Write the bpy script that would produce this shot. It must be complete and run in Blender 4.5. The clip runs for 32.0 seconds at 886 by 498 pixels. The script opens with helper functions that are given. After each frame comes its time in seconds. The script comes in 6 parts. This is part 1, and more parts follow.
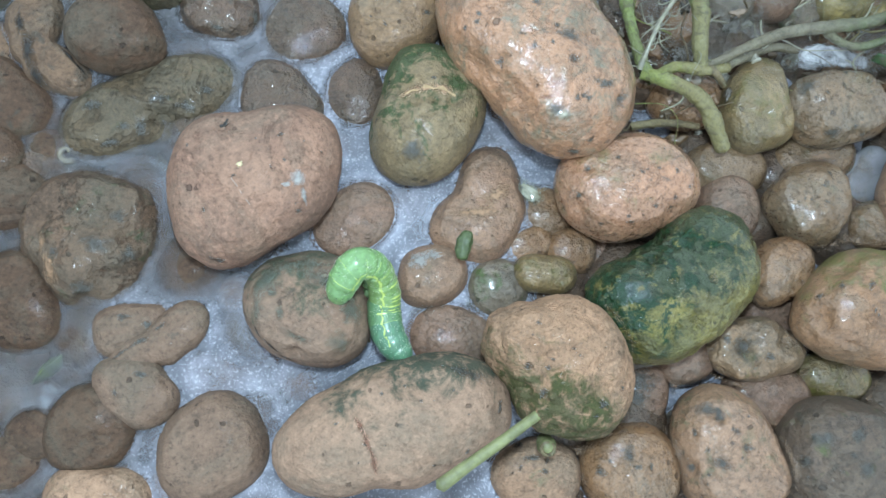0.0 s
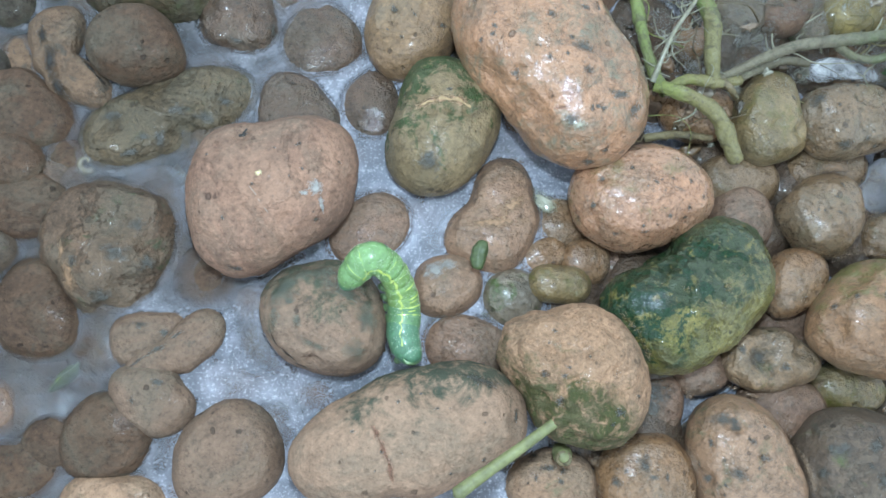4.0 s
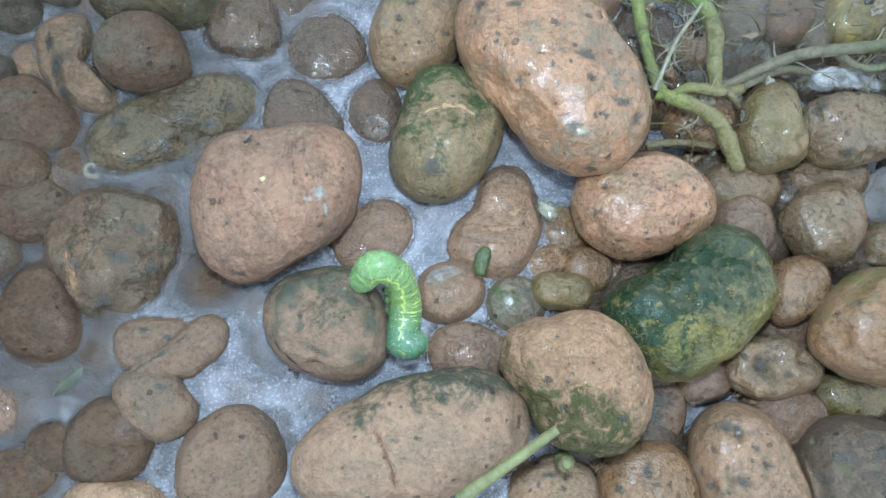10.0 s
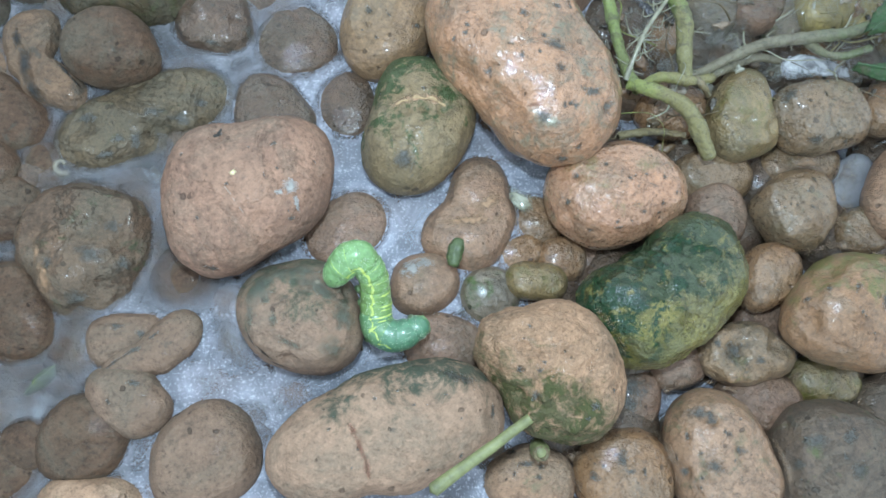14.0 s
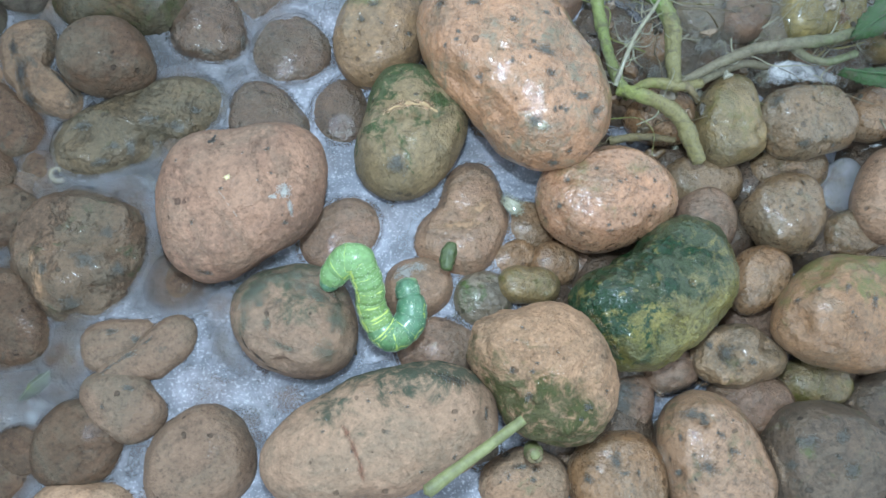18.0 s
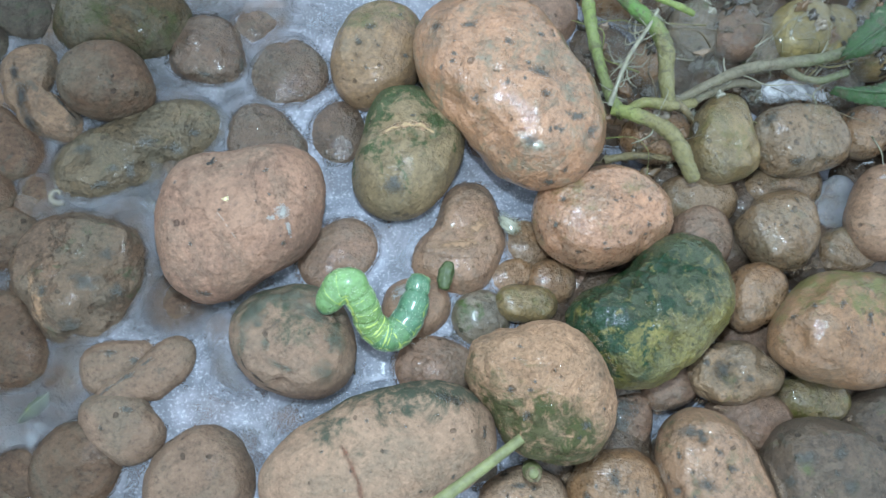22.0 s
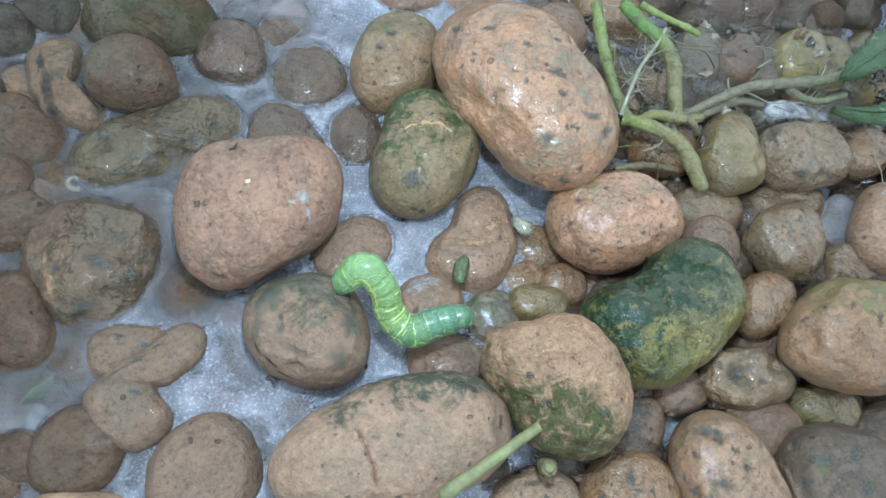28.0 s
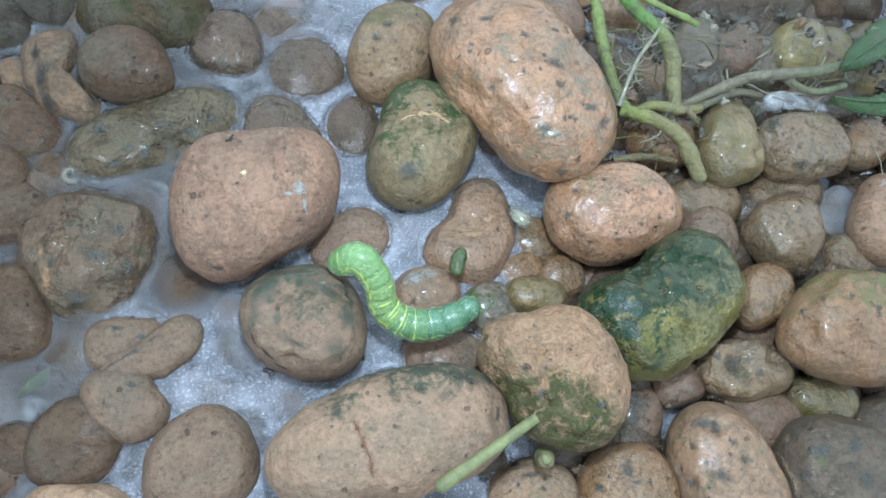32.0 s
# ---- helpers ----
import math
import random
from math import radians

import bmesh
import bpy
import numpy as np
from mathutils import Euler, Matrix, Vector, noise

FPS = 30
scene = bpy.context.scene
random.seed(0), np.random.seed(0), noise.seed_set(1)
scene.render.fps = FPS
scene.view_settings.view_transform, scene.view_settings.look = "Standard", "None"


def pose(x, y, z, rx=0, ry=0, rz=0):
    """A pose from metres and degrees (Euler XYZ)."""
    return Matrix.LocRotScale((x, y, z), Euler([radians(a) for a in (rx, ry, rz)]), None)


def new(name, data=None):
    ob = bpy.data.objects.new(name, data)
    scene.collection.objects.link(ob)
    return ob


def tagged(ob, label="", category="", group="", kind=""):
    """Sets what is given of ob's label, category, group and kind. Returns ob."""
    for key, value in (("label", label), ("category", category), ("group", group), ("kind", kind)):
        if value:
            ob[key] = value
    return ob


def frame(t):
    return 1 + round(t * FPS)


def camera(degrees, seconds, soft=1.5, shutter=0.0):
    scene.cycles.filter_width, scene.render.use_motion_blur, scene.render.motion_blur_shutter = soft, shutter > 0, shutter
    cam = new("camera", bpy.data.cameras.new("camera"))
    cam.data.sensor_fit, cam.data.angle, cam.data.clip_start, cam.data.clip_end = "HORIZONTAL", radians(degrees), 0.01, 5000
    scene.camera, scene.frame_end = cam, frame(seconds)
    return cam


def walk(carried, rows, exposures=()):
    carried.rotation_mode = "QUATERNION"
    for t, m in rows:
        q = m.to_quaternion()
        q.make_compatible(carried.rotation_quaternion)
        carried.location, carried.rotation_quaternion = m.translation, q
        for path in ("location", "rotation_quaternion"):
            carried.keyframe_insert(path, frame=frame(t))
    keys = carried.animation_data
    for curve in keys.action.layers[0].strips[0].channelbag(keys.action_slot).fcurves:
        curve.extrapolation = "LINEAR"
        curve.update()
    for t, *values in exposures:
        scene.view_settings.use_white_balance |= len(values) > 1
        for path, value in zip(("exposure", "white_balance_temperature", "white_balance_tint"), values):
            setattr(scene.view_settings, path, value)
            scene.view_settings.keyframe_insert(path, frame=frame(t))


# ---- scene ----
cam = camera(60.3, 32.0)
PATH = [
    (0, pose(-0.01721, -0.02035, 0.10649, 9.472, -5.858, 1.552)),
    (0.5, pose(-0.01763, -0.02058, 0.10606, 9.644, -5.713, 1.638)),
    (1, pose(-0.01795, -0.02136, 0.10569, 10.079, -5.856, 1.509)),
    (1.5, pose(-0.01801, -0.02143, 0.10562, 10.292, -6.002, 1.300)),
    (2, pose(-0.01766, -0.02142, 0.10600, 10.422, -5.726, 1.388)),
    (2.5, pose(-0.01789, -0.02162, 0.10624, 10.842, -5.781, 1.421)),
    (3, pose(-0.01835, -0.02200, 0.10634, 11.206, -5.677, 1.443)),
    (3.5, pose(-0.01859, -0.02229, 0.10655, 11.131, -5.561, 1.729)),
    (5.5, pose(-0.01907, -0.02196, 0.10665, 11.152, -5.561, 1.679)),
    (6, pose(-0.01924, -0.02238, 0.10655, 11.434, -5.570, 1.708)),
    (6.5, pose(-0.01903, -0.02254, 0.10643, 11.503, -5.481, 1.768)),
    (7, pose(-0.01902, -0.02255, 0.10653, 11.429, -5.486, 1.798)),
    (7.5, pose(-0.01913, -0.02265, 0.10664, 11.589, -5.513, 1.978)),
    (8, pose(-0.01905, -0.02300, 0.10650, 11.662, -5.572, 2.014)),
    (8.5, pose(-0.01902, -0.02262, 0.10672, 11.738, -5.596, 2.016)),
    (9, pose(-0.01906, -0.02240, 0.10672, 11.796, -5.609, 1.994)),
    (9.5, pose(-0.01898, -0.02239, 0.10692, 11.699, -5.462, 1.867)),
    (10, pose(-0.01884, -0.02290, 0.10682, 11.919, -5.437, 1.932)),
    (10.5, pose(-0.01900, -0.02316, 0.10649, 12.258, -5.777, 1.764)),
    (11, pose(-0.01930, -0.02291, 0.10678, 12.288, -5.661, 1.747)),
    (11.5, pose(-0.01926, -0.02261, 0.10677, 12.171, -5.553, 1.696)),
    (12, pose(-0.01882, -0.02232, 0.10675, 11.988, -5.659, 1.762)),
    (12.5, pose(-0.01873, -0.02245, 0.10671, 12.435, -5.619, 1.630)),
    (13, pose(-0.01875, -0.02264, 0.10684, 12.205, -5.814, 1.539)),
    (13.5, pose(-0.01725, -0.02309, 0.10688, 11.772, -6.039, 1.264)),
    (14, pose(-0.01664, -0.02361, 0.10706, 11.790, -6.076, 0.921)),
    (14.5, pose(-0.01562, -0.02515, 0.10759, 12.328, -6.291, 0.008)),
    (16.5, pose(-0.01556, -0.02559, 0.10729, 12.895, -6.237, 0.311)),
    (17, pose(-0.01560, -0.02490, 0.10751, 12.815, -6.182, 0.271)),
    (17.5, pose(-0.01635, -0.02522, 0.10708, 12.555, -6.152, 0.597)),
    (18, pose(-0.01610, -0.02558, 0.10752, 13.136, -6.215, 0.496)),
    (18.5, pose(-0.01567, -0.02520, 0.10771, 13.463, -6.139, 0.282)),
    (19, pose(-0.01586, -0.02588, 0.10802, 14.300, -6.040, 0.117)),
    (19.5, pose(-0.01578, -0.02569, 0.10802, 14.429, -6.084, 0.072)),
    (20, pose(-0.01573, -0.02620, 0.10798, 14.569, -6.164, -0.095)),
    (20.5, pose(-0.01578, -0.02585, 0.10793, 14.655, -6.184, -0.149)),
    (21, pose(-0.01595, -0.02553, 0.10808, 14.520, -6.150, -0.032)),
    (21.5, pose(-0.01603, -0.02562, 0.10819, 14.627, -6.165, -0.017)),
    (22, pose(-0.01601, -0.02558, 0.10824, 14.550, -6.224, 0.083)),
    (22.5, pose(-0.01655, -0.02577, 0.10785, 15.171, -6.151, 0.085)),
    (23, pose(-0.01625, -0.02583, 0.10821, 15.193, -6.047, 0.092)),
    (23.5, pose(-0.01626, -0.02619, 0.10821, 15.359, -6.224, -0.100)),
    (24, pose(-0.01661, -0.02594, 0.10786, 15.318, -6.273, -0.043)),
    (24.5, pose(-0.01645, -0.02642, 0.10776, 16.196, -6.263, -0.081)),
    (24.8, pose(-0.01665, -0.02737, 0.10505, 17.018, -7.475, 0.169)),
    (25, pose(-0.01665, -0.03262, 0.10368, 16.873, -9.047, 0.183)),
    (25.2, pose(-0.01834, -0.03167, 0.10305, 16.369, -9.811, -0.149)),
    (25.5, pose(-0.02011, -0.03572, 0.10254, 18.449, -8.946, 0.576)),
    (26, pose(-0.01988, -0.03640, 0.10321, 19.743, -8.682, 0.900)),
    (26.5, pose(-0.02027, -0.03711, 0.10340, 20.498, -8.582, 0.915)),
    (28.5, pose(-0.02067, -0.03714, 0.10495, 20.310, -7.946, 0.944)),
    (29, pose(-0.02076, -0.03717, 0.10492, 20.202, -7.821, 0.888)),
    (29.5, pose(-0.02079, -0.03693, 0.10475, 19.925, -7.918, 0.921)),
    (30, pose(-0.02076, -0.03725, 0.10469, 20.019, -7.897, 0.901)),
    (30.5, pose(-0.02073, -0.03693, 0.10468, 19.901, -7.936, 0.836)),
    (31, pose(-0.02055, -0.03735, 0.10454, 20.110, -7.938, 0.876)),
    (31.5, pose(-0.02024, -0.03730, 0.10460, 20.061, -7.994, 0.942)),
    (32, pose(-0.02002, -0.03726, 0.10441, 19.884, -8.016, 0.917)),
]
walk(cam, PATH)

# ---- light ----
world = bpy.data.worlds.new("night_room")
scene.world = world
world.use_nodes = True
world.node_tree.nodes["Background"].inputs[0].default_value = (0.796, 1.0, 1.187, 1)
world.node_tree.nodes["Background"].inputs[1].default_value = 1.55

flash = bpy.data.lights.new("phone_flash", "POINT")
flash.energy, flash.color, flash.shadow_soft_size = 0.505, (0.750, 1.0, 1.207), 0.0045
new("phone_flash", flash).matrix_world = pose(-0.018, -0.001, 0.122)


# ---- materials ----
def graph(name):
    m = bpy.data.materials.new(name)
    m.use_nodes = True
    t = m.node_tree
    b = t.nodes["Principled BSDF"]

    def node(kind, **values):
        n = t.nodes.new(kind)
        for key, v in values.items():
            n.inputs[key].default_value = v
        return n
    return m, t, b, node, t.links.new


def tex_noise(node, link, vector, scale, detail=4.0, rough=0.6, distort=0.0):
    n = node("ShaderNodeTexNoise", Scale=scale, Detail=detail, Roughness=rough, Distortion=distort)
    link(vector, n.inputs["Vector"])
    return n.outputs["Fac"]


def ramp(node, link, value, low, high):
    n = node("ShaderNodeMapRange")
    n.inputs["From Min"].default_value, n.inputs["From Max"].default_value = low, high
    link(value, n.inputs["Value"])
    return n.outputs["Result"]


def mix(t, link, fac, a, b):
    n = t.nodes.new("ShaderNodeMix")
    n.data_type = "RGBA"
    for value, socket in ((fac, n.inputs[0]), (a, n.inputs[6]), (b, n.inputs[7])):
        if isinstance(value, float):
            socket.default_value = value
        elif isinstance(value, tuple):
            socket.default_value = (*value, 1)
        else:
            link(value, socket)
    return n.outputs[2]


def maths(t, link, kind, a, b):
    n = t.nodes.new("ShaderNodeMath")
    n.operation = kind
    for value, socket in ((a, n.inputs[0]), (b, n.inputs[1])):
        if isinstance(value, (int, float)):
            socket.default_value = value
        else:
            link(value, socket)
    return n.outputs[0]


def clay(name, light, dark, spots=0.5, spot_colour=(0.062, 0.056, 0.043), algae=0.0, toward=(0, 0, 0), green=(0.045, 0.085, 0.012),
         wet=0.35, grain=1.0, pores=1.0, shine=0.4, flaky=0.7, crisp=1.0):
    """Fired clay skin: mottled colour, dark mineral spots, pores, an algae film that may gather on one side, wet sheen."""
    m, t, b, node, link = graph(name)
    coords = node("ShaderNodeTexCoord").outputs["Object"]
    rand = node("ShaderNodeObjectInfo").outputs["Random"]
    shift = node("ShaderNodeVectorMath")
    shift.operation = "ADD"
    link(coords, shift.inputs[0])
    link(rand, shift.inputs[1])
    p = shift.outputs[0]
    broad = tex_noise(node, link, p, 130, 8, 0.62, 0.3)
    mid = tex_noise(node, link, p, 430, 7, 0.68, 0.5)
    fine = tex_noise(node, link, p, 1500, 5, 0.68)
    colour = mix(t, link, ramp(node, link, broad, 0.34, 0.66), dark, light)
    pale = tuple(min(1, c * 1.3 + 0.006) for c in light)
    deep = tuple(c * 0.42 for c in dark)
    colour = mix(t, link, maths(t, link, "MULTIPLY", ramp(node, link, mid, 0.52, 0.72), 0.55), colour, pale)
    colour = mix(t, link, maths(t, link, "MULTIPLY", ramp(node, link, mid, 0.46, 0.28), 0.50), colour, deep)
    dull = tuple(0.45 * c + 0.5 * g for c, g in zip(dark, (0.16, 0.15, 0.11)))
    stain = tex_noise(node, link, p, 95, 8, 0.66, 0.8)
    colour = mix(t, link, maths(t, link, "MULTIPLY", ramp(node, link, stain, 0.48, 0.66), 0.70), colour, dull)
    colour = mix(t, link, maths(t, link, "MULTIPLY", ramp(node, link, fine, 0.48, 0.32), 0.40 + 0.30 * pores), colour, deep)
    colour = mix(t, link, maths(t, link, "MULTIPLY", ramp(node, link, fine, 0.54, 0.68), 0.34 + 0.26 * pores), colour, pale)
    wander = node("ShaderNodeVectorMath")
    wander.operation = "MULTIPLY_ADD"
    bent = node("ShaderNodeTexNoise", Scale=900.0, Detail=3.0)
    link(p, bent.inputs["Vector"])
    link(bent.outputs["Color"], wander.inputs[0])
    wander.inputs[1].default_value = (0.0011, 0.0011, 0.0011)
    link(p, wander.inputs[2])
    holes = node("ShaderNodeTexVoronoi", Scale=520.0)
    link(wander.outputs[0], holes.inputs["Vector"])
    which = node("ShaderNodeSeparateColor")
    link(holes.outputs["Color"], which.inputs[0])
    wide = maths(t, link, "MULTIPLY", ramp(node, link, which.outputs[1], 0.62, 1.0), 0.27)
    pore = ramp(node, link, maths(t, link, "SUBTRACT", wide, holes.outputs["Distance"]), 0.0, 0.07)
    colour = mix(t, link, maths(t, link, "MULTIPLY", pore, 0.45 + 0.3 * pores), colour, tuple(c * 0.35 for c in dark))
    if algae > 0:
        way = node("ShaderNodeVectorMath")
        way.operation = "DOT_PRODUCT"
        link(coords, way.inputs[0])
        way.inputs[1].default_value = toward
        patch = maths(t, link, "ADD", tex_noise(node, link, p, 190, 9, 0.74, 0.5), maths(t, link, "MULTIPLY", way.outputs["Value"], 30.0))
        cover = ramp(node, link, patch, 0.73 - algae * 0.4 - 0.07 * crisp, 0.73 - algae * 0.4 + 0.07 * crisp)
        speck = maths(t, link, "MULTIPLY", cover, ramp(node, link, tex_noise(node, link, p, 640, 7, 0.72, 0.4), 0.42 - 0.08 * crisp, 0.42 + 0.08 * crisp))
        colour = mix(t, link, speck, colour, green)
    if spots > 0:
        soot = tex_noise(node, link, p, 240, 8, 0.68, 0.8)
        spot = ramp(node, link, soot, 0.71 - spots * 0.22, 0.76 - spots * 0.20)
        colour = mix(t, link, maths(t, link, "MULTIPLY", spot, 0.62), colour, spot_colour)
    scale = tex_noise(node, link, p, 125, 8, 0.72, 0.7)
    flake = ramp(node, link, scale, 0.485, 0.515)
    crust = mix(t, link, maths(t, link, "MULTIPLY", flake, 0.22 * flaky), colour, dull)
    edge = maths(t, link, "SUBTRACT", 1.0, maths(t, link, "ABSOLUTE", maths(t, link, "SUBTRACT", maths(t, link, "MULTIPLY", flake, 2.0), 1.0), 0.0))
    colour = mix(t, link, maths(t, link, "MULTIPLY", edge, 0.22 * flaky), crust, tuple(c * 0.5 for c in dark))
    link(colour, b.inputs["Base Color"])
    b.inputs["Specular IOR Level"].default_value = shine
    rough = maths(t, link, "ADD", maths(t, link, "MULTIPLY", fine, 0.30), 0.62 - wet * 0.50)
    link(rough, b.inputs["Roughness"])
    damp = ramp(node, link, tex_noise(node, link, p, 260, 4, 0.65), 0.26, 0.54)
    link(maths(t, link, "MULTIPLY", damp, min(1.0, wet * 1.5)), b.inputs["Coat Weight"])
    b.inputs["Coat Roughness"].default_value = 0.08
    b.inputs["Coat IOR"].default_value = 1.38
    lumps = tex_noise(node, link, p, 300, 2, 0.45)
    grit = tex_noise(node, link, p, 1050, 2, 0.5)
    sand = tex_noise(node, link, p, 2900, 2, 0.55)
    patchy = maths(t, link, "ADD", ramp(node, link, stain, 0.38, 0.64), 0.30)
    high = maths(t, link, "ADD", maths(t, link, "MULTIPLY", lumps, 0.00034 * grain), maths(t, link, "MULTIPLY", maths(t, link, "MULTIPLY", grit, patchy), 0.00034 * grain))
    high = maths(t, link, "ADD", high, maths(t, link, "MULTIPLY", flake, 0.00010 * flaky))
    high = maths(t, link, "SUBTRACT", high, maths(t, link, "MULTIPLY", pore, 0.00022))
    film = node("ShaderNodeBump", Strength=1.0, Distance=1.0)
    level = maths(t, link, "ADD", maths(t, link, "MULTIPLY", high, 0.22), maths(t, link, "MULTIPLY", sand, 0.00006))
    link(level, film.inputs["Height"])
    link(film.outputs["Normal"], b.inputs["Coat Normal"])
    bump = node("ShaderNodeBump", Strength=1.0, Distance=1.0)
    link(maths(t, link, "ADD", high, maths(t, link, "MULTIPLY", sand, 0.00020 * grain)), bump.inputs["Height"])
    link(bump.outputs["Normal"], b.inputs["Normal"])
    return m


SPECKLED = clay("speckled_wet_clay", (0.405, 0.214, 0.122), (0.292, 0.148, 0.084), spots=0.5, algae=0.35, green=(0.16, 0.13, 0.05), wet=0.95)
BROWN = clay("brown_clay", (0.236, 0.136, 0.086), (0.160, 0.092, 0.060), spots=0.3, wet=0.45)
UMBER = clay("dark_brown_clay", (0.108, 0.062, 0.037), (0.064, 0.038, 0.024), spots=0.5, algae=0.1, green=(0.06, 0.055, 0.03), wet=0.12, flaky=0.6, shine=0.22)
DULL = clay("dull_brown_clay", (0.195, 0.122, 0.080), (0.140, 0.088, 0.058), spots=0.35, algae=0.1, green=(0.08, 0.08, 0.05), wet=0.05, flaky=0.3)
MURKY = clay("murky_drowned_clay", (0.074, 0.045, 0.021), (0.036, 0.028, 0.014), spots=0.5, algae=0.45, green=(0.035, 0.04, 0.012), wet=0.12, shine=0.2)
GLOSSY = clay("glossy_wet_brown_clay", (0.266, 0.147, 0.072), (0.180, 0.097, 0.049), spots=0.2, wet=0.95)
OLIVE = clay("olive_clay", (0.194, 0.149, 0.068), (0.126, 0.098, 0.046), spots=0.3, algae=0.3, green=(0.05, 0.06, 0.018), wet=0.3)
GREY = clay("grey_clay", (0.125, 0.085, 0.056), (0.075, 0.054, 0.039), spots=0.55, algae=0.2, wet=0.25)
# Near-black brown for a few pebbles at the upper left.
DARK = clay("blackish_clay", (0.050, 0.034, 0.023), (0.027, 0.021, 0.016), spots=0.6, algae=0.3, green=(0.030, 0.038, 0.018), wet=0.15, shine=0.2)
TANWET = clay("damp_tan_clay", (0.300, 0.176, 0.103), (0.225, 0.130, 0.077), spots=0.4, algae=0.3, green=(0.10, 0.10, 0.05), wet=0.65)
TAN = clay("tan_clay", (0.354, 0.214, 0.129), (0.258, 0.151, 0.091), spots=0.3, algae=0.2, green=(0.10, 0.12, 0.06), wet=0.15)

OLIVEWET = clay("wet_olive_clay", (0.225, 0.152, 0.066), (0.142, 0.098, 0.044), spots=0.3, algae=0.45, green=(0.11, 0.10, 0.025), wet=0.9)
GREYWET = clay("wet_grey_clay", (0.194, 0.149, 0.102), (0.107, 0.087, 0.064), spots=0.5, algae=0.3, wet=0.8)
YELLOW = clay("yellow_slime", (0.31, 0.235, 0.085), (0.18, 0.14, 0.055), spots=0.2, algae=0.2, wet=0.65, grain=0.5)
CRACKED = clay("flaking_clay", (0.19, 0.114, 0.066), (0.115, 0.071, 0.044), spots=0.6, wet=0.1, grain=1.4)
STONE_A = clay("large_orange_clay", (0.295, 0.168, 0.110), (0.178, 0.098, 0.066), spots=0.14, algae=0.04, green=(0.12, 0.11, 0.07), wet=0.02, grain=0.9, pores=0.8, flaky=0.6)
STONE_B = clay("pitted_orange_clay", (0.365, 0.190, 0.104), (0.270, 0.138, 0.074), spots=0.48, algae=0.42, green=(0.15, 0.13, 0.085), wet=0.85)
STONE_C = clay("mossy_olive_clay", (0.225, 0.157, 0.082), (0.150, 0.108, 0.056), spots=0.3, algae=0.50, toward=(-0.14, 0.5, 0), green=(0.030, 0.052, 0.012), wet=0.16, crisp=0.5)
STONE_F = clay("algae_covered_clay", (0.215, 0.178, 0.050), (0.095, 0.094, 0.024), spots=0.0, algae=0.70, toward=(-0.55, 0.7, 0), green=(0.004, 0.032, 0.009), wet=0.8, grain=2.3, shine=0.25, flaky=1.4, crisp=0.4)
STONE_G = clay("tan_mossy_clay", (0.400, 0.232, 0.134), (0.290, 0.168, 0.096), spots=0.3, algae=0.33, toward=(-0.4, -1.0, 0), green=(0.055, 0.060, 0.014), wet=0.14, grain=2.5, crisp=0.9)
STONE_H = clay("dry_tan_clay", (0.308, 0.195, 0.128), (0.236, 0.147, 0.096), spots=0.2, algae=0.18, toward=(-0.15, 1.1, 0), green=(0.045, 0.052, 0.033), wet=0, grain=0.9, pores=0.6, flaky=0.4, crisp=0.9)
STONE_I = clay("ringed_clay", (0.240, 0.152, 0.100), (0.178, 0.113, 0.078), spots=0.35, algae=0.34, toward=(-0.2, 0.8, 0), green=(0.045, 0.058, 0.034), wet=0.06)
STONE_J = clay("orange_olive_clay", (0.28, 0.152, 0.078), (0.20, 0.104, 0.052), spots=0.15, algae=0.4, toward=(0.1, 0.7, 0), green=(0.12, 0.11, 0.03), wet=0.5, crisp=0.8)
STONE_K = clay("drowned_mossy_clay", (0.158, 0.097, 0.060), (0.090, 0.058, 0.038), spots=0.45, algae=0.28, green=(0.055, 0.065, 0.03), wet=0.2, grain=1.5, flaky=1.4, shine=0.22, crisp=0.6)
STONE_L = clay("long_mossy_clay", (0.140, 0.098, 0.056), (0.078, 0.057, 0.034), spots=0.55, algae=0.3, green=(0.06, 0.07, 0.03), wet=0.25, grain=1.3, flaky=1.3, shine=0.22, crisp=0.6)
STONE_D = clay("smooth_damp_clay", (0.300, 0.178, 0.110), (0.215, 0.126, 0.080), spots=0.25, algae=0.12, green=(0.10, 0.095, 0.05), wet=0.3)
TAWNY = clay("tawny_wet_clay", (0.208, 0.126, 0.066), (0.138, 0.085, 0.045), spots=0.35, algae=0.3, green=(0.13, 0.11, 0.06), wet=0.95)
UMBERWET = clay("wet_dark_brown_clay", (0.125, 0.074, 0.045), (0.072, 0.044, 0.028), spots=0.45, algae=0.1, green=(0.06, 0.055, 0.03), wet=0.7, grain=2.2)
STONE_O = clay("knobbly_clay", (0.277, 0.172, 0.093), (0.164, 0.109, 0.064), spots=0.5, algae=0.25, wet=0.6, grain=1.6)
STONE_R = clay("olive_topped_clay", (0.258, 0.156, 0.079), (0.181, 0.109, 0.060), spots=0.35, algae=0.25, toward=(0, 0.9, 0), green=(0.09, 0.085, 0.03), wet=0.35)


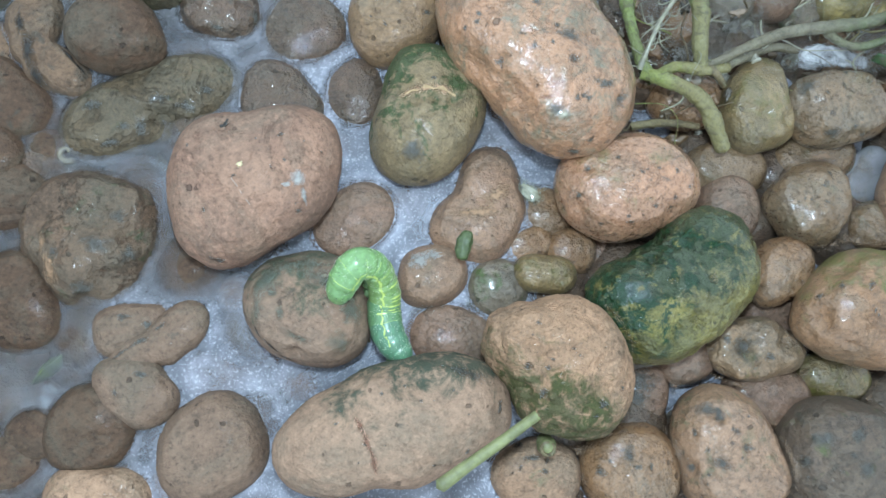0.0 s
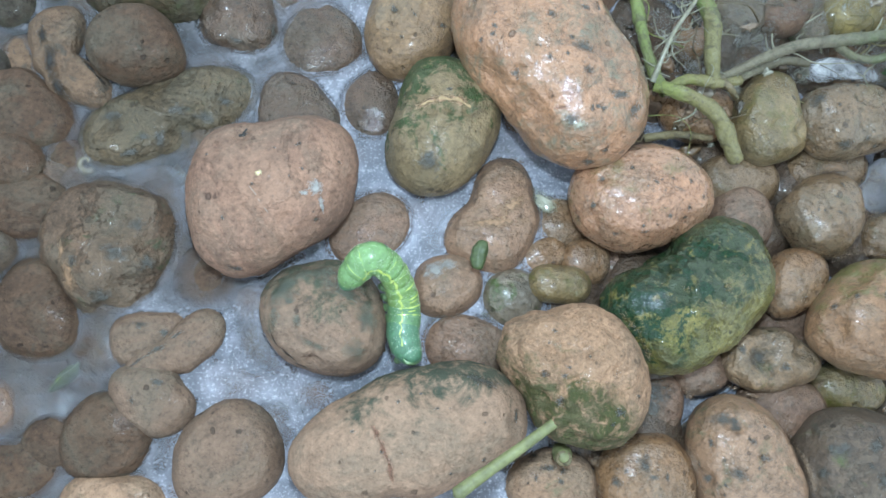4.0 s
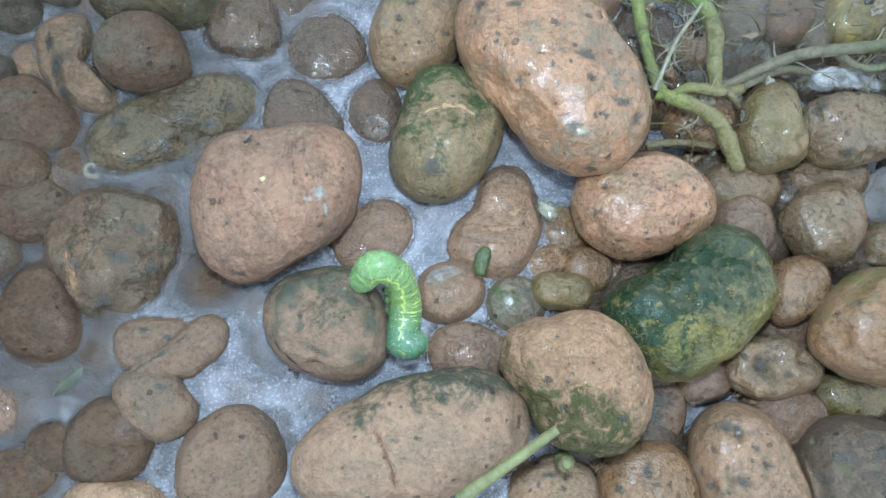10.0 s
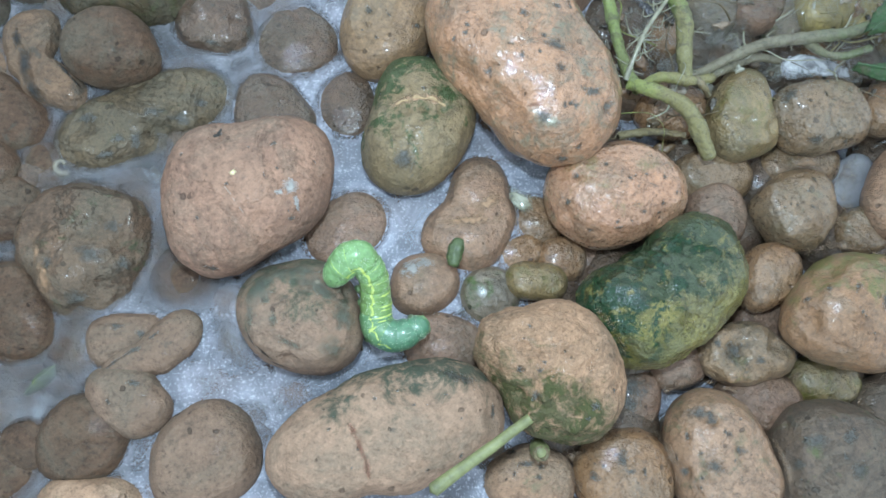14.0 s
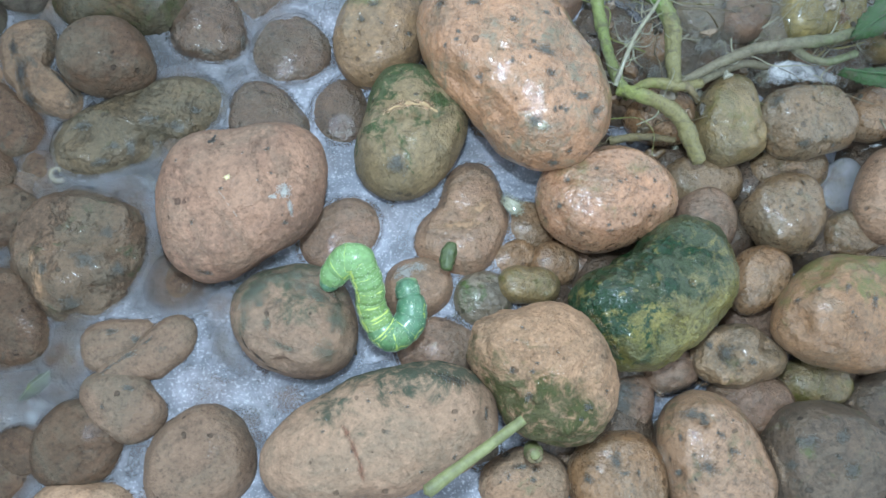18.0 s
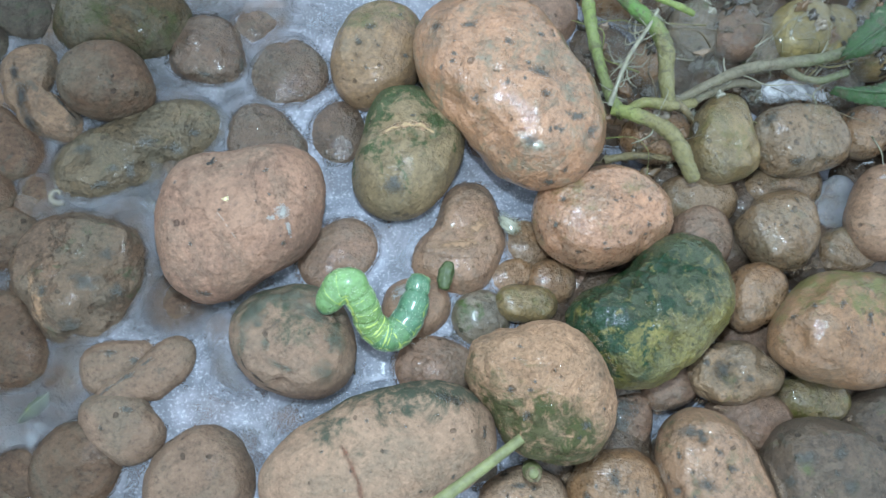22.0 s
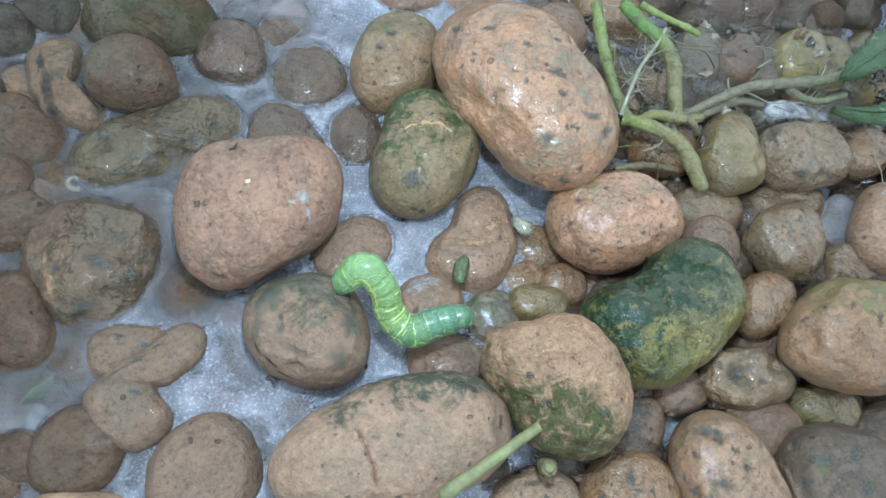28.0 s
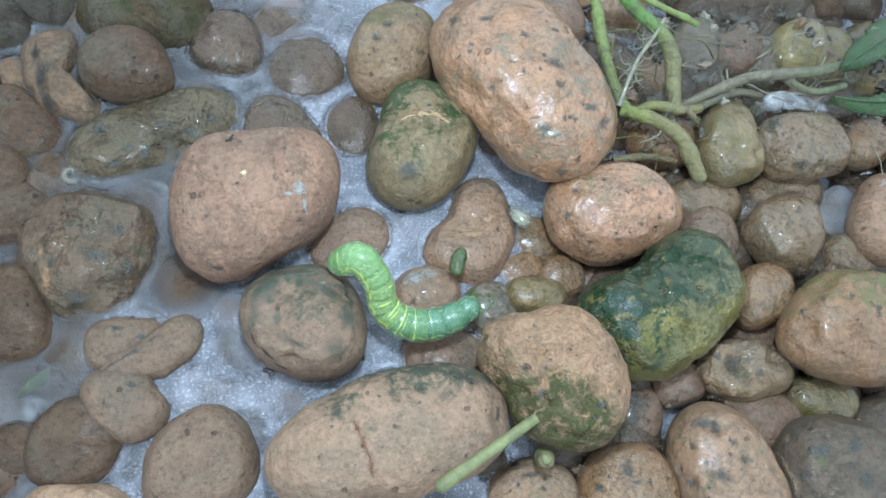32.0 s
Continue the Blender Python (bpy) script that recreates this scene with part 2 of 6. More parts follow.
def plain(name, colour, rough=0.5, coat=0.0, scale=900.0, vary=0.35, bump_depth=0.0002, through_light=0.0):
    """A mottled, slightly uneven surface."""
    m, t, b, node, link = graph(name)
    p = node("ShaderNodeTexCoord").outputs["Object"]
    n = tex_noise(node, link, p, scale, 5, 0.65)
    dark = tuple(c * (1 - vary) for c in colour)
    light = tuple(min(1.0, c * (1 + vary)) for c in colour)
    link(mix(t, link, ramp(node, link, n, 0.3, 0.7), dark, light), b.inputs["Base Color"])
    b.inputs["Roughness"].default_value = rough
    b.inputs["Coat Weight"].default_value = coat
    b.inputs["Coat Roughness"].default_value = 0.15
    b.inputs["Subsurface Weight"].default_value = through_light
    b.inputs["Subsurface Radius"].default_value = (0.001, 0.0012, 0.0006)
    bump = node("ShaderNodeBump", Strength=0.6, Distance=bump_depth)
    link(n, bump.inputs["Height"])
    link(bump.outputs["Normal"], b.inputs["Normal"])
    return m


def slimy(name, first, second, toward, middle, coat=0.8):
    """A wet root skin that turns from one colour to another along a line, with specks and slime."""
    m, t, b, node, link = graph(name)
    p = node("ShaderNodeTexCoord").outputs["Object"]
    way = node("ShaderNodeVectorMath")
    way.operation = "DOT_PRODUCT"
    link(p, way.inputs[0])
    way.inputs[1].default_value = toward
    blotch = tex_noise(node, link, p, 170, 5, 0.7, 0.4)
    fine = tex_noise(node, link, p, 1500, 5, 0.7)
    turn = maths(t, link, "ADD", maths(t, link, "SUBTRACT", way.outputs["Value"], middle), maths(t, link, "MULTIPLY", maths(t, link, "SUBTRACT", blotch, 0.5), 1.6))
    colour = mix(t, link, ramp(node, link, turn, -0.3, 0.3), first, second)
    dirt = tex_noise(node, link, p, 420, 7, 0.72, 0.6)
    colour = mix(t, link, maths(t, link, "MULTIPLY", ramp(node, link, dirt, 0.52, 0.62), 0.75), colour, (0.075, 0.062, 0.032))
    colour = mix(t, link, maths(t, link, "MULTIPLY", ramp(node, link, dirt, 0.42, 0.32), 0.5), colour, (0.27, 0.27, 0.17))
    colour = mix(t, link, maths(t, link, "MULTIPLY", ramp(node, link, fine, 0.50, 0.32), 0.6), colour, tuple(c * 0.35 for c in second))
    link(colour, b.inputs["Base Color"])
    b.inputs["Roughness"].default_value = 0.45
    b.inputs["Coat Weight"].default_value = coat
    b.inputs["Coat Roughness"].default_value = 0.12
    bump = node("ShaderNodeBump", Strength=1.0, Distance=0.00035)
    link(maths(t, link, "ADD", fine, maths(t, link, "MULTIPLY", dirt, 2.0)), bump.inputs["Height"])
    link(bump.outputs["Normal"], b.inputs["Normal"])
    link(bump.outputs["Normal"], b.inputs["Coat Normal"])
    return m


GLASSY = plain("frosted_stone", (0.21, 0.21, 0.22), 0.45, 0.15, 300, 0.2, 0.0001, 0.3)
SOIL = plain("wet_silt", (0.17, 0.12, 0.085), 0.35, 0.3, 500, 0.5)
ROOT_GREEN = slimy("green_root_skin", (0.21, 0.28, 0.065), (0.17, 0.20, 0.06), (0, -50, 0), -1.7)
ROOT_FRESH = slimy("fresh_green_root_skin", (0.09, 0.21, 0.03), (0.205, 0.185, 0.070), (0, -90, 0), -3.3)
ROOT_PALE = slimy("pale_root_skin", (0.235, 0.275, 0.065), (0.215, 0.185, 0.070), (90, 0, 0), 2.2)
ROOT_TAN = slimy("tan_root_skin", (0.22, 0.18, 0.085), (0.20, 0.15, 0.07), (90, 0, 0), 2.2)
ROOT_WHITE = plain("white_root_hair", (0.22, 0.215, 0.155), 0.4, 0.3, 700, 0.4, 0.0001, 0.3)
ROOT_MURKY = slimy("murky_root_skin", (0.165, 0.140, 0.085), (0.115, 0.140, 0.055), (40, 0, 0), 2.1, 0.9)
ROOT_BROWN = plain("brown_root_skin", (0.10, 0.075, 0.04), 0.35, 0.5, 600, 0.5, 0.0003)
STEM_SKIN = plain("cut_stem_skin", (0.165, 0.175, 0.075), 0.55, 0.05, 450, 0.45, 0.0002, 0.2)
CUT_END = plain("cut_stem_end", (0.27, 0.27, 0.16), 0.25, 0.9, 700, 0.3, 0.0002, 0.3)
LEAF = slimy("leaf_skin", (0.016, 0.075, 0.010), (0.035, 0.075, 0.018), (60, 0, 0), 4.0, 0.8)
SHELL = plain("snail_shell", (0.23, 0.20, 0.13), 0.3, 0.4, 900, 0.2)
FRASS = plain("caterpillar_dropping", (0.058, 0.082, 0.030), 0.4, 0.2, 1600, 0.4, 0.00012)


def stain(name, colour, rough, coat, ragged, dense=0.9):
    """A stain that is dense in its middle and breaks up towards its rim."""
    m, t, b, node, link = graph(name)
    p = node("ShaderNodeTexCoord").outputs["Object"]
    n = tex_noise(node, link, p, 1300, 5, 0.68)
    link(mix(t, link, ramp(node, link, n, 0.3, 0.7), tuple(c * 0.6 for c in colour), tuple(c * 1.5 for c in colour)), b.inputs["Base Color"])
    b.inputs["Roughness"].default_value = rough
    b.inputs["Coat Weight"].default_value = coat
    rim = node("ShaderNodeAttribute")
    rim.attribute_name = "rim"
    edge = maths(t, link, "ADD", rim.outputs["Fac"], maths(t, link, "MULTIPLY", maths(t, link, "SUBTRACT", n, 0.5), ragged))
    link(maths(t, link, "MULTIPLY", ramp(node, link, edge, 0.10, 0.85), dense), b.inputs["Alpha"])
    bump = node("ShaderNodeBump", Strength=1.0, Distance=0.00025)
    link(n, bump.inputs["Height"])
    link(bump.outputs["Normal"], b.inputs["Normal"])
    return m


BLOTCH = stain("dark_mineral", (0.066, 0.064, 0.054), 0.5, 0.1, 1.9, 0.75)
GREEN_GREY = stain("green_grey_film", (0.085, 0.092, 0.066), 0.5, 0.1, 1.9, 0.55)
WHITE_STAIN = stain("pale_lime_stain", (0.31, 0.31, 0.29), 0.35, 0.6, 1.5, 0.65)
RUST = stain("rust_stain", (0.17, 0.065, 0.035), 0.6, 0.0, 0.9, 0.6)
PALE = stain("pale_ridge", (0.29, 0.175, 0.10), 0.6, 0.0, 1.6)
BLACK = stain("black_crack", (0.02, 0.018, 0.015), 0.6, 0.0, 0.8)
CHIP_TAN = stain("tan_flake", (0.42, 0.36, 0.26), 0.5, 0.0, 0.5)
CHIP = stain("pale_chip", (0.70, 0.60, 0.33), 0.5, 0.0, 0.3)
BLACK_SEAM = plain("dark_seam", (0.025, 0.022, 0.018), 0.6, 0.0, 1500, 0.5, 0.0004)
VEIN = plain("pale_vein", (0.30, 0.22, 0.17), 0.6, 0.0, 1500, 0.3, 0.0002)
PALE_CRACK = plain("pale_crack", (0.36, 0.25, 0.13), 0.6, 0.0, 1500, 0.4, 0.0005)
BUBBLE = plain("bubble", (0.75, 0.78, 0.85), 0.08, 1.0, 500, 0.1, 0.00005)


def milky_water():
    m, t, b, node, link = graph("milky_water")
    p = node("ShaderNodeTexCoord").outputs["Object"]
    swirl = tex_noise(node, link, p, 48, 5, 0.62, 0.8)
    froth = tex_noise(node, link, p, 2600, 3, 0.7)
    ripple = tex_noise(node, link, p, 240, 3, 0.5)
    colour = mix(t, link, ramp(node, link, swirl, 0.3, 0.7), (0.165, 0.178, 0.205), (0.350, 0.375, 0.440))
    mud = node("ShaderNodeAttribute")
    mud.attribute_name = "silt"
    colour = mix(t, link, maths(t, link, "MULTIPLY", mud.outputs["Fac"], 0.80), colour, (0.085, 0.080, 0.072))
    rim = node("ShaderNodeAttribute")
    rim.attribute_name = "shore"
    scum = maths(t, link, "MULTIPLY", maths(t, link, "MULTIPLY", rim.outputs["Fac"], maths(t, link, "SUBTRACT", 1.0, maths(t, link, "MULTIPLY", mud.outputs["Fac"], 0.6))), ramp(node, link, tex_noise(node, link, p, 190, 5, 0.65, 0.6), 0.30, 0.68))
    colour = mix(t, link, scum, colour, (0.42, 0.43, 0.50))
    link(mix(t, link, maths(t, link, "MULTIPLY", ramp(node, link, froth, 0.55, 0.64), maths(t, link, "SUBTRACT", 0.6, maths(t, link, "MULTIPLY", mud.outputs["Fac"], 0.5))), colour, (0.85, 0.87, 0.95)), b.inputs["Base Color"])
    b.inputs["Roughness"].default_value = 0.36
    bump = node("ShaderNodeBump", Strength=0.8, Distance=0.0004)
    link(maths(t, link, "ADD", maths(t, link, "MULTIPLY", froth, 0.9), maths(t, link, "MULTIPLY", ripple, 0.6)), bump.inputs["Height"])
    link(bump.outputs["Normal"], b.inputs["Normal"])
    clear = node("ShaderNodeBsdfTransparent")
    both = node("ShaderNodeMixShader")
    deep = node("ShaderNodeAttribute")
    deep.attribute_name = "depth"
    thin = maths(t, link, "EXPONENT", maths(t, link, "DIVIDE", deep.outputs["Fac"], -0.0042), 0.0)
    cloud = maths(t, link, "MULTIPLY", maths(t, link, "SUBTRACT", 1.0, thin), maths(t, link, "SUBTRACT", maths(t, link, "ADD", maths(t, link, "MULTIPLY", swirl, 0.7), 0.62), maths(t, link, "MULTIPLY", mud.outputs["Fac"], 0.25)))
    clouds = node("ShaderNodeClamp")
    link(maths(t, link, "ADD", cloud, maths(t, link, "ADD", maths(t, link, "MULTIPLY", scum, 0.45), 0.07)), clouds.inputs[0])
    clouds.inputs[2].default_value = 0.93
    link(clouds.outputs[0], both.inputs[0])
    link(clear.outputs[0], both.inputs[1])
    link(b.outputs[0], both.inputs[2])
    link(both.outputs[0], t.nodes["Material Output"].inputs["Surface"])
    return m


WATER = milky_water()


# ---- building helpers ----
from mathutils.bvhtree import BVHTree

def sphere_mesh(level, seen={}):
    if level not in seen:
        bm = bmesh.new()
        bmesh.ops.create_icosphere(bm, subdivisions=level, radius=1.0)
        seen[level] = ([v.co.copy() for v in bm.verts], [tuple(v.index for v in f.verts) for f in bm.faces])
        bm.free()
    return seen[level]


def solid(name, verts, faces, material):
    me = bpy.data.meshes.new(name)
    me.from_pydata(verts, [], faces)
    me.polygons.foreach_set("use_smooth", [True] * len(me.polygons))
    me.materials.append(material)
    return me


def part(name, mesh, parent, label=""):
    ob = new(name, mesh)
    ob.parent = parent
    return tagged(ob, label=label)


PLACED, PEBBLES, BED, TREES = [], [], [], {}


def stone_mesh(r, height, lobes, level, material, seed):
    """A rounded stone: its outline from a mean radius and a few lobes, boxy ellipsoid section, lumps and dents."""
    dirs, faces = sphere_mesh(level + 1)
    rng = random.Random(seed)
    off = Vector((rng.uniform(-50, 50), rng.uniform(-50, 50), rng.uniform(-50, 50)))
    dents = [(Vector((rng.gauss(0, 1), rng.gauss(0, 1), rng.gauss(0.4, 1))).normalized(), rng.uniform(0.06, 0.16), rng.uniform(0.01, 0.035)) for _ in range(7)]
    verts = []
    bumpy = 2.3 if material in (STONE_G, STONE_F, STONE_O, STONE_K, CRACKED, UMBERWET) else 1.5 if material in (GLOSSY, OLIVEWET, STONE_O, STONE_G, STONE_K, STONE_L, GREYWET, UMBER, MURKY, TAWNY, GREY, DARK, CRACKED) else 1.1
    for d in dirs:
        flat = math.hypot(d.x, d.y)
        a = math.atan2(d.y, d.x)
        out = r * (1 + sum(c * math.cos((k + 1) * a) + s * math.sin((k + 1) * a) for k, (c, s) in enumerate(lobes)) * min(1, flat * 1.6))
        p = Vector((d.x * out, d.y * out, d.z * height))
        p *= max(flat, abs(d.z)) ** -0.22
        q = p / 0.0045 + off
        swell = 0.030 * noise.noise(q * 0.6) + 0.020 * noise.noise(q * 1.5) + 0.008 * noise.noise(q * 4.1)
        swell += 0.0035 * noise.noise(q * 8.0)
        if level > 4:
            swell += 0.002 * noise.noise(q * 15.0)
        for way, wide, deep in dents:
            near = (d - way).length / wide
            if near < 2:
                swell -= deep * math.exp(-near * near * 2)
        verts.append(p + Vector((d.x, d.y, d.z)) * swell * r * bumpy)
    return solid("clay_pebble", verts, faces, material)


def pebble(material, x, y, z, r, height, lobes, level=4, label="brown expanded clay pebble"):
    """One fired clay pebble, resting among the others."""
    ob = new("clay_pebble", stone_mesh(r, height, lobes, level, material, len(PLACED) + 7))
    ob.matrix_world = pose(x, y, z)
    PLACED.append((x, y, z, r, height))
    PEBBLES.append(ob)
    return tagged(ob, label, "pebble", "expanded clay pebbles")


def tube(name, stops, material, sides=10, step=6, wobble=0.06, seed=1, cap=True):
    """A round, slightly uneven tube through stops of (x, y, z, radius)."""
    rng = random.Random(seed)
    pts = [Vector(s[:3]) for s in stops]
    radii = [s[3] for s in stops]
    line = []
    for i in range(len(pts) - 1):
        p0, p1, p2, p3 = pts[max(i - 1, 0)], pts[i], pts[i + 1], pts[min(i + 2, len(pts) - 1)]
        for j in range(step):
            u = j / step
            c = 0.5 * ((2 * p1) + (p2 - p0) * u + (2 * p0 - 5 * p1 + 4 * p2 - p3) * u * u + (3 * p1 - p0 - 3 * p2 + p3) * u ** 3)
            line.append((c, radii[i] * (1 - u) + radii[i + 1] * u))
    line.append((pts[-1], radii[-1]))
    verts, faces = [], []
    side = Vector((0, 0, 1))
    for i, (c, r) in enumerate(line):
        ahead = (line[min(i + 1, len(line) - 1)][0] - line[max(i - 1, 0)][0]).normalized()
        u = ahead.cross(side).normalized()
        v = u.cross(ahead)
        lump = 1 + 1.6 * wobble * noise.noise(Vector((i * 0.31, seed * 3.3, 0.5)))
        for k in range(sides):
            a = 2 * math.pi * k / sides
            verts.append(c + (u * math.cos(a) + v * math.sin(a)) * r * lump * (1 + rng.uniform(-wobble, wobble) * 0.5))
    for i in range(len(line) - 1):
        for k in range(sides):
            a, b = i * sides + k, i * sides + (k + 1) % sides
            faces.append((a, b, b + sides, a + sides))
    if cap:
        for i, end in ((0, line[0]), (len(line) - 1, line[-1])):
            ahead = (end[0] - line[1 if i == 0 else i - 1][0]).normalized()
            verts.append(end[0] + ahead * end[1] * 0.6)
            for k in range(sides):
                a, b = i * sides + k, i * sides + (k + 1) % sides
                faces.append((a, b, len(verts) - 1))
    return solid(name, verts, faces, material)


def blob(name, radii, material, level=3, rough=0.25, seed=3):
    """A lumpy blob about the origin."""
    dirs, faces = sphere_mesh(level)
    off = Vector((seed * 3.7, seed * 1.3, seed * 2.1))
    verts = []
    for d in dirs:
        k = 1 + rough * (noise.noise(d * 1.8 + off) + 0.5 * noise.noise(d * 4.5 + off))
        verts.append(Vector((d.x * radii[0], d.y * radii[1], d.z * radii[2])) * k)
    return solid(name, verts, faces, material)


# ---- the bed ----
def ground_sheet():
    n, half = 60, 1.5
    verts = []
    for j in range(n + 1):
        for i in range(n + 1):
            x, y = (2 * i / n - 1) * half, (2 * j / n - 1) * half
            verts.append((x, y, -0.021 + 0.003 * noise.noise(Vector((x * 60, y * 60, 0)))))
    faces = [(j * (n + 1) + i, j * (n + 1) + i + 1, (j + 1) * (n + 1) + i + 1, (j + 1) * (n + 1) + i) for j in range(n) for i in range(n)]
    tagged(new("ground", solid("ground", verts, faces, SOIL)), "dark wet silt under the clay pebbles", "ground", kind="structure")


ground_sheet()

# the pebbles that can be told apart
pebble(STONE_A, -0.03323, 0.00515, 0.00450, 0.01109, 0.00769, ((-0.007, 0.002), (0.045, 0.131), (0.033, 0.062), (-0.023, -0.030), (-0.007, -0.010)), 5, "large matt orange clay pebble standing in milky water")
pebble(STONE_B, 0.00459, 0.02501, 0.00850, 0.01341, 0.00768, ((0.000, 0.005), (-0.057, -0.233), (-0.025, 0.001), (0.001, -0.001), (0.011, -0.005)), 5, "large wet orange clay pebble with dark pits")
pebble(STONE_C, -0.00982, 0.01686, 0.00200, 0.00910, 0.00661, ((0.008, 0.002), (-0.130, 0.086), (0.051, -0.007), (0.005, 0.019), (-0.003, 0.004)), 5, "olive clay pebble with green algae on its top")
pebble(STONE_D, -0.00122, 0.00426, -0.00250, 0.00756, 0.00478, ((0.019, -0.023), (-0.162, 0.161), (-0.028, -0.106), (0.025, 0.012), (0.023, 0.004)), 5, "smooth brown clay pebble with a pale band")
pebble(SPECKLED, 0.01908, 0.00744, 0.00300, 0.00900, 0.00655, ((-0.003, -0.000), (0.150, 0.053), (0.015, 0.011), (0.020, -0.009), (0.008, 0.004)), 5, "wet shiny orange clay pebble with dark flecks")
pebble(STONE_F, 0.02540, -0.00680, 0.00450, 0.01067, 0.00669, ((0.008, -0.019), (0.076, 0.249), (-0.063, 0.001), (-0.004, -0.006), (-0.010, -0.012), (0.012, 0.004)), 5, "kidney-shaped clay pebble under wet green algae")
pebble(STONE_G, 0.00875, -0.01821, 0.00650, 0.00959, 0.00780, ((0.006, 0.002), (0.020, -0.117), (-0.024, 0.031), (-0.021, -0.043), (0.003, 0.026)), 5, "round tan clay pebble with mossy underside")
pebble(STONE_H, -0.01260, -0.02649, 0.00500, 0.01107, 0.00662, ((0.011, 0.012), (0.289, 0.188), (-0.009, -0.032), (0.025, 0.078), (0.017, -0.022)), 5, "large oblong tan clay pebble with greenish rim")
pebble(STONE_I, -0.02485, -0.01161, 0.00250, 0.00819, 0.00657, ((0.001, 0.002), (0.048, -0.052), (-0.038, -0.005), (-0.013, -0.018), (0.001, 0.002)), 5, "round clay pebble with a green algae ring")
pebble(UMBER, -0.02978, -0.01667, -0.00420, 0.00530, 0.00253, ((-0.074, -0.034), (0.209, -0.349), (0.095, -0.063), (-0.065, -0.100), (0.004, -0.103)), 4, "brown clay pebble sunk in milky water")
pebble(STONE_J, 0.05363, -0.00906, 0.00550, 0.00964, 0.00691, ((0.005, 0.002), (0.115, 0.041), (-0.030, -0.017), (-0.001, 0.035), (-0.011, -0.015)), 5, "large orange clay pebble with olive top")
pebble(TANWET, 0.03359, -0.02949, 0.00150, 0.00849, 0.00597, ((-0.005, -0.004), (-0.075, -0.108), (0.019, -0.049), (-0.026, -0.009), (-0.010, 0.004)), 5, "speckled orange clay pebble with dark blotches")
pebble(GREY, 0.04957, -0.02962, 0.00200, 0.00885, 0.00712, ((-0.001, -0.000), (0.041, 0.008), (0.023, 0.009), (-0.013, 0.000), (0.003, 0.010)), 5, "grey-brown blotched clay pebble")
pebble(GLOSSY, 0.02060, -0.03204, -0.00100, 0.00683, 0.00525, ((0.000, 0.002), (0.046, -0.008), (-0.007, -0.023), (-0.012, -0.013), (0.005, -0.003)), 4, "wet brown clay pebble in the bed")
pebble(TAN, 0.00727, -0.03326, -0.00200, 0.00579, 0.00408, ((0.003, 0.001), (0.127, 0.006), (-0.018, -0.006), (0.006, -0.005), (-0.009, 0.013)), 4, "tan clay pebble beneath the plant stem")
pebble(STONE_O, 0.03854, -0.01497, 0.00050, 0.00573, 0.00387, ((-0.008, 0.011), (0.207, 0.023), (0.028, -0.044), (0.049, -0.017), (0.014, -0.032), (0.013, -0.007)), 4, "knobbly brown clay pebble with a dark hollow")
pebble(GLOSSY, 0.04315, -0.00348, 0.00050, 0.00503, 0.00378, ((0.003, 0.005), (-0.045, 0.140), (0.033, -0.008), (-0.042, -0.019), (-0.011, 0.011)), 4, "smooth brown clay pebble in the bed")
pebble(TAWNY, 0.04776, 0.00684, 0.00100, 0.00637, 0.00507, ((-0.001, -0.001), (-0.033, 0.045), (-0.048, 0.019), (0.020, -0.006), (-0.007, -0.006), (0.014, -0.011)), 4, "wet brown clay pebble with a bumpy surface")
pebble(OLIVEWET, 0.03967, 0.02105, 0.00200, 0.00625, 0.00455, ((-0.010, -0.011), (-0.194, 0.016), (-0.037, -0.056), (-0.002, -0.042), (-0.001, 0.002), (-0.003, 0.018)), 4, "wet olive clay pebble with lumps")
pebble(TAWNY, 0.05167, 0.02131, 0.00300, 0.00692, 0.00470, ((-0.003, -0.001), (0.157, 0.039), (0.018, 0.011), (-0.008, -0.025), (0.001, -0.004), (-0.008, -0.018)), 4, "wet brown clay pebble with bumps and dark patch")
pebble(GLOSSY, 0.06448, 0.02408, 0.00100, 0.00463, 0.00357, ((0.000, 0.000), (0.022, 0.095)), 4, "wet orange-brown clay pebble")
pebble(GLASSY, 0.05996, 0.01309, -0.00220, 0.00413, 0.00107, ((-0.009, -0.005), (-0.095, 0.166), (-0.043, 0.020), (-0.018, -0.015), (0.006, -0.006)), 4, "smooth pale bluish frosted pebble")
pebble(STONE_D, 0.06506, 0.01017, 0.00200, 0.00686, 0.00451, ((0.000, 0.000), (-0.147, 0.146)), 4, "wet olive-brown clay pebble")
pebble(BROWN, 0.03626, 0.00608, -0.00150, 0.00520, 0.00390, ((0.000, 0.000), (-0.066, 0.007)), 4, "plain brown clay pebble tucked behind others")
pebble(BROWN, -0.00498, -0.01478, -0.00390, 0.00634, 0.00444, ((0.000, 0.000), (0.123, -0.062)), 4, "brown clay pebble in wet gravel")
pebble(STONE_D, -0.00819, -0.00602, -0.00150, 0.00497, 0.00373, ((-0.001, 0.001), (0.045, 0.052), (0.022, 0.005), (-0.016, -0.005), (0.008, 0.004)), 4, "small round brown clay pebble below the caterpillar")
pebble(GREYWET, 0.00145, -0.00716, -0.00300, 0.00479, 0.00371, ((0.000, 0.000), (0.027, 0.015)), 4, "pitted grey-brown wet clay pebble")
pebble(OLIVEWET, 0.00814, -0.00514, -0.00050, 0.00374, 0.00251, ((0.000, 0.000), (0.247, -0.020)), 4, "small oval olive clay pebble")
pebble(GLOSSY, 0.00603, -0.00063, -0.00300, 0.00349, 0.00234, ((-0.000, 0.000), (0.126, 0.133)), 4, "small wet brown clay pebble")
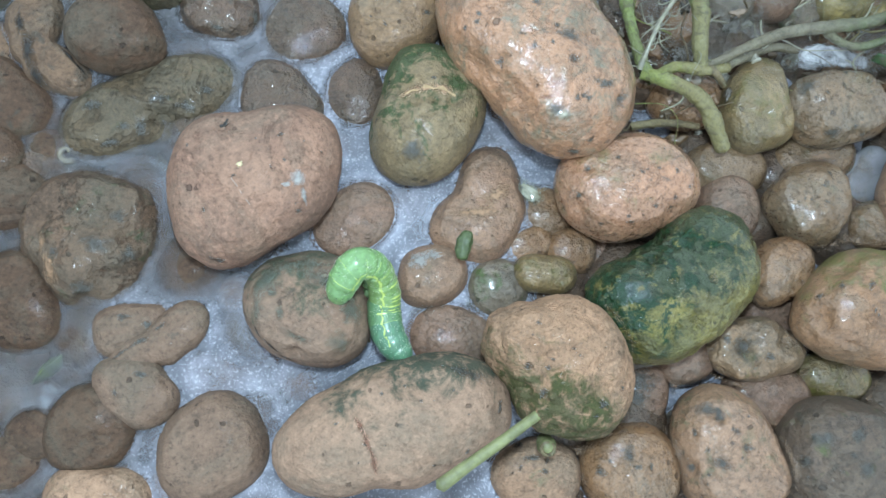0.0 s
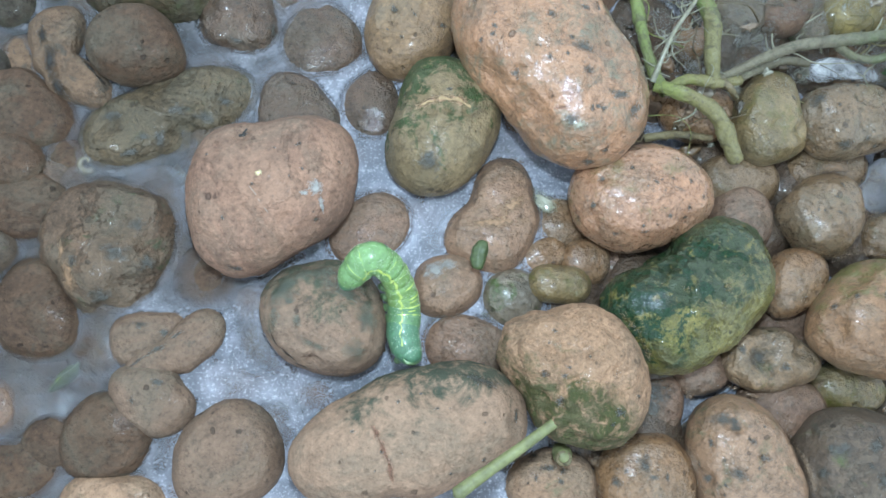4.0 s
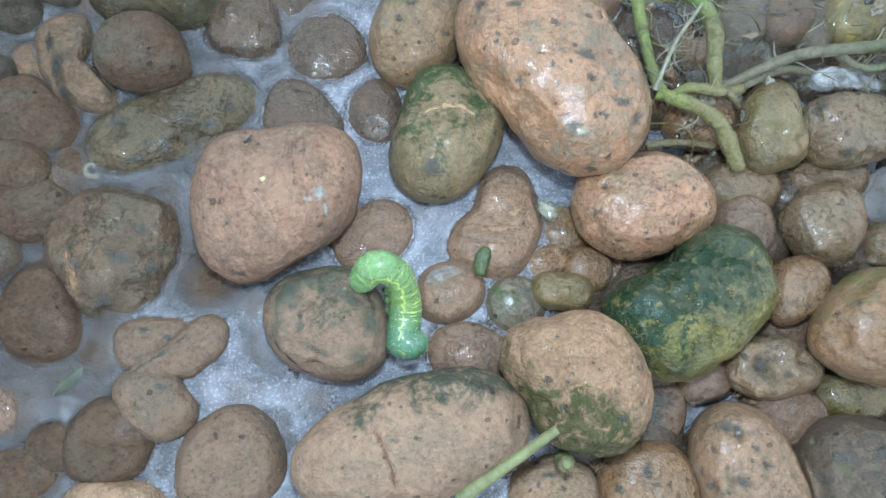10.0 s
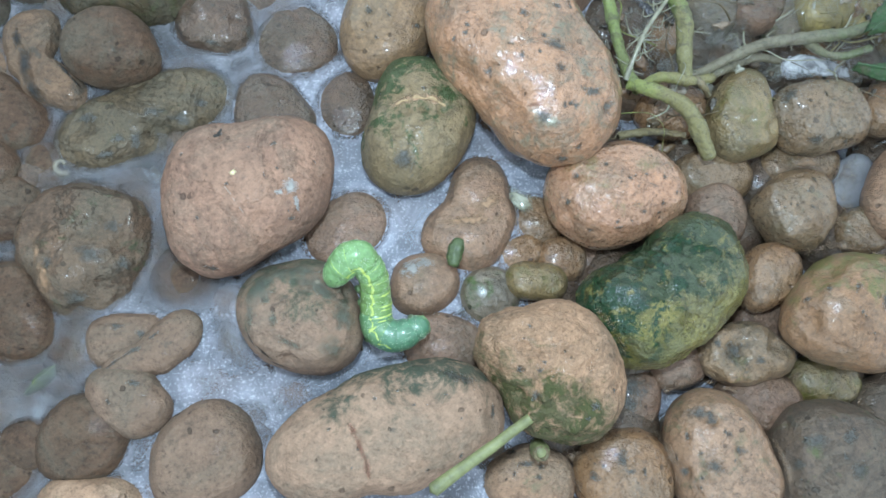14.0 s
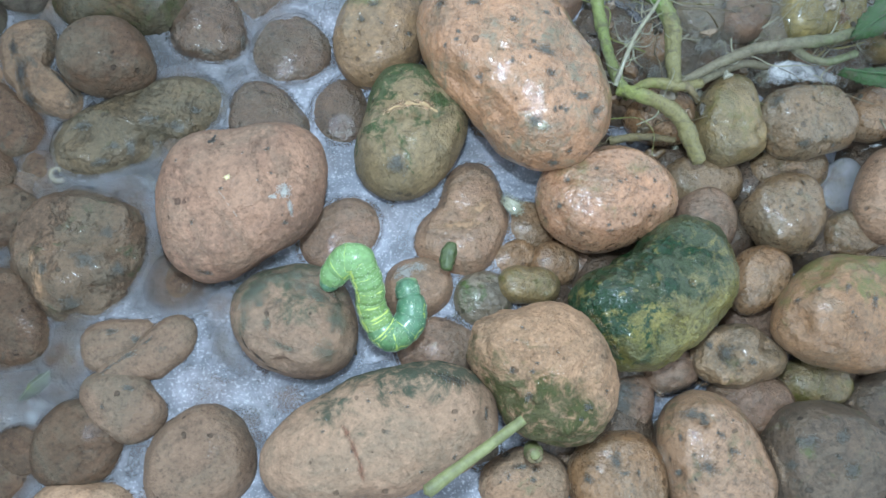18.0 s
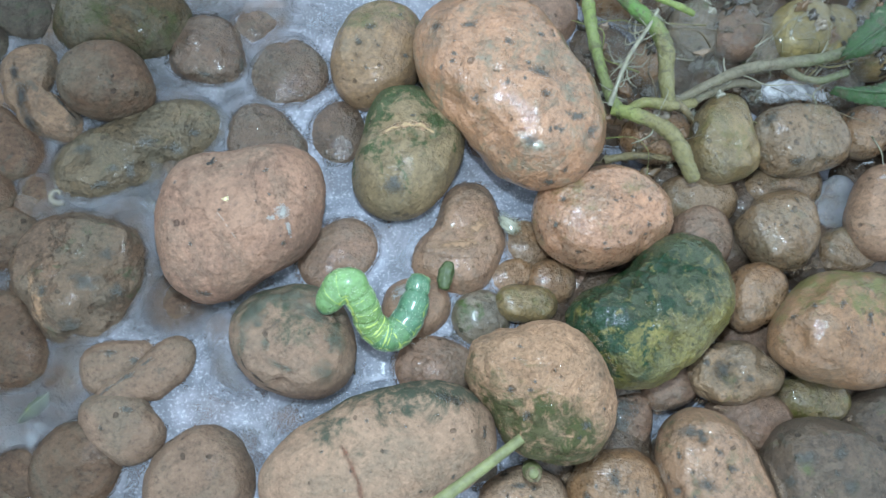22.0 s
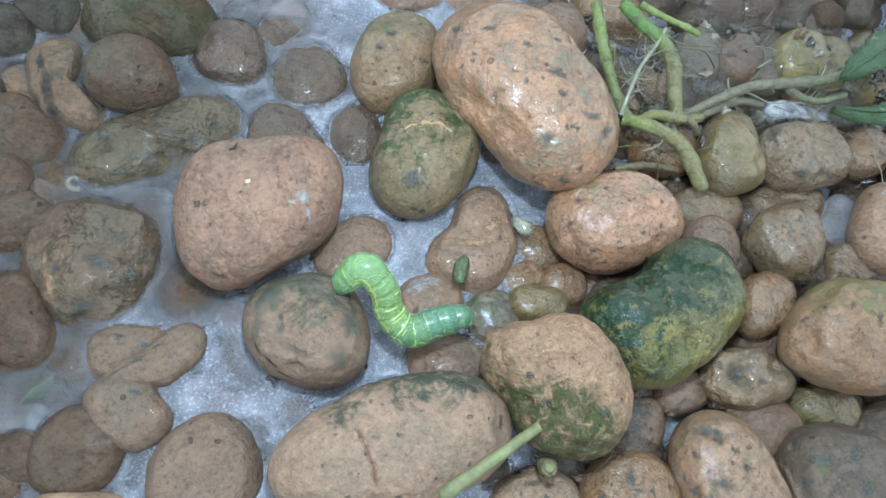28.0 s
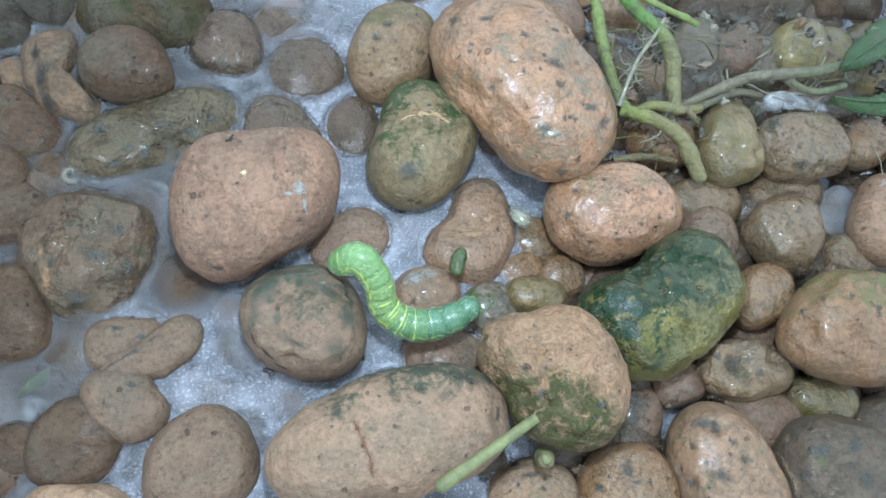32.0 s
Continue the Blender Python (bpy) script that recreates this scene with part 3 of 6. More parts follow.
pebble(GLOSSY, 0.01254, -0.00136, -0.00300, 0.00386, 0.00298, ((0.000, 0.000), (0.034, -0.000)), 4, "small wet brown clay pebble")
pebble(BROWN, 0.01845, -0.00081, -0.00500, 0.00401, 0.00286, ((0.000, 0.000), (0.114, 0.033)), 4, "plain brown clay pebble in the bed")
pebble(BROWN, -0.01963, 0.00167, -0.00400, 0.00666, 0.00469, ((0.000, 0.000), (0.021, 0.129)), 4, "brown clay pebble half under milky water")
pebble(UMBER, -0.00965, 0.00072, -0.00600, 0.00307, 0.00243, ((0.000, 0.000), (-0.013, 0.005)), 4, "brown clay pebble sunk in milky water")
pebble(GLOSSY, 0.00855, 0.00457, -0.00400, 0.00445, 0.00330, ((0.000, 0.000), (0.068, -0.037)), 4, "small wet reddish clay pebble")
pebble(GLOSSY, 0.00212, 0.01988, -0.00400, 0.00325, 0.00248, ((0.000, 0.000), (0.039, -0.026)), 4, "small wet reddish clay pebble")
pebble(BROWN, 0.00312, 0.01514, -0.00500, 0.00370, 0.00229, ((0.000, 0.000), (0.261, -0.069)), 4, "reddish clay pebble in a gap")
pebble(UMBER, -0.05389, 0.02586, 0.00200, 0.00631, 0.00501, ((-0.003, 0.002), (0.071, -0.032), (0.007, -0.034), (0.010, -0.021), (0.000, -0.011)), 4, "dark brown smooth clay pebble")
pebble(MURKY, -0.05304, 0.03721, -0.00100, 0.00852, 0.00613, ((0.000, 0.000), (0.222, 0.000), (-0.010, -0.013), (0.001, -0.007)), 4, "olive-brown clay pebble behind a darker one")
pebble(UMBERWET, -0.04047, 0.03290, -0.00250, 0.00648, 0.00523, ((-0.001, 0.000), (-0.012, -0.020), (0.003, -0.036), (-0.014, -0.012), (-0.003, 0.002)), 4, "wet dark brown clay pebble in milky water")
pebble(UMBERWET, -0.02812, 0.03037, -0.00380, 0.00700, 0.00464, ((0.000, 0.001), (0.001, 0.021), (0.024, -0.038), (0.002, -0.009), (0.002, 0.002)), 4, "dark brown clay pebble in milky water")
pebble(STONE_R, -0.01453, 0.03329, 0.00050, 0.00803, 0.00570, ((-0.000, -0.000), (-0.105, 0.079), (-0.001, -0.001), (-0.014, -0.021), (-0.004, -0.003)), 5, "brown clay pebble with olive top")
pebble(UMBERWET, -0.02025, 0.02062, -0.00360, 0.00553, 0.00383, ((-0.003, -0.001), (-0.111, 0.013), (-0.024, -0.002), (0.018, -0.007), (0.007, -0.000)), 4, "small dark clay pebble in milky water")
pebble(UMBERWET, -0.03120, 0.01902, -0.00300, 0.00654, 0.00457, ((-0.006, -0.002), (0.022, -0.087), (0.045, -0.049), (-0.008, -0.005), (0.007, -0.027)), 4, "dark brown clay pebble behind a larger one")
pebble(STONE_L, -0.04910, 0.01687, -0.00220, 0.00912, 0.00461, ((-0.001, -0.002), (0.229, 0.319), (-0.003, 0.006), (-0.014, 0.082), (0.003, -0.002)), 5, "long mossy olive clay pebble")
pebble(STONE_K, -0.05528, -0.00242, -0.00350, 0.00995, 0.00751, ((0.001, 0.001), (-0.023, -0.014), (0.009, 0.048), (0.002, -0.001), (-0.009, 0.005)), 5, "large grey-brown mossy clay pebble in milky water")
pebble(STONE_K, -0.04893, 0.00082, -0.00360, 0.00610, 0.00352, ((0.000, 0.000), (-0.246, -0.172)), 4, "hazy grey-brown clay pebble under milky water")
pebble(UMBER, -0.06355, -0.01197, -0.00220, 0.00670, 0.00495, ((-0.005, -0.006), (-0.084, -0.096), (0.013, -0.054), (0.011, -0.003), (-0.011, 0.008)), 4, "dark brown clay pebble in the bed")
pebble(UMBER, -0.04193, -0.00644, -0.00430, 0.00539, 0.00448, ((0.000, 0.000), (-0.019, -0.034)), 4, "clay pebble sunk in milky water")
pebble(DULL, -0.04904, -0.01482, -0.00100, 0.00438, 0.00279, ((-0.020, -0.011), (0.130, 0.140), (0.027, 0.087), (-0.020, 0.045), (-0.011, 0.047)), 4, "flat brown clay pebble in milky water")
pebble(DULL, -0.04426, -0.01635, 0.00020, 0.00462, 0.00200, ((0.057, -0.011), (0.139, 0.433), (-0.040, -0.084), (-0.094, 0.088), (0.041, -0.036)), 4, "long brown clay pebble in milky water")
pebble(DULL, -0.04707, -0.02313, 0.00020, 0.00513, 0.00301, ((0.002, -0.000), (0.071, -0.139), (-0.012, 0.011), (-0.002, -0.038), (0.022, -0.012)), 4, "flat brown clay pebble with a dark seam")
pebble(UMBER, -0.05231, -0.02798, -0.00150, 0.00630, 0.00453, ((0.000, 0.000), (0.012, 0.066), (0.000, -0.002), (-0.024, 0.012)), 4, "plain brown clay pebble in the bed")
pebble(DULL, -0.03667, -0.03026, 0.00000, 0.00731, 0.00526, ((0.000, 0.000), (-0.027, 0.048), (0.017, -0.021), (0.003, -0.026)), 5, "smooth dull brown clay pebble")
pebble(UMBER, -0.05945, -0.02905, -0.00200, 0.00392, 0.00321, ((0.000, 0.000), (0.043, -0.062)), 4, "small dark wet clay pebble")
pebble(TAN, -0.05068, -0.03707, -0.00100, 0.00587, 0.00383, ((-0.000, 0.000), (0.212, -0.044)), 4, "pale olive clay pebble in the bed")
pebble(BROWN, -0.03801, -0.02122, -0.00430, 0.00453, 0.00329, ((0.000, 0.000), (0.081, -0.059)), 4, "clay pebble sunk in milky water")
pebble(GREYWET, -0.03052, -0.02352, -0.00450, 0.00446, 0.00318, ((0.000, 0.000), (0.104, -0.059)), 4, "greenish clay pebble sunk in milky water")
pebble(UMBER, -0.06677, 0.00273, -0.00280, 0.00637, 0.00484, ((0.000, 0.000), (0.072, -0.060), (0.038, -0.001), (0.004, -0.009)), 4, "dark clay pebble in the bed")
pebble(UMBER, -0.06970, 0.01588, -0.00280, 0.00769, 0.00554, ((0.000, 0.000), (0.115, -0.042), (0.024, -0.038), (0.029, -0.008)), 4, "dull grey-brown clay pebble")
pebble(UMBER, -0.06243, 0.00990, -0.00200, 0.00300, 0.00241, ((0.000, 0.000), (0.044, -0.038)), 4, "small dark clay pebble beside a snail shell")
pebble(CRACKED, -0.06374, 0.02414, -0.00050, 0.00576, 0.00334, ((-0.107, -0.034), (-0.262, -0.363), (-0.042, -0.146), (-0.045, -0.017), (-0.045, 0.014), (-0.044, 0.047)), 4, "flaking orange clay pebble with dark cracks")
pebble(DARK, -0.06804, 0.03711, -0.00200, 0.00527, 0.00359, ((0.000, 0.000), (0.142, -0.085)), 4, "dark clay pebble in the bed")
pebble(CRACKED, -0.07019, 0.02301, -0.00200, 0.00393, 0.00238, ((0.000, 0.000), (-0.280, -0.102)), 4, "flaking brown clay pebble")
pebble(UMBER, -0.03684, 0.04543, -0.00400, 0.00498, 0.00372, ((0.000, 0.000), (0.071, 0.012)), 4, "plain brown clay pebble in the bed")
pebble(UMBER, -0.02657, 0.04479, -0.00600, 0.00516, 0.00405, ((0.000, 0.000), (-0.018, 0.009)), 4, "plain brown clay pebble in the bed")
pebble(UMBER, -0.03201, 0.04136, -0.00700, 0.00390, 0.00293, ((0.000, 0.000), (-0.064, -0.003)), 4, "clay pebble under milky water")
pebble(BROWN, 0.01253, 0.04335, -0.00200, 0.00600, 0.00449, ((0.000, 0.000), (-0.048, 0.048)), 4, "brown clay pebble behind a larger one")
pebble(BROWN, -0.01271, 0.04855, -0.00300, 0.00519, 0.00338, ((-0.000, 0.000), (0.211, 0.047)), 4, "plain brown clay pebble in the bed")
pebble(GREYWET, -0.00557, 0.03007, -0.00400, 0.00381, 0.00291, ((0.000, 0.000), (-0.042, 0.022)), 4, "dark clay pebble in the bed")
pebble(GLOSSY, 0.02937, 0.03550, -0.00200, 0.00379, 0.00283, ((0.000, 0.000), (-0.031, 0.063)), 4, "small reddish clay pebble among roots")
pebble(GLOSSY, 0.03041, 0.02303, -0.00200, 0.00536, 0.00380, ((0.000, 0.000), (0.123, 0.005)), 4, "wet brown clay pebble below roots")
pebble(BROWN, 0.04514, 0.04164, -0.00100, 0.00483, 0.00356, ((0.000, 0.000), (-0.008, 0.082)), 4, "orange clay pebble among roots")
pebble(YELLOW, 0.05619, 0.04229, 0.00000, 0.00570, 0.00414, ((0.000, 0.000), (-0.024, 0.095)), 4, "yellowish slimy pebble among roots")
pebble(YELLOW, 0.06207, 0.04241, -0.00050, 0.00496, 0.00351, ((0.000, 0.000), (-0.072, 0.105)), 4, "yellowish slimy pebble among roots")
pebble(GREYWET, 0.03818, 0.04182, -0.00200, 0.00548, 0.00375, ((0.000, 0.000), (-0.143, 0.079)), 4, "greyish slimy pebble among roots")
pebble(OLIVEWET, 0.07010, 0.04217, -0.00100, 0.00685, 0.00475, ((0.000, 0.000), (-0.090, 0.116)), 4, "wet olive pebble among roots")
pebble(GREYWET, 0.05053, 0.04041, -0.00200, 0.00439, 0.00312, ((0.000, 0.000), (-0.083, 0.091)), 4, "dark wet pebble among roots")
pebble(TAWNY, 0.03661, 0.01252, -0.00200, 0.00528, 0.00341, ((0.000, 0.000), (0.224, 0.013)), 4, "wet brown clay pebble in the bed")
pebble(TAWNY, 0.05081, 0.01494, -0.00150, 0.00497, 0.00286, ((0.000, 0.000), (0.330, 0.117)), 4, "wet brown clay pebble in the bed")
pebble(TAWNY, 0.06012, 0.00475, -0.00100, 0.00448, 0.00305, ((0.000, 0.000), (0.152, 0.070)), 4, "wet brown clay pebble in the bed")
pebble(BROWN, 0.02322, -0.02184, -0.00300, 0.00437, 0.00304, ((0.000, 0.000), (-0.126, 0.069)), 4, "half grey half reddish clay pebble")
pebble(BROWN, 0.02965, -0.01699, -0.00200, 0.00383, 0.00259, ((0.000, 0.000), (0.143, 0.098)), 4, "plain brown clay pebble in the bed")
pebble(OLIVEWET, 0.05204, -0.01849, -0.00200, 0.00474, 0.00306, ((0.000, 0.000), (0.224, -0.025)), 4, "dark wet clay pebble")
pebble(BROWN, 0.04195, -0.02179, -0.00300, 0.00588, 0.00404, ((0.000, 0.000), (0.155, -0.031)), 4, "plain brown clay pebble in the bed")
pebble(GREY, 0.06247, -0.02176, -0.00200, 0.00562, 0.00392, ((0.000, 0.000), (0.127, 0.061)), 4, "grey-brown clay pebble in the bed")
pebble(BROWN, 0.04424, -0.00939, -0.00400, 0.00435, 0.00280, ((0.000, 0.000), (0.225, 0.043)), 4, "brown clay pebble in a gap")
pebble(BROWN, -0.03522, -0.00975, -0.00360, 0.00329, 0.00256, ((0.000, 0.000), (0.012, -0.026)), 4, "brown clay pebble sunk in milky water")
pebble(UMBER, -0.05604, -0.01633, -0.00220, 0.00302, 0.00207, ((0.000, 0.000), (0.156, -0.036)), 4, "brown clay pebble sunk in milky water")
pebble(UMBER, -0.05663, -0.02064, -0.00360, 0.00287, 0.00211, ((0.000, 0.000), (0.067, -0.050)), 4, "brown clay pebble sunk in milky water")
pebble(BROWN, -0.04248, -0.02711, -0.00360, 0.00238, 0.00177, ((0.000, 0.000), (0.066, -0.040)), 4, "brown clay pebble sunk in milky water")
pebble(UMBER, -0.05142, 0.00769, -0.00360, 0.00325, 0.00211, ((0.000, 0.000), (0.203, 0.086)), 4, "brown clay pebble sunk in milky water")
pebble(UMBER, -0.04189, 0.00940, -0.00360, 0.00277, 0.00178, ((0.000, 0.000), (0.160, -0.160)), 4, "brown clay pebble sunk in milky water")
pebble(BROWN, -0.01192, 0.00476, -0.00520, 0.00361, 0.00287, ((0.000, 0.000), (0.006, 0.006)), 4, "brown clay pebble sunk in milky water")
pebble(BROWN, -0.03259, 0.04236, -0.00360, 0.00388, 0.00294, ((0.000, 0.000), (0.054, 0.011)), 4, "brown clay pebble sunk in milky water")
pebble(UMBER, -0.06208, -0.02325, -0.00360, 0.00311, 0.00229, ((0.000, 0.000), (0.061, -0.058)), 4, "brown clay pebble sunk in milky water")
pebble(BROWN, -0.02342, 0.01349, -0.00520, 0.00339, 0.00266, ((0.000, 0.000), (0.020, -0.000)), 4, "brown clay pebble sunk in milky water")
pebble(BROWN, -0.01411, -0.01338, -0.00520, 0.00329, 0.00239, ((0.000, 0.000), (-0.099, -0.009)), 4, "brown clay pebble sunk in milky water")
pebble(UMBER, -0.04524, -0.02396, -0.00360, 0.00259, 0.00180, ((0.000, 0.000), (0.142, -0.034)), 4, "brown clay pebble sunk in milky water")
pebble(BROWN, -0.02660, -0.02200, -0.00360, 0.00318, 0.00211, ((0.000, 0.000), (0.196, -0.015)), 4, "brown clay pebble sunk in milky water")
pebble(UMBER, -0.01952, 0.01362, -0.00520, 0.00269, 0.00209, ((0.000, 0.000), (-0.031, 0.000)), 4, "brown clay pebble sunk in milky water")
pebble(UMBER, -0.06196, -0.01880, -0.00360, 0.00254, 0.00178, ((0.000, 0.000), (0.129, -0.047)), 4, "brown clay pebble sunk in milky water")
pebble(UMBER, -0.07026, 0.00854, -0.00080, 0.00502, 0.00380, ((0.000, 0.000), (0.160, -0.000), (-0.038, -0.042), (-0.012, -0.012)), 4, "dark brown clay pebble in the wet bed")
pebble(DARK, -0.07351, 0.03287, -0.00100, 0.00470, 0.00341, ((0.000, 0.000), (0.005, -0.100)), 4, "dark brown clay pebble in the wet bed")
pebble(DARK, -0.06292, 0.03951, -0.00300, 0.00442, 0.00342, ((0.000, 0.000), (-0.016, -0.030)), 4, "dark brown clay pebble in the wet bed")
pebble(DARK, -0.07363, 0.02015, -0.00100, 0.00423, 0.00274, ((0.000, -0.000), (-0.199, -0.092)), 4, "dark brown clay pebble in the wet bed")
pebble(MURKY, -0.06456, 0.00696, -0.00400, 0.00320, 0.00230, ((0.000, 0.000), (0.109, 0.092), (-0.014, 0.034), (-0.028, -0.014)), 4, "dark brown clay pebble in the wet bed")
pebble(BROWN, -0.04598, 0.04567, -0.00300, 0.00460, 0.00326, ((0.000, 0.000), (0.123, 0.013)), 4, "dark brown clay pebble in the wet bed")
pebble(UMBER, -0.06272, 0.01464, -0.00500, 0.00236, 0.00166, ((0.000, 0.000), (-0.119, -0.062)), 4, "dark brown clay pebble in the wet bed")
pebble(UMBER, -0.06691, 0.02220, -0.00500, 0.00259, 0.00192, ((0.000, 0.000), (-0.058, -0.052)), 4, "dark brown clay pebble in the wet bed")
pebble(BROWN, -0.06818, -0.02470, -0.00200, 0.00409, 0.00304, ((0.000, 0.000), (0.035, -0.070)), 4, "dark brown clay pebble in the wet bed")
pebble(UMBER, -0.06337, -0.03250, -0.00280, 0.00562, 0.00405, ((0.000, 0.000), (0.235, 0.086), (-0.031, 0.024), (0.003, 0.027)), 4, "dark brown clay pebble in the wet bed")
pebble(BROWN, -0.04075, -0.03495, -0.00300, 0.00395, 0.00283, ((0.000, 0.000), (0.104, -0.041)), 4, "dark brown clay pebble in the wet bed")
pebble(BROWN, -0.00228, 0.04941, -0.00400, 0.00494, 0.00342, ((0.000, 0.000), (0.141, 0.047)), 4, "dark brown clay pebble in the wet bed")
pebble(UMBERWET, -0.03335, -0.01475, -0.00340, 0.00436, 0.00273, ((0.000, 0.000), (0.087, -0.000), (-0.037, 0.009), (0.001, -0.010)), 4, "brownish clay pebble half sunk beside a ringed one")
pebble(BROWN, -0.03452, -0.02154, -0.00520, 0.00444, 0.00319, ((0.000, 0.000), (0.278, -0.160), (-0.000, 0.016), (-0.013, -0.006)), 4, "reddish clay pebble sunk in milky water")
pebble(UMBER, -0.05787, -0.02124, -0.00460, 0.00332, 0.00239, ((0.000, 0.000), (0.099, 0.036), (0.022, 0.013), (0.027, -0.019)), 4, "brown clay pebble sunk in milky water")
pebble(GREYWET, -0.04610, 0.00886, -0.00500, 0.00327, 0.00235, ((0.000, 0.000), (0.081, 0.000), (-0.002, -0.032), (-0.025, 0.020)), 4, "brown clay pebble sunk in milky water")
pebble(UMBER, -0.05814, -0.03464, -0.00400, 0.00376, 0.00271, ((0.000, 0.000), (0.163, 0.000), (0.048, 0.037), (0.006, 0.017)), 4, "brown clay pebble sunk in milky water")
pebble(UMBER, -0.02302, 0.03542, -0.00500, 0.00382, 0.00275, ((0.000, 0.000), (0.024, 0.000), (-0.023, -0.022), (0.006, -0.016)), 4, "brown clay pebble sunk in milky water")


def skin(i, x, y):
    """The upper side of a pebble at x, y: the place, in the pebble's space, and the way out of it."""
    if i not in TREES:
        me = PEBBLES[i].data
        TREES[i] = BVHTree.FromPolygons([v.co for v in me.vertices], [tuple(p.vertices) for p in me.polygons])
    a, b, z, r, h = PLACED[i]
    place, normal, _, _ = TREES[i].ray_cast(Vector((x - a, y - b, 0.1)), Vector((0, 0, -1)))
    if place is None:
        place, normal, _, _ = TREES[i].find_nearest(Vector((x - a, y - b, 0)))
    return place, normal


def press(i, x, y, wide, deep):
    """Push a pebble's skin in (or out, where deep is negative) round a place, before it is marked."""
    place, normal = skin(i, x, y)
    for v in PEBBLES[i].data.vertices:
        far = (v.co - place).length / wide
        if far < 2.5:
            v.co -= normal * deep * math.exp(-far * far)
    TREES.pop(i, None)


def mark(i, material, x, y, a, b, turn, label):
    """A shallow stain or pit in a pebble's skin that fades out at its rim."""
    place, normal = skin(i, x, y)
    n, rng = 24, random.Random(int(abs(x) * 1e6) + i)
    off = Vector((rng.uniform(0, 50), rng.uniform(0, 50), 0))
    east = (Vector((1, 0, 0)) - normal * normal.x).normalized()
    north = normal.cross(east)
    verts, faces, fade = [], [], []
    rings = (1.25, 1.0, 0.75, 0.5, 0.25, 0.0)
    for ring in rings:
        for k in range(n if ring else 1):
            q = 2 * math.pi * k / n
            w = ring * (1 + 0.4 * noise.noise(off + Vector((math.cos(q) * 1.3, math.sin(q) * 1.3, 0))) + 0.25 * noise.noise(off + Vector((math.cos(q) * 3, math.sin(q) * 3, 5))))
            g = math.radians(turn)
            u, v = a * w * math.cos(q), b * w * math.sin(q)
            flat = place + east * (u * math.cos(g) - v * math.sin(g)) + north * (u * math.sin(g) + v * math.cos(g))
            near, out, _, _ = TREES[i].find_nearest(flat)
            verts.append(near + out * 0.00005)
            fade.append(1 - ring / 1.25)
    for r in range(len(rings) - 2):
        for k in range(n):
            faces.append((r * n + k, r * n + (k + 1) % n, (r + 1) * n + (k + 1) % n, (r + 1) * n + k))
    last = (len(rings) - 2) * n
    faces += [(last + k, last + (k + 1) % n, last + n) for k in range(n)]
    me = solid("patch", verts, faces, material)
    me.attributes.new("rim", "FLOAT", "POINT").data.foreach_set("value", fade)
    ob = part("pit" if "pit" in label else "patch", me, PEBBLES[i], label)


def streak(i, material, stops, label):
    """A low ridge or scar that follows a pebble's skin."""
    line = []
    for x, y, r in stops:
        place, normal = skin(i, x, y)
        line.append((*(place - normal * r * 0.55), r))
    part("streak", tube("streak", line, material, 12, 6, 0.25, i), PEBBLES[i], label)


mark(49, BLOTCH, -0.04908, -0.01825, 0.00158, 0.00029, 35, "dark seam")
mark(49, BLOTCH, -0.04663, -0.01663, 0.00130, 0.00036, 30, "dark seam")
mark(49, BLOTCH, -0.04416, -0.01451, 0.00102, 0.00029, 40, "dark seam")
mark(50, BLOTCH, -0.04609, -0.02083, 0.00085, 0.00050, 0, "dark fleck")
mark(50, BLOTCH, -0.04894, -0.02335, 0.00035, 0.00035, 0, "dark fleck")
mark(48, BLOTCH, -0.04937, -0.01336, 0.00117, 0.00058, 0, "dark fleck")
mark(48, BLOTCH, -0.04603, -0.01443, 0.00059, 0.00059, 0, "dark fleck")
press(5, 0.02171, -0.00084, 0.00132, 0.00219)
press(5, 0.02021, -0.00343, 0.00096, 0.00137)
press(5, 0.01918, -0.00561, 0.00079, 0.00075)
press(5, 0.01590, -0.00703, 0.00110, -0.00075)
press(5, 0.02418, -0.01336, 0.00055, -0.00059)
press(5, 0.02948, -0.00856, 0.00239, -0.00091)
press(5, 0.01511, -0.01153, 0.00094, 0.00059)
press(5, 0.02611, -0.01165, 0.00126, 0.00060)
press(5, 0.02231, -0.00724, 0.00110, 0.00059)
press(5, 0.01268, -0.00818, 0.00128, 0.00076)
press(1, 0.00113, 0.02385, 0.00046, 0.00059)
press(1, -0.00128, 0.02061, 0.00070, 0.00074)
press(1, 0.00810, 0.02073, 0.00078, 0.00059)
press(1, 0.00939, 0.01616, 0.00047, 0.00059)
press(1, 0.01470, 0.01640, 0.00096, 0.00076)
press(1, 0.00099, 0.01583, 0.00351, 0.00133)
press(1, 0.00746, 0.01895, 0.00310, -0.00074)
press(1, -0.00425, 0.02082, 0.00237, 0.00090)
press(1, 0.01081, 0.02381, 0.00198, 0.00090)
press(1, 0.00317, 0.03199, 0.00398, -0.00091)
press(1, -0.00603, 0.02489, 0.00235, -0.00059)
press(2, -0.01192, 0.01913, 0.00112, -0.00076)
press(2, -0.00873, 0.01921, 0.00112, -0.00076)
press(2, -0.01189, 0.01667, 0.00079, 0.00075)
press(2, -0.00912, 0.01708, 0.00080, 0.00076)
press(2, -0.00670, 0.01697, 0.00072, 0.00061)
press(2, -0.01436, 0.01515, 0.00197, 0.00060)
press(2, -0.00532, 0.01257, 0.00242, -0.00061)
press(6, 0.00591, -0.02199, 0.00071, -0.00081)
press(6, 0.01232, -0.02293, 0.00086, -0.00082)
press(6, 0.01194, -0.02293, 0.00043, 0.00068)
press(6, 0.00321, -0.01592, 0.00086, 0.00055)
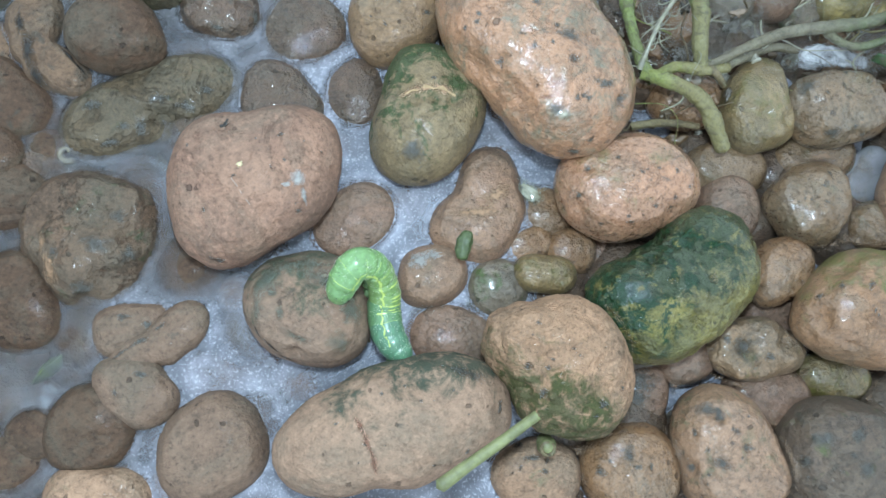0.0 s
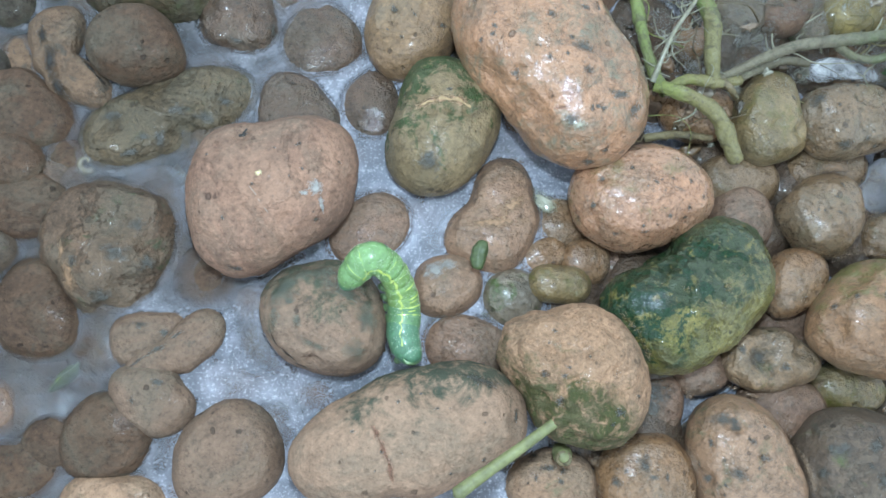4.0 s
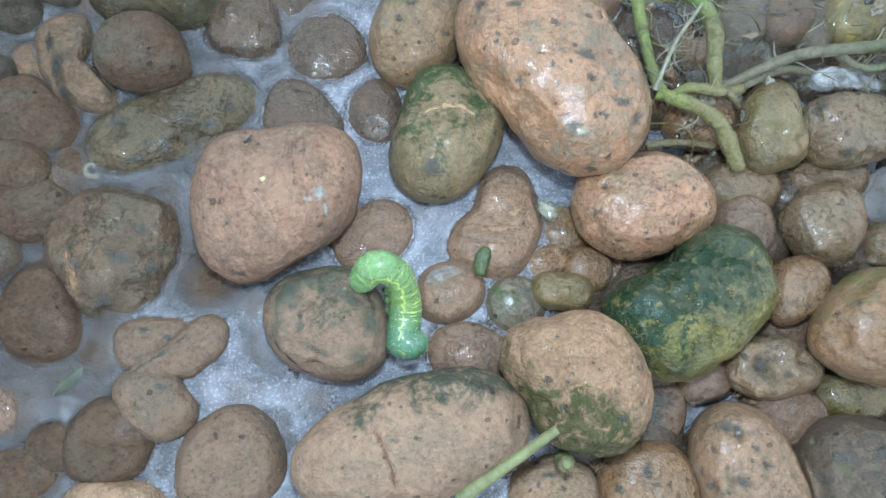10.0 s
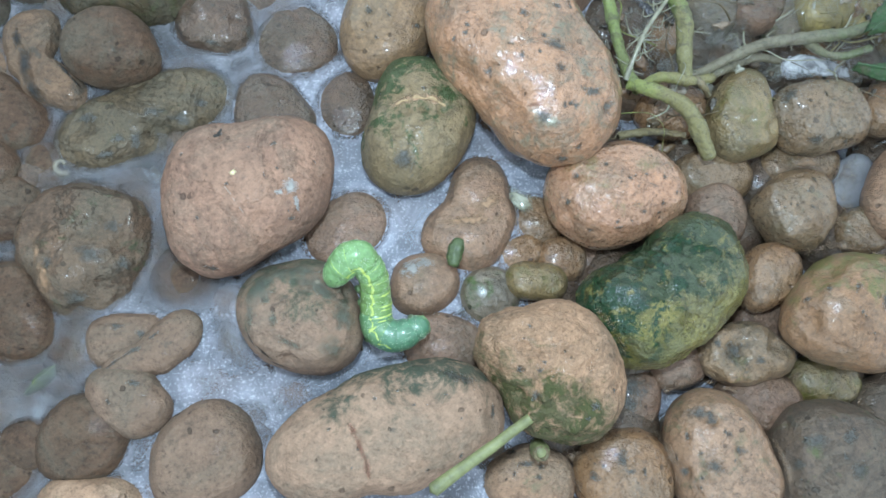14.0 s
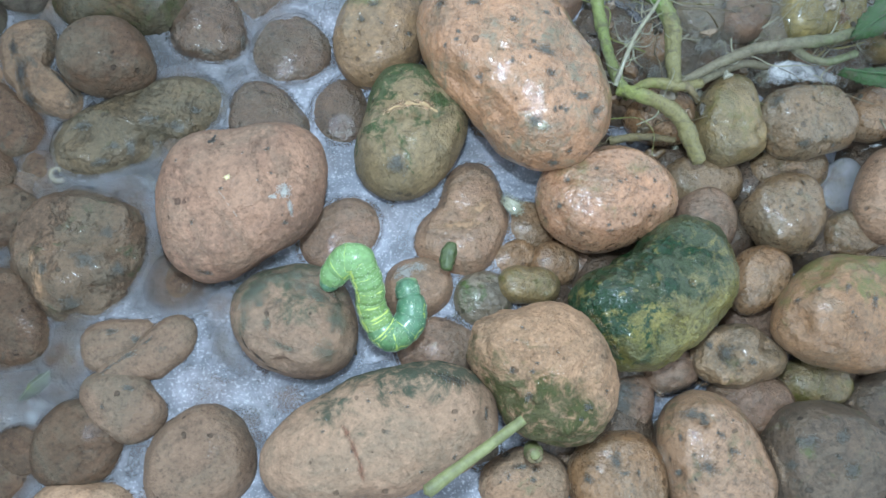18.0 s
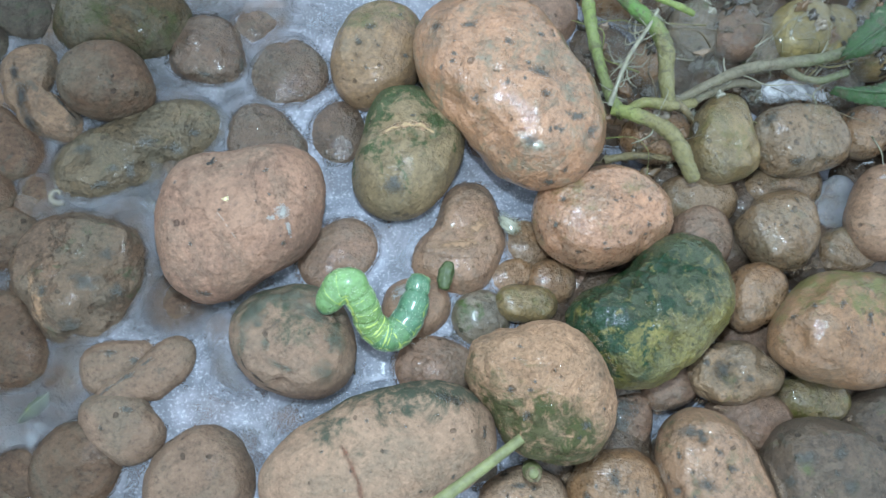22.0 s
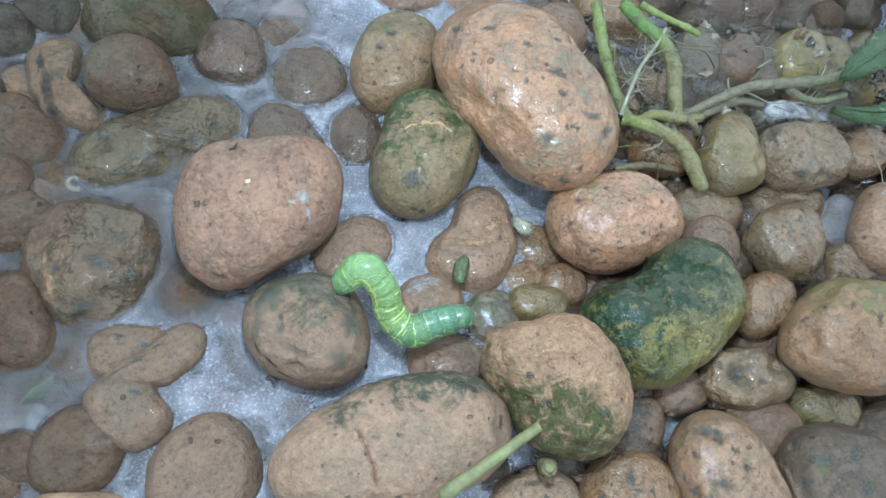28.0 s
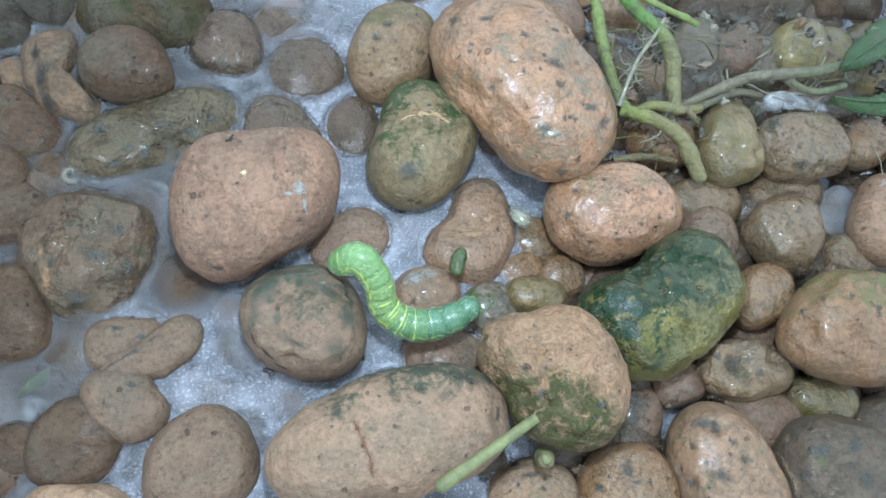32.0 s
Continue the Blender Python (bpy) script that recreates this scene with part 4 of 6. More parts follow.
press(6, 0.00843, -0.01629, 0.00036, 0.00055)
press(6, 0.00979, -0.01373, 0.00147, -0.00056)
press(6, 0.00189, -0.01796, 0.00101, -0.00068)
press(6, 0.00060, -0.01509, 0.00073, -0.00055)
press(6, 0.00480, -0.02414, 0.00101, -0.00068)
press(6, 0.00972, -0.02551, 0.00101, -0.00082)
press(6, 0.00656, -0.01941, 0.00071, 0.00054)
press(6, 0.01395, -0.01933, 0.00102, -0.00055)
press(6, 0.01164, -0.01799, 0.00058, 0.00055)
press(6, 0.00308, -0.02138, 0.00087, 0.00069)
press(6, -0.00096, -0.01494, 0.00074, -0.00056)
press(6, 0.01302, -0.02551, 0.00087, -0.00069)
press(15, 0.03600, -0.01482, 0.00151, 0.00143)
press(15, 0.03389, -0.01277, 0.00136, -0.00097)
press(15, 0.03963, -0.01285, 0.00136, -0.00097)
press(15, 0.04184, -0.01618, 0.00152, -0.00113)
press(15, 0.03800, -0.01778, 0.00118, 0.00080)
press(15, 0.03241, -0.01653, 0.00118, -0.00080)
press(15, 0.03542, -0.01852, 0.00118, -0.00096)
press(15, 0.04126, -0.01379, 0.00068, 0.00081)
press(0, -0.03645, 0.01054, 0.00101, 0.00096)
press(0, -0.03411, 0.00962, 0.00433, -0.00055)
press(0, -0.03840, -0.00240, 0.00350, 0.00067)
press(0, -0.02397, 0.00904, 0.00225, 0.00071)
press(0, -0.02755, -0.00126, 0.00420, -0.00110)
press(0, -0.03392, 0.00325, 0.00071, 0.00040)
press(0, -0.03275, 0.00042, 0.00064, 0.00040)
press(4, 0.01215, 0.00845, 0.00065, 0.00062)
press(4, 0.01813, 0.00496, 0.00325, -0.00062)
press(4, 0.02446, 0.00324, 0.00167, 0.00063)
press(4, 0.01089, 0.00324, 0.00148, 0.00062)
press(7, -0.01742, -0.02616, 0.00041, 0.00039)
press(7, -0.01648, -0.02814, 0.00041, 0.00039)
press(7, -0.02108, -0.02482, 0.00275, 0.00065)
press(7, -0.00432, -0.02345, 0.00427, -0.00068)
press(7, 0.00023, -0.02480, 0.00146, 0.00069)
press(7, -0.01141, -0.02069, 0.00213, 0.00054)
press(8, -0.02830, -0.00921, 0.00287, 0.00082)
press(8, -0.02166, -0.01208, 0.00252, -0.00068)
press(8, -0.02587, -0.01771, 0.00101, 0.00068)
press(8, -0.02952, -0.01493, 0.00100, 0.00068)
press(8, -0.01893, -0.00874, 0.00104, 0.00057)
press(44, -0.05342, -0.00030, 0.00219, 0.00139)
press(44, -0.04912, -0.00229, 0.00178, 0.00113)
press(44, -0.05639, -0.00725, 0.00215, -0.00136)
press(44, -0.05158, -0.00849, 0.00190, 0.00111)
press(44, -0.05824, -0.00275, 0.00173, -0.00109)
press(44, -0.04922, 0.00283, 0.00152, -0.00101)
press(44, -0.05464, -0.01140, 0.00117, 0.00083)
press(44, -0.05024, -0.00621, 0.00103, -0.00084)
press(43, -0.04641, 0.01386, 0.00188, 0.00149)
press(43, -0.05494, 0.01502, 0.00154, 0.00088)
press(43, -0.04205, 0.01918, 0.00192, -0.00091)
press(43, -0.05035, 0.01678, 0.00171, -0.00088)
press(43, -0.04448, 0.01378, 0.00128, 0.00091)
press(43, -0.05634, 0.01105, 0.00123, -0.00073)
press(10, 0.04728, -0.00394, 0.00169, 0.00080)
press(10, 0.04963, -0.00845, 0.00409, -0.00078)
press(10, 0.05419, -0.01442, 0.00246, 0.00093)
press(10, 0.04376, -0.01120, 0.00165, 0.00078)
press(40, -0.01744, 0.03278, 0.00075, 0.00079)
press(40, -0.01583, 0.03512, 0.00084, 0.00064)
press(40, -0.01203, 0.03399, 0.00253, -0.00064)
press(40, -0.01855, 0.02784, 0.00199, 0.00063)
press(11, 0.02934, -0.02358, 0.00112, 0.00076)
press(11, 0.03068, -0.02441, 0.00079, 0.00060)
press(11, 0.03370, -0.02828, 0.00079, 0.00060)
press(11, 0.02730, -0.03124, 0.00071, 0.00060)
press(11, 0.03288, -0.02478, 0.00239, -0.00060)
press(18, 0.03913, 0.01891, 0.00125, 0.00085)
press(18, 0.03673, 0.01945, 0.00107, 0.00068)
press(18, 0.04247, 0.01793, 0.00090, 0.00086)
press(18, 0.03651, 0.02132, 0.00180, -0.00068)
press(18, 0.04118, 0.01623, 0.00162, -0.00086)
press(19, 0.04511, 0.02145, 0.00128, 0.00087)
press(19, 0.04671, 0.02037, 0.00109, 0.00069)
press(19, 0.05174, 0.02367, 0.00110, 0.00070)
press(19, 0.05203, 0.01905, 0.00109, 0.00086)
press(19, 0.05239, 0.01617, 0.00110, 0.00070)
press(19, 0.04780, 0.01822, 0.00181, -0.00069)
press(17, 0.04324, 0.00906, 0.00162, -0.00119)
press(17, 0.04713, 0.00433, 0.00177, -0.00134)
press(17, 0.04474, 0.00250, 0.00144, -0.00102)
press(17, 0.04738, 0.00961, 0.00125, -0.00102)
press(3, -0.00156, 0.00457, 0.00216, 0.00063)
press(3, -0.00481, 0.00393, 0.00165, 0.00047)
mark(19, BLOTCH, 0.04574, 0.02327, 0.00165, 0.00128, 0, "dark grey patch")
mark(19, BLOTCH, 0.04899, 0.01634, 0.00127, 0.00091, 0, "dark grey patch")
mark(3, PALE, -0.00198, 0.00303, 0.00429, 0.00083, 4, "paler band")
mark(3, PALE, 0.00055, 0.00569, 0.00251, 0.00117, 30, "paler band")
mark(1, BLOTCH, 0.00113, 0.02385, 0.00046, 0.00046, 0, "dark grey pit")
mark(1, BLOTCH, -0.00128, 0.02061, 0.00078, 0.00070, -20, "dark grey pit")
mark(1, BLOTCH, 0.00810, 0.02073, 0.00109, 0.00094, 0, "dark grey pit")
mark(1, BLOTCH, 0.00939, 0.01616, 0.00055, 0.00047, 0, "dark grey pit")
mark(1, BLOTCH, 0.01470, 0.01640, 0.00088, 0.00144, 0, "dark grey pit")
mark(1, BLOTCH, -0.00668, 0.03127, 0.00111, 0.00095, -30, "dark grey pit")
mark(1, BLOTCH, -0.00217, 0.03075, 0.00126, 0.00063, 0, "dark grey pit")
mark(1, BLOTCH, 0.00714, 0.02375, 0.00157, 0.00078, -20, "dark grey pit")
mark(1, BLOTCH, 0.01251, 0.01798, 0.00142, 0.00063, 10, "dark grey pit")
mark(1, BLOTCH, 0.00608, 0.01418, 0.00085, 0.00070, 0, "dark grey pit")
mark(1, BLOTCH, 0.00949, 0.01007, 0.00127, 0.00064, -20, "dark grey pit")
mark(1, BLOTCH, 0.00592, 0.00962, 0.00095, 0.00040, -10, "dark grey pit")
mark(1, BLOTCH, 0.00297, 0.02802, 0.00071, 0.00055, 0, "dark grey pit")
mark(1, BLOTCH, -0.00459, 0.02525, 0.00047, 0.00047, 0, "dark grey pit")
mark(1, BLOTCH, 0.01122, 0.01119, 0.00063, 0.00048, 0, "dark grey pit")
mark(1, RUST, 0.00464, 0.01580, 0.00093, 0.00031, 10, "small reddish gouge")
mark(4, BLOTCH, 0.01215, 0.00845, 0.00090, 0.00065, 0, "dark fleck")
mark(4, BLOTCH, 0.01905, 0.00799, 0.00049, 0.00033, 0, "dark fleck")
mark(4, BLOTCH, 0.01425, 0.00120, 0.00049, 0.00041, 0, "dark fleck")
mark(4, BLOTCH, 0.01805, 0.00132, 0.00065, 0.00033, 0, "dark fleck")
mark(4, BLOTCH, 0.02162, 0.00880, 0.00041, 0.00033, 0, "dark fleck")
mark(4, BLOTCH, 0.01604, 0.00996, 0.00033, 0.00033, 0, "dark fleck")
mark(4, BLOTCH, 0.02413, 0.00497, 0.00041, 0.00041, 0, "dark fleck")
mark(4, BLOTCH, 0.01105, 0.00497, 0.00041, 0.00057, 0, "dark fleck")
mark(11, BLOTCH, 0.02934, -0.02358, 0.00144, 0.00112, -10, "dark grey blotch")
mark(11, BLOTCH, 0.03054, -0.02441, 0.00095, 0.00095, 0, "dark grey blotch")
mark(11, BLOTCH, 0.02741, -0.02662, 0.00056, 0.00056, 0, "dark grey blotch")
mark(11, BLOTCH, 0.02876, -0.02879, 0.00047, 0.00047, 0, "dark grey blotch")
mark(11, BLOTCH, 0.03370, -0.02828, 0.00094, 0.00071, 0, "dark grey blotch")
mark(11, BLOTCH, 0.02734, -0.03124, 0.00087, 0.00079, 0, "dark grey blotch")
mark(11, BLOTCH, 0.03032, -0.03043, 0.00125, 0.00078, -30, "dark grey blotch")
mark(11, BLOTCH, 0.03220, -0.02625, 0.00055, 0.00055, 0, "dark grey blotch")
mark(0, BLOTCH, -0.02639, 0.00025, 0.00052, 0.00044, 0, "dark fleck")
mark(0, BLOTCH, -0.03611, 0.01073, 0.00051, 0.00029, 40, "dark fleck")
mark(0, BLOTCH, -0.02903, 0.00981, 0.00029, 0.00029, 0, "dark fleck")
mark(0, BLOTCH, -0.03655, -0.00620, 0.00115, 0.00043, -10, "dark fleck")
mark(0, BLOTCH, -0.03805, -0.00035, 0.00028, 0.00028, 0, "dark fleck")
mark(0, BLOTCH, -0.02393, 0.00823, 0.00030, 0.00030, 0, "dark fleck")
mark(0, CHIP, -0.03370, 0.00529, 0.00050, 0.00035, 30, "pale yellow chip")
mark(0, WHITE_STAIN, -0.02659, 0.00421, 0.00094, 0.00124, 0, "whitish dried stain")
mark(0, WHITE_STAIN, -0.02572, 0.00205, 0.00037, 0.00117, 15, "whitish dried stain")
mark(0, WHITE_STAIN, -0.02796, 0.00330, 0.00058, 0.00036, 0, "whitish dried stain")
mark(2, BLOTCH, -0.01211, 0.00977, 0.00173, 0.00150, 0, "dark grey patch")
mark(2, BLOTCH, -0.01547, 0.01977, 0.00049, 0.00049, 0, "dark grey patch")
mark(2, BLOTCH, -0.00953, 0.01979, 0.00048, 0.00040, 0, "dark grey patch")
mark(2, PALE, -0.01268, 0.01777, 0.00127, 0.00056, 25, "pale cracked ridge")
mark(2, PALE, -0.01072, 0.01840, 0.00159, 0.00064, 5, "pale cracked ridge")
mark(2, PALE, -0.00833, 0.01835, 0.00160, 0.00064, -10, "pale cracked ridge")
mark(7, RUST, -0.01742, -0.02616, 0.00048, 0.00096, 25, "rust-brown scar")
mark(7, RUST, -0.01648, -0.02814, 0.00048, 0.00177, 20, "rust-brown scar")
mark(7, RUST, -0.01553, -0.03065, 0.00041, 0.00163, 12, "rust-brown scar")
mark(7, BLOTCH, -0.00453, -0.01955, 0.00247, 0.00095, -12, "grey-green patch")
mark(7, BLOTCH, 0.00025, -0.02375, 0.00044, 0.00102, 0, "grey-green patch")
mark(7, BLOTCH, -0.00812, -0.03088, 0.00035, 0.00028, 0, "grey-green patch")
mark(7, BLOTCH, -0.01003, -0.02313, 0.00028, 0.00021, 0, "grey-green patch")
mark(7, BLOTCH, -0.02030, -0.02616, 0.00027, 0.00020, 0, "grey-green patch")
mark(7, BLOTCH, -0.01212, -0.02140, 0.00021, 0.00021, 0, "grey-green patch")
mark(7, BLOTCH, -0.01491, -0.02244, 0.00028, 0.00021, 0, "grey-green patch")
mark(8, GREEN_GREY, -0.02180, -0.00909, 0.00160, 0.00087, -20, "grey-green patch")
mark(8, GREEN_GREY, -0.01952, -0.01230, 0.00102, 0.00160, 20, "grey-green patch")
mark(8, GREEN_GREY, -0.02932, -0.01031, 0.00071, 0.00064, 0, "grey-green patch")
mark(8, GREEN_GREY, -0.02583, -0.01569, 0.00185, 0.00057, -20, "grey-green patch")
mark(8, GREEN_GREY, -0.02807, -0.01288, 0.00057, 0.00114, 0, "grey-green patch")
mark(25, WHITE_STAIN, -0.01022, -0.00410, 0.00195, 0.00130, 20, "white froth film")
mark(25, WHITE_STAIN, -0.00838, -0.00348, 0.00130, 0.00081, 0, "white froth film")
mark(8, GREEN_GREY, -0.02993, -0.00796, 0.00174, 0.00116, 35, "green-grey film")
mark(8, GREEN_GREY, -0.02492, -0.00613, 0.00294, 0.00088, 5, "green-grey film")
mark(8, GREEN_GREY, -0.02007, -0.00771, 0.00148, 0.00134, -40, "green-grey film")
mark(8, GREEN_GREY, -0.03113, -0.01204, 0.00072, 0.00186, 0, "green-grey film")
mark(80, BLOTCH, 0.02194, -0.02000, 0.00268, 0.00285, 0, "dark grey half")
mark(80, BLOTCH, 0.02121, -0.02238, 0.00150, 0.00166, 0, "dark grey half")
mark(15, BLOTCH, 0.03600, -0.01482, 0.00218, 0.00168, 0, "dark hollow")
mark(15, BLOTCH, 0.03329, -0.01377, 0.00068, 0.00068, 0, "dark hollow")
mark(15, BLOTCH, 0.03918, -0.01622, 0.00084, 0.00059, 0, "dark hollow")
mark(6, BLOTCH, 0.00494, -0.02177, 0.00071, 0.00057, 0, "dark pit")
mark(6, BLOTCH, 0.00289, -0.01867, 0.00050, 0.00050, 0, "dark pit")
mark(6, BLOTCH, 0.00843, -0.01629, 0.00029, 0.00029, 0, "dark pit")
mark(6, BLOTCH, 0.01232, -0.02293, 0.00101, 0.00058, 0, "dark pit")
mark(6, BLOTCH, 0.00520, -0.01872, 0.00036, 0.00036, 0, "dark pit")
mark(13, BLOTCH, 0.01886, -0.02978, 0.00102, 0.00126, 0, "dark grey patch")
mark(13, BLOTCH, 0.01506, -0.03216, 0.00094, 0.00070, 0, "dark grey patch")
mark(14, BLOTCH, 0.00442, -0.02928, 0.00071, 0.00071, 0, "dark grey patch")
mark(14, BLOTCH, 0.00601, -0.03070, 0.00125, 0.00047, 0, "dark grey patch")
mark(40, BLOTCH, -0.01744, 0.03278, 0.00083, 0.00075, 0, "dark pit")
mark(40, BLOTCH, -0.01583, 0.03512, 0.00100, 0.00067, 0, "dark pit")
mark(40, BLOTCH, -0.01043, 0.03082, 0.00068, 0.00042, 0, "dark pit")
mark(12, BLOTCH, 0.04415, -0.02699, 0.00161, 0.00112, 0, "dark grey blotch")
mark(12, BLOTCH, 0.04850, -0.02626, 0.00113, 0.00097, 0, "dark grey blotch")
mark(12, BLOTCH, 0.04226, -0.02995, 0.00113, 0.00080, 0, "dark grey blotch")
mark(12, BLOTCH, 0.04923, -0.03059, 0.00127, 0.00127, 0, "dark grey blotch")
mark(44, BLOTCH, -0.05299, -0.00419, 0.00203, 0.00145, -10, "dark mossy blotch")
mark(44, BLOTCH, -0.05067, -0.00009, 0.00118, 0.00089, 0, "dark mossy blotch")
mark(44, BLOTCH, -0.05437, -0.01005, 0.00159, 0.00130, 0, "dark mossy blotch")
mark(44, BLOTCH, -0.04900, -0.00531, 0.00119, 0.00133, 0, "dark mossy blotch")
mark(44, BLOTCH, -0.05798, -0.00577, 0.00072, 0.00086, 0, "dark mossy blotch")
mark(43, BLOTCH, -0.05625, 0.01552, 0.00154, 0.00069, 20, "dark mossy blotch")
mark(43, BLOTCH, -0.04340, 0.01608, 0.00127, 0.00079, 0, "dark mossy blotch")
mark(43, BLOTCH, -0.04087, 0.01851, 0.00096, 0.00064, 0, "dark mossy blotch")
mark(43, BLOTCH, -0.05161, 0.01261, 0.00092, 0.00062, 0, "dark mossy blotch")
mark(10, BLOTCH, 0.04616, -0.00661, 0.00042, 0.00066, 0, "olive-dark mark")
mark(10, BLOTCH, 0.04399, -0.00798, 0.00067, 0.00042, 0, "olive-dark mark")
mark(10, BLOTCH, 0.05268, -0.00845, 0.00066, 0.00115, 0, "olive-dark mark")
mark(60, BLACK, -0.06645, 0.02628, 0.00069, 0.00184, 10, "dark open crack")
mark(60, BLACK, -0.06503, 0.02262, 0.00091, 0.00228, 5, "dark open crack")
mark(60, BLACK, -0.06381, 0.01904, 0.00091, 0.00213, 25, "dark open crack")
mark(60, BLACK, -0.06320, 0.01754, 0.00092, 0.00046, 0, "dark open crack")
mark(60, BLACK, -0.05981, 0.02234, 0.00031, 0.00185, 45, "dark open crack")
mark(60, BLACK, -0.05825, 0.02072, 0.00023, 0.00124, 60, "dark open crack")
streak(0, BLACK_SEAM, ((-0.03684, 0.01064, 0.00022), (-0.03630, 0.01094, 0.00029), (-0.03591, 0.01159, 0.00022)), "dark crumb in a notch")
streak(0, VEIN, ((-0.03478, 0.00358, 0.00006), (-0.03401, 0.00274, 0.00010), (-0.03336, 0.00174, 0.00007), (-0.03258, 0.00076, 0.00010), (-0.03180, -0.00022, 0.00005)), "thin pale vein")
mark(8, CHIP_TAN, -0.02278, -0.00773, 0.00050, 0.00026, 10, "pale flake")
mark(8, BLACK, -0.03099, -0.01516, 0.00022, 0.00115, 40, "dark crack along the rim")
mark(8, BLACK, -0.02924, -0.01681, 0.00029, 0.00144, 55, "dark crack along the rim")
mark(8, BLACK, -0.02709, -0.01832, 0.00022, 0.00160, 70, "dark crack along the rim")
mark(8, GREEN_GREY, -0.02294, -0.00799, 0.00320, 0.00160, -25, "green-grey algae ring")
mark(8, GREEN_GREY, -0.01881, -0.01186, 0.00147, 0.00294, 15, "green-grey algae ring")
mark(8, GREEN_GREY, -0.03057, -0.00911, 0.00216, 0.00187, 40, "green-grey algae ring")
mark(8, GREEN_GREY, -0.02787, -0.00635, 0.00366, 0.00117, 8, "green-grey algae ring")
mark(8, GREEN_GREY, -0.02047, -0.01629, 0.00188, 0.00145, -40, "green-grey algae ring")
mark(43, BLOTCH, -0.04724, 0.01693, 0.00125, 0.00094, 0, "dark mossy blotch")
mark(43, BLOTCH, -0.05322, 0.01036, 0.00139, 0.00062, 15, "dark mossy blotch")
mark(43, BLOTCH, -0.04936, 0.01278, 0.00078, 0.00109, 0, "dark mossy blotch")
mark(44, PALE, -0.05859, -0.00757, 0.00158, 0.00244, 20, "flaking tan crust")
mark(44, PALE, -0.05972, -0.00421, 0.00072, 0.00115, 0, "flaking tan crust")
streak(2, PALE_CRACK, ((-0.01331, 0.01739, 0.00012), (-0.01237, 0.01792, 0.00028), (-0.01159, 0.01797, 0.00016), (-0.01064, 0.01849, 0.00036), (-0.00953, 0.01836, 0.00020), (-0.00833, 0.01844, 0.00032), (-0.00736, 0.01800, 0.00016), (-0.00646, 0.01768, 0.00020)), "pale cracked ridge")
mark(38, BLOTCH, -0.03503, 0.03070, 0.00068, 0.00152, 0, "dark pit")
mark(38, BLOTCH, -0.04017, 0.02812, 0.00132, 0.00050, -20, "dark pit")
mark(38, BLOTCH, -0.04179, 0.03337, 0.00065, 0.00049, 0, "dark pit")
press(60, -0.06522, 0.02448, 0.00076, 0.00101)
press(60, -0.06458, 0.02113, 0.00068, 0.00101)
press(60, -0.06309, 0.01858, 0.00069, 0.00073)
press(60, -0.06154, 0.02488, 0.00078, 0.00075)
press(38, -0.03686, 0.03198, 0.00099, 0.00095)
press(38, -0.04221, 0.03338, 0.00115, -0.00078)
press(38, -0.04300, 0.02863, 0.00115, -0.00078)



def small_pits():
    """Small dark pits and flecks scattered over the pitted stones."""
    rng = random.Random(64)
    for i, count in ((1, 26), (4, 14), (11, 10), (13, 7), (14, 6), (10, 8), (12, 10), (6, 8), (0, 10), (7, 12), (19, 8), (17, 6), (40, 8)):
        a, b, z, r, h = PLACED[i]
        for _ in range(count):
            q, far = rng.uniform(0, 6.283), r * 0.85 * math.sqrt(rng.random())
            size = rng.choice((0.00014, 0.00018, 0.00022, 0.00028, 0.0004)) * (0.6 if i in (0, 7) else 1.0)
            mark(i, BLOTCH, a + far * math.cos(q), b + far * math.sin(q), size * rng.uniform(1, 1.9), size, rng.uniform(0, 180), "small dark pit")


small_pits()


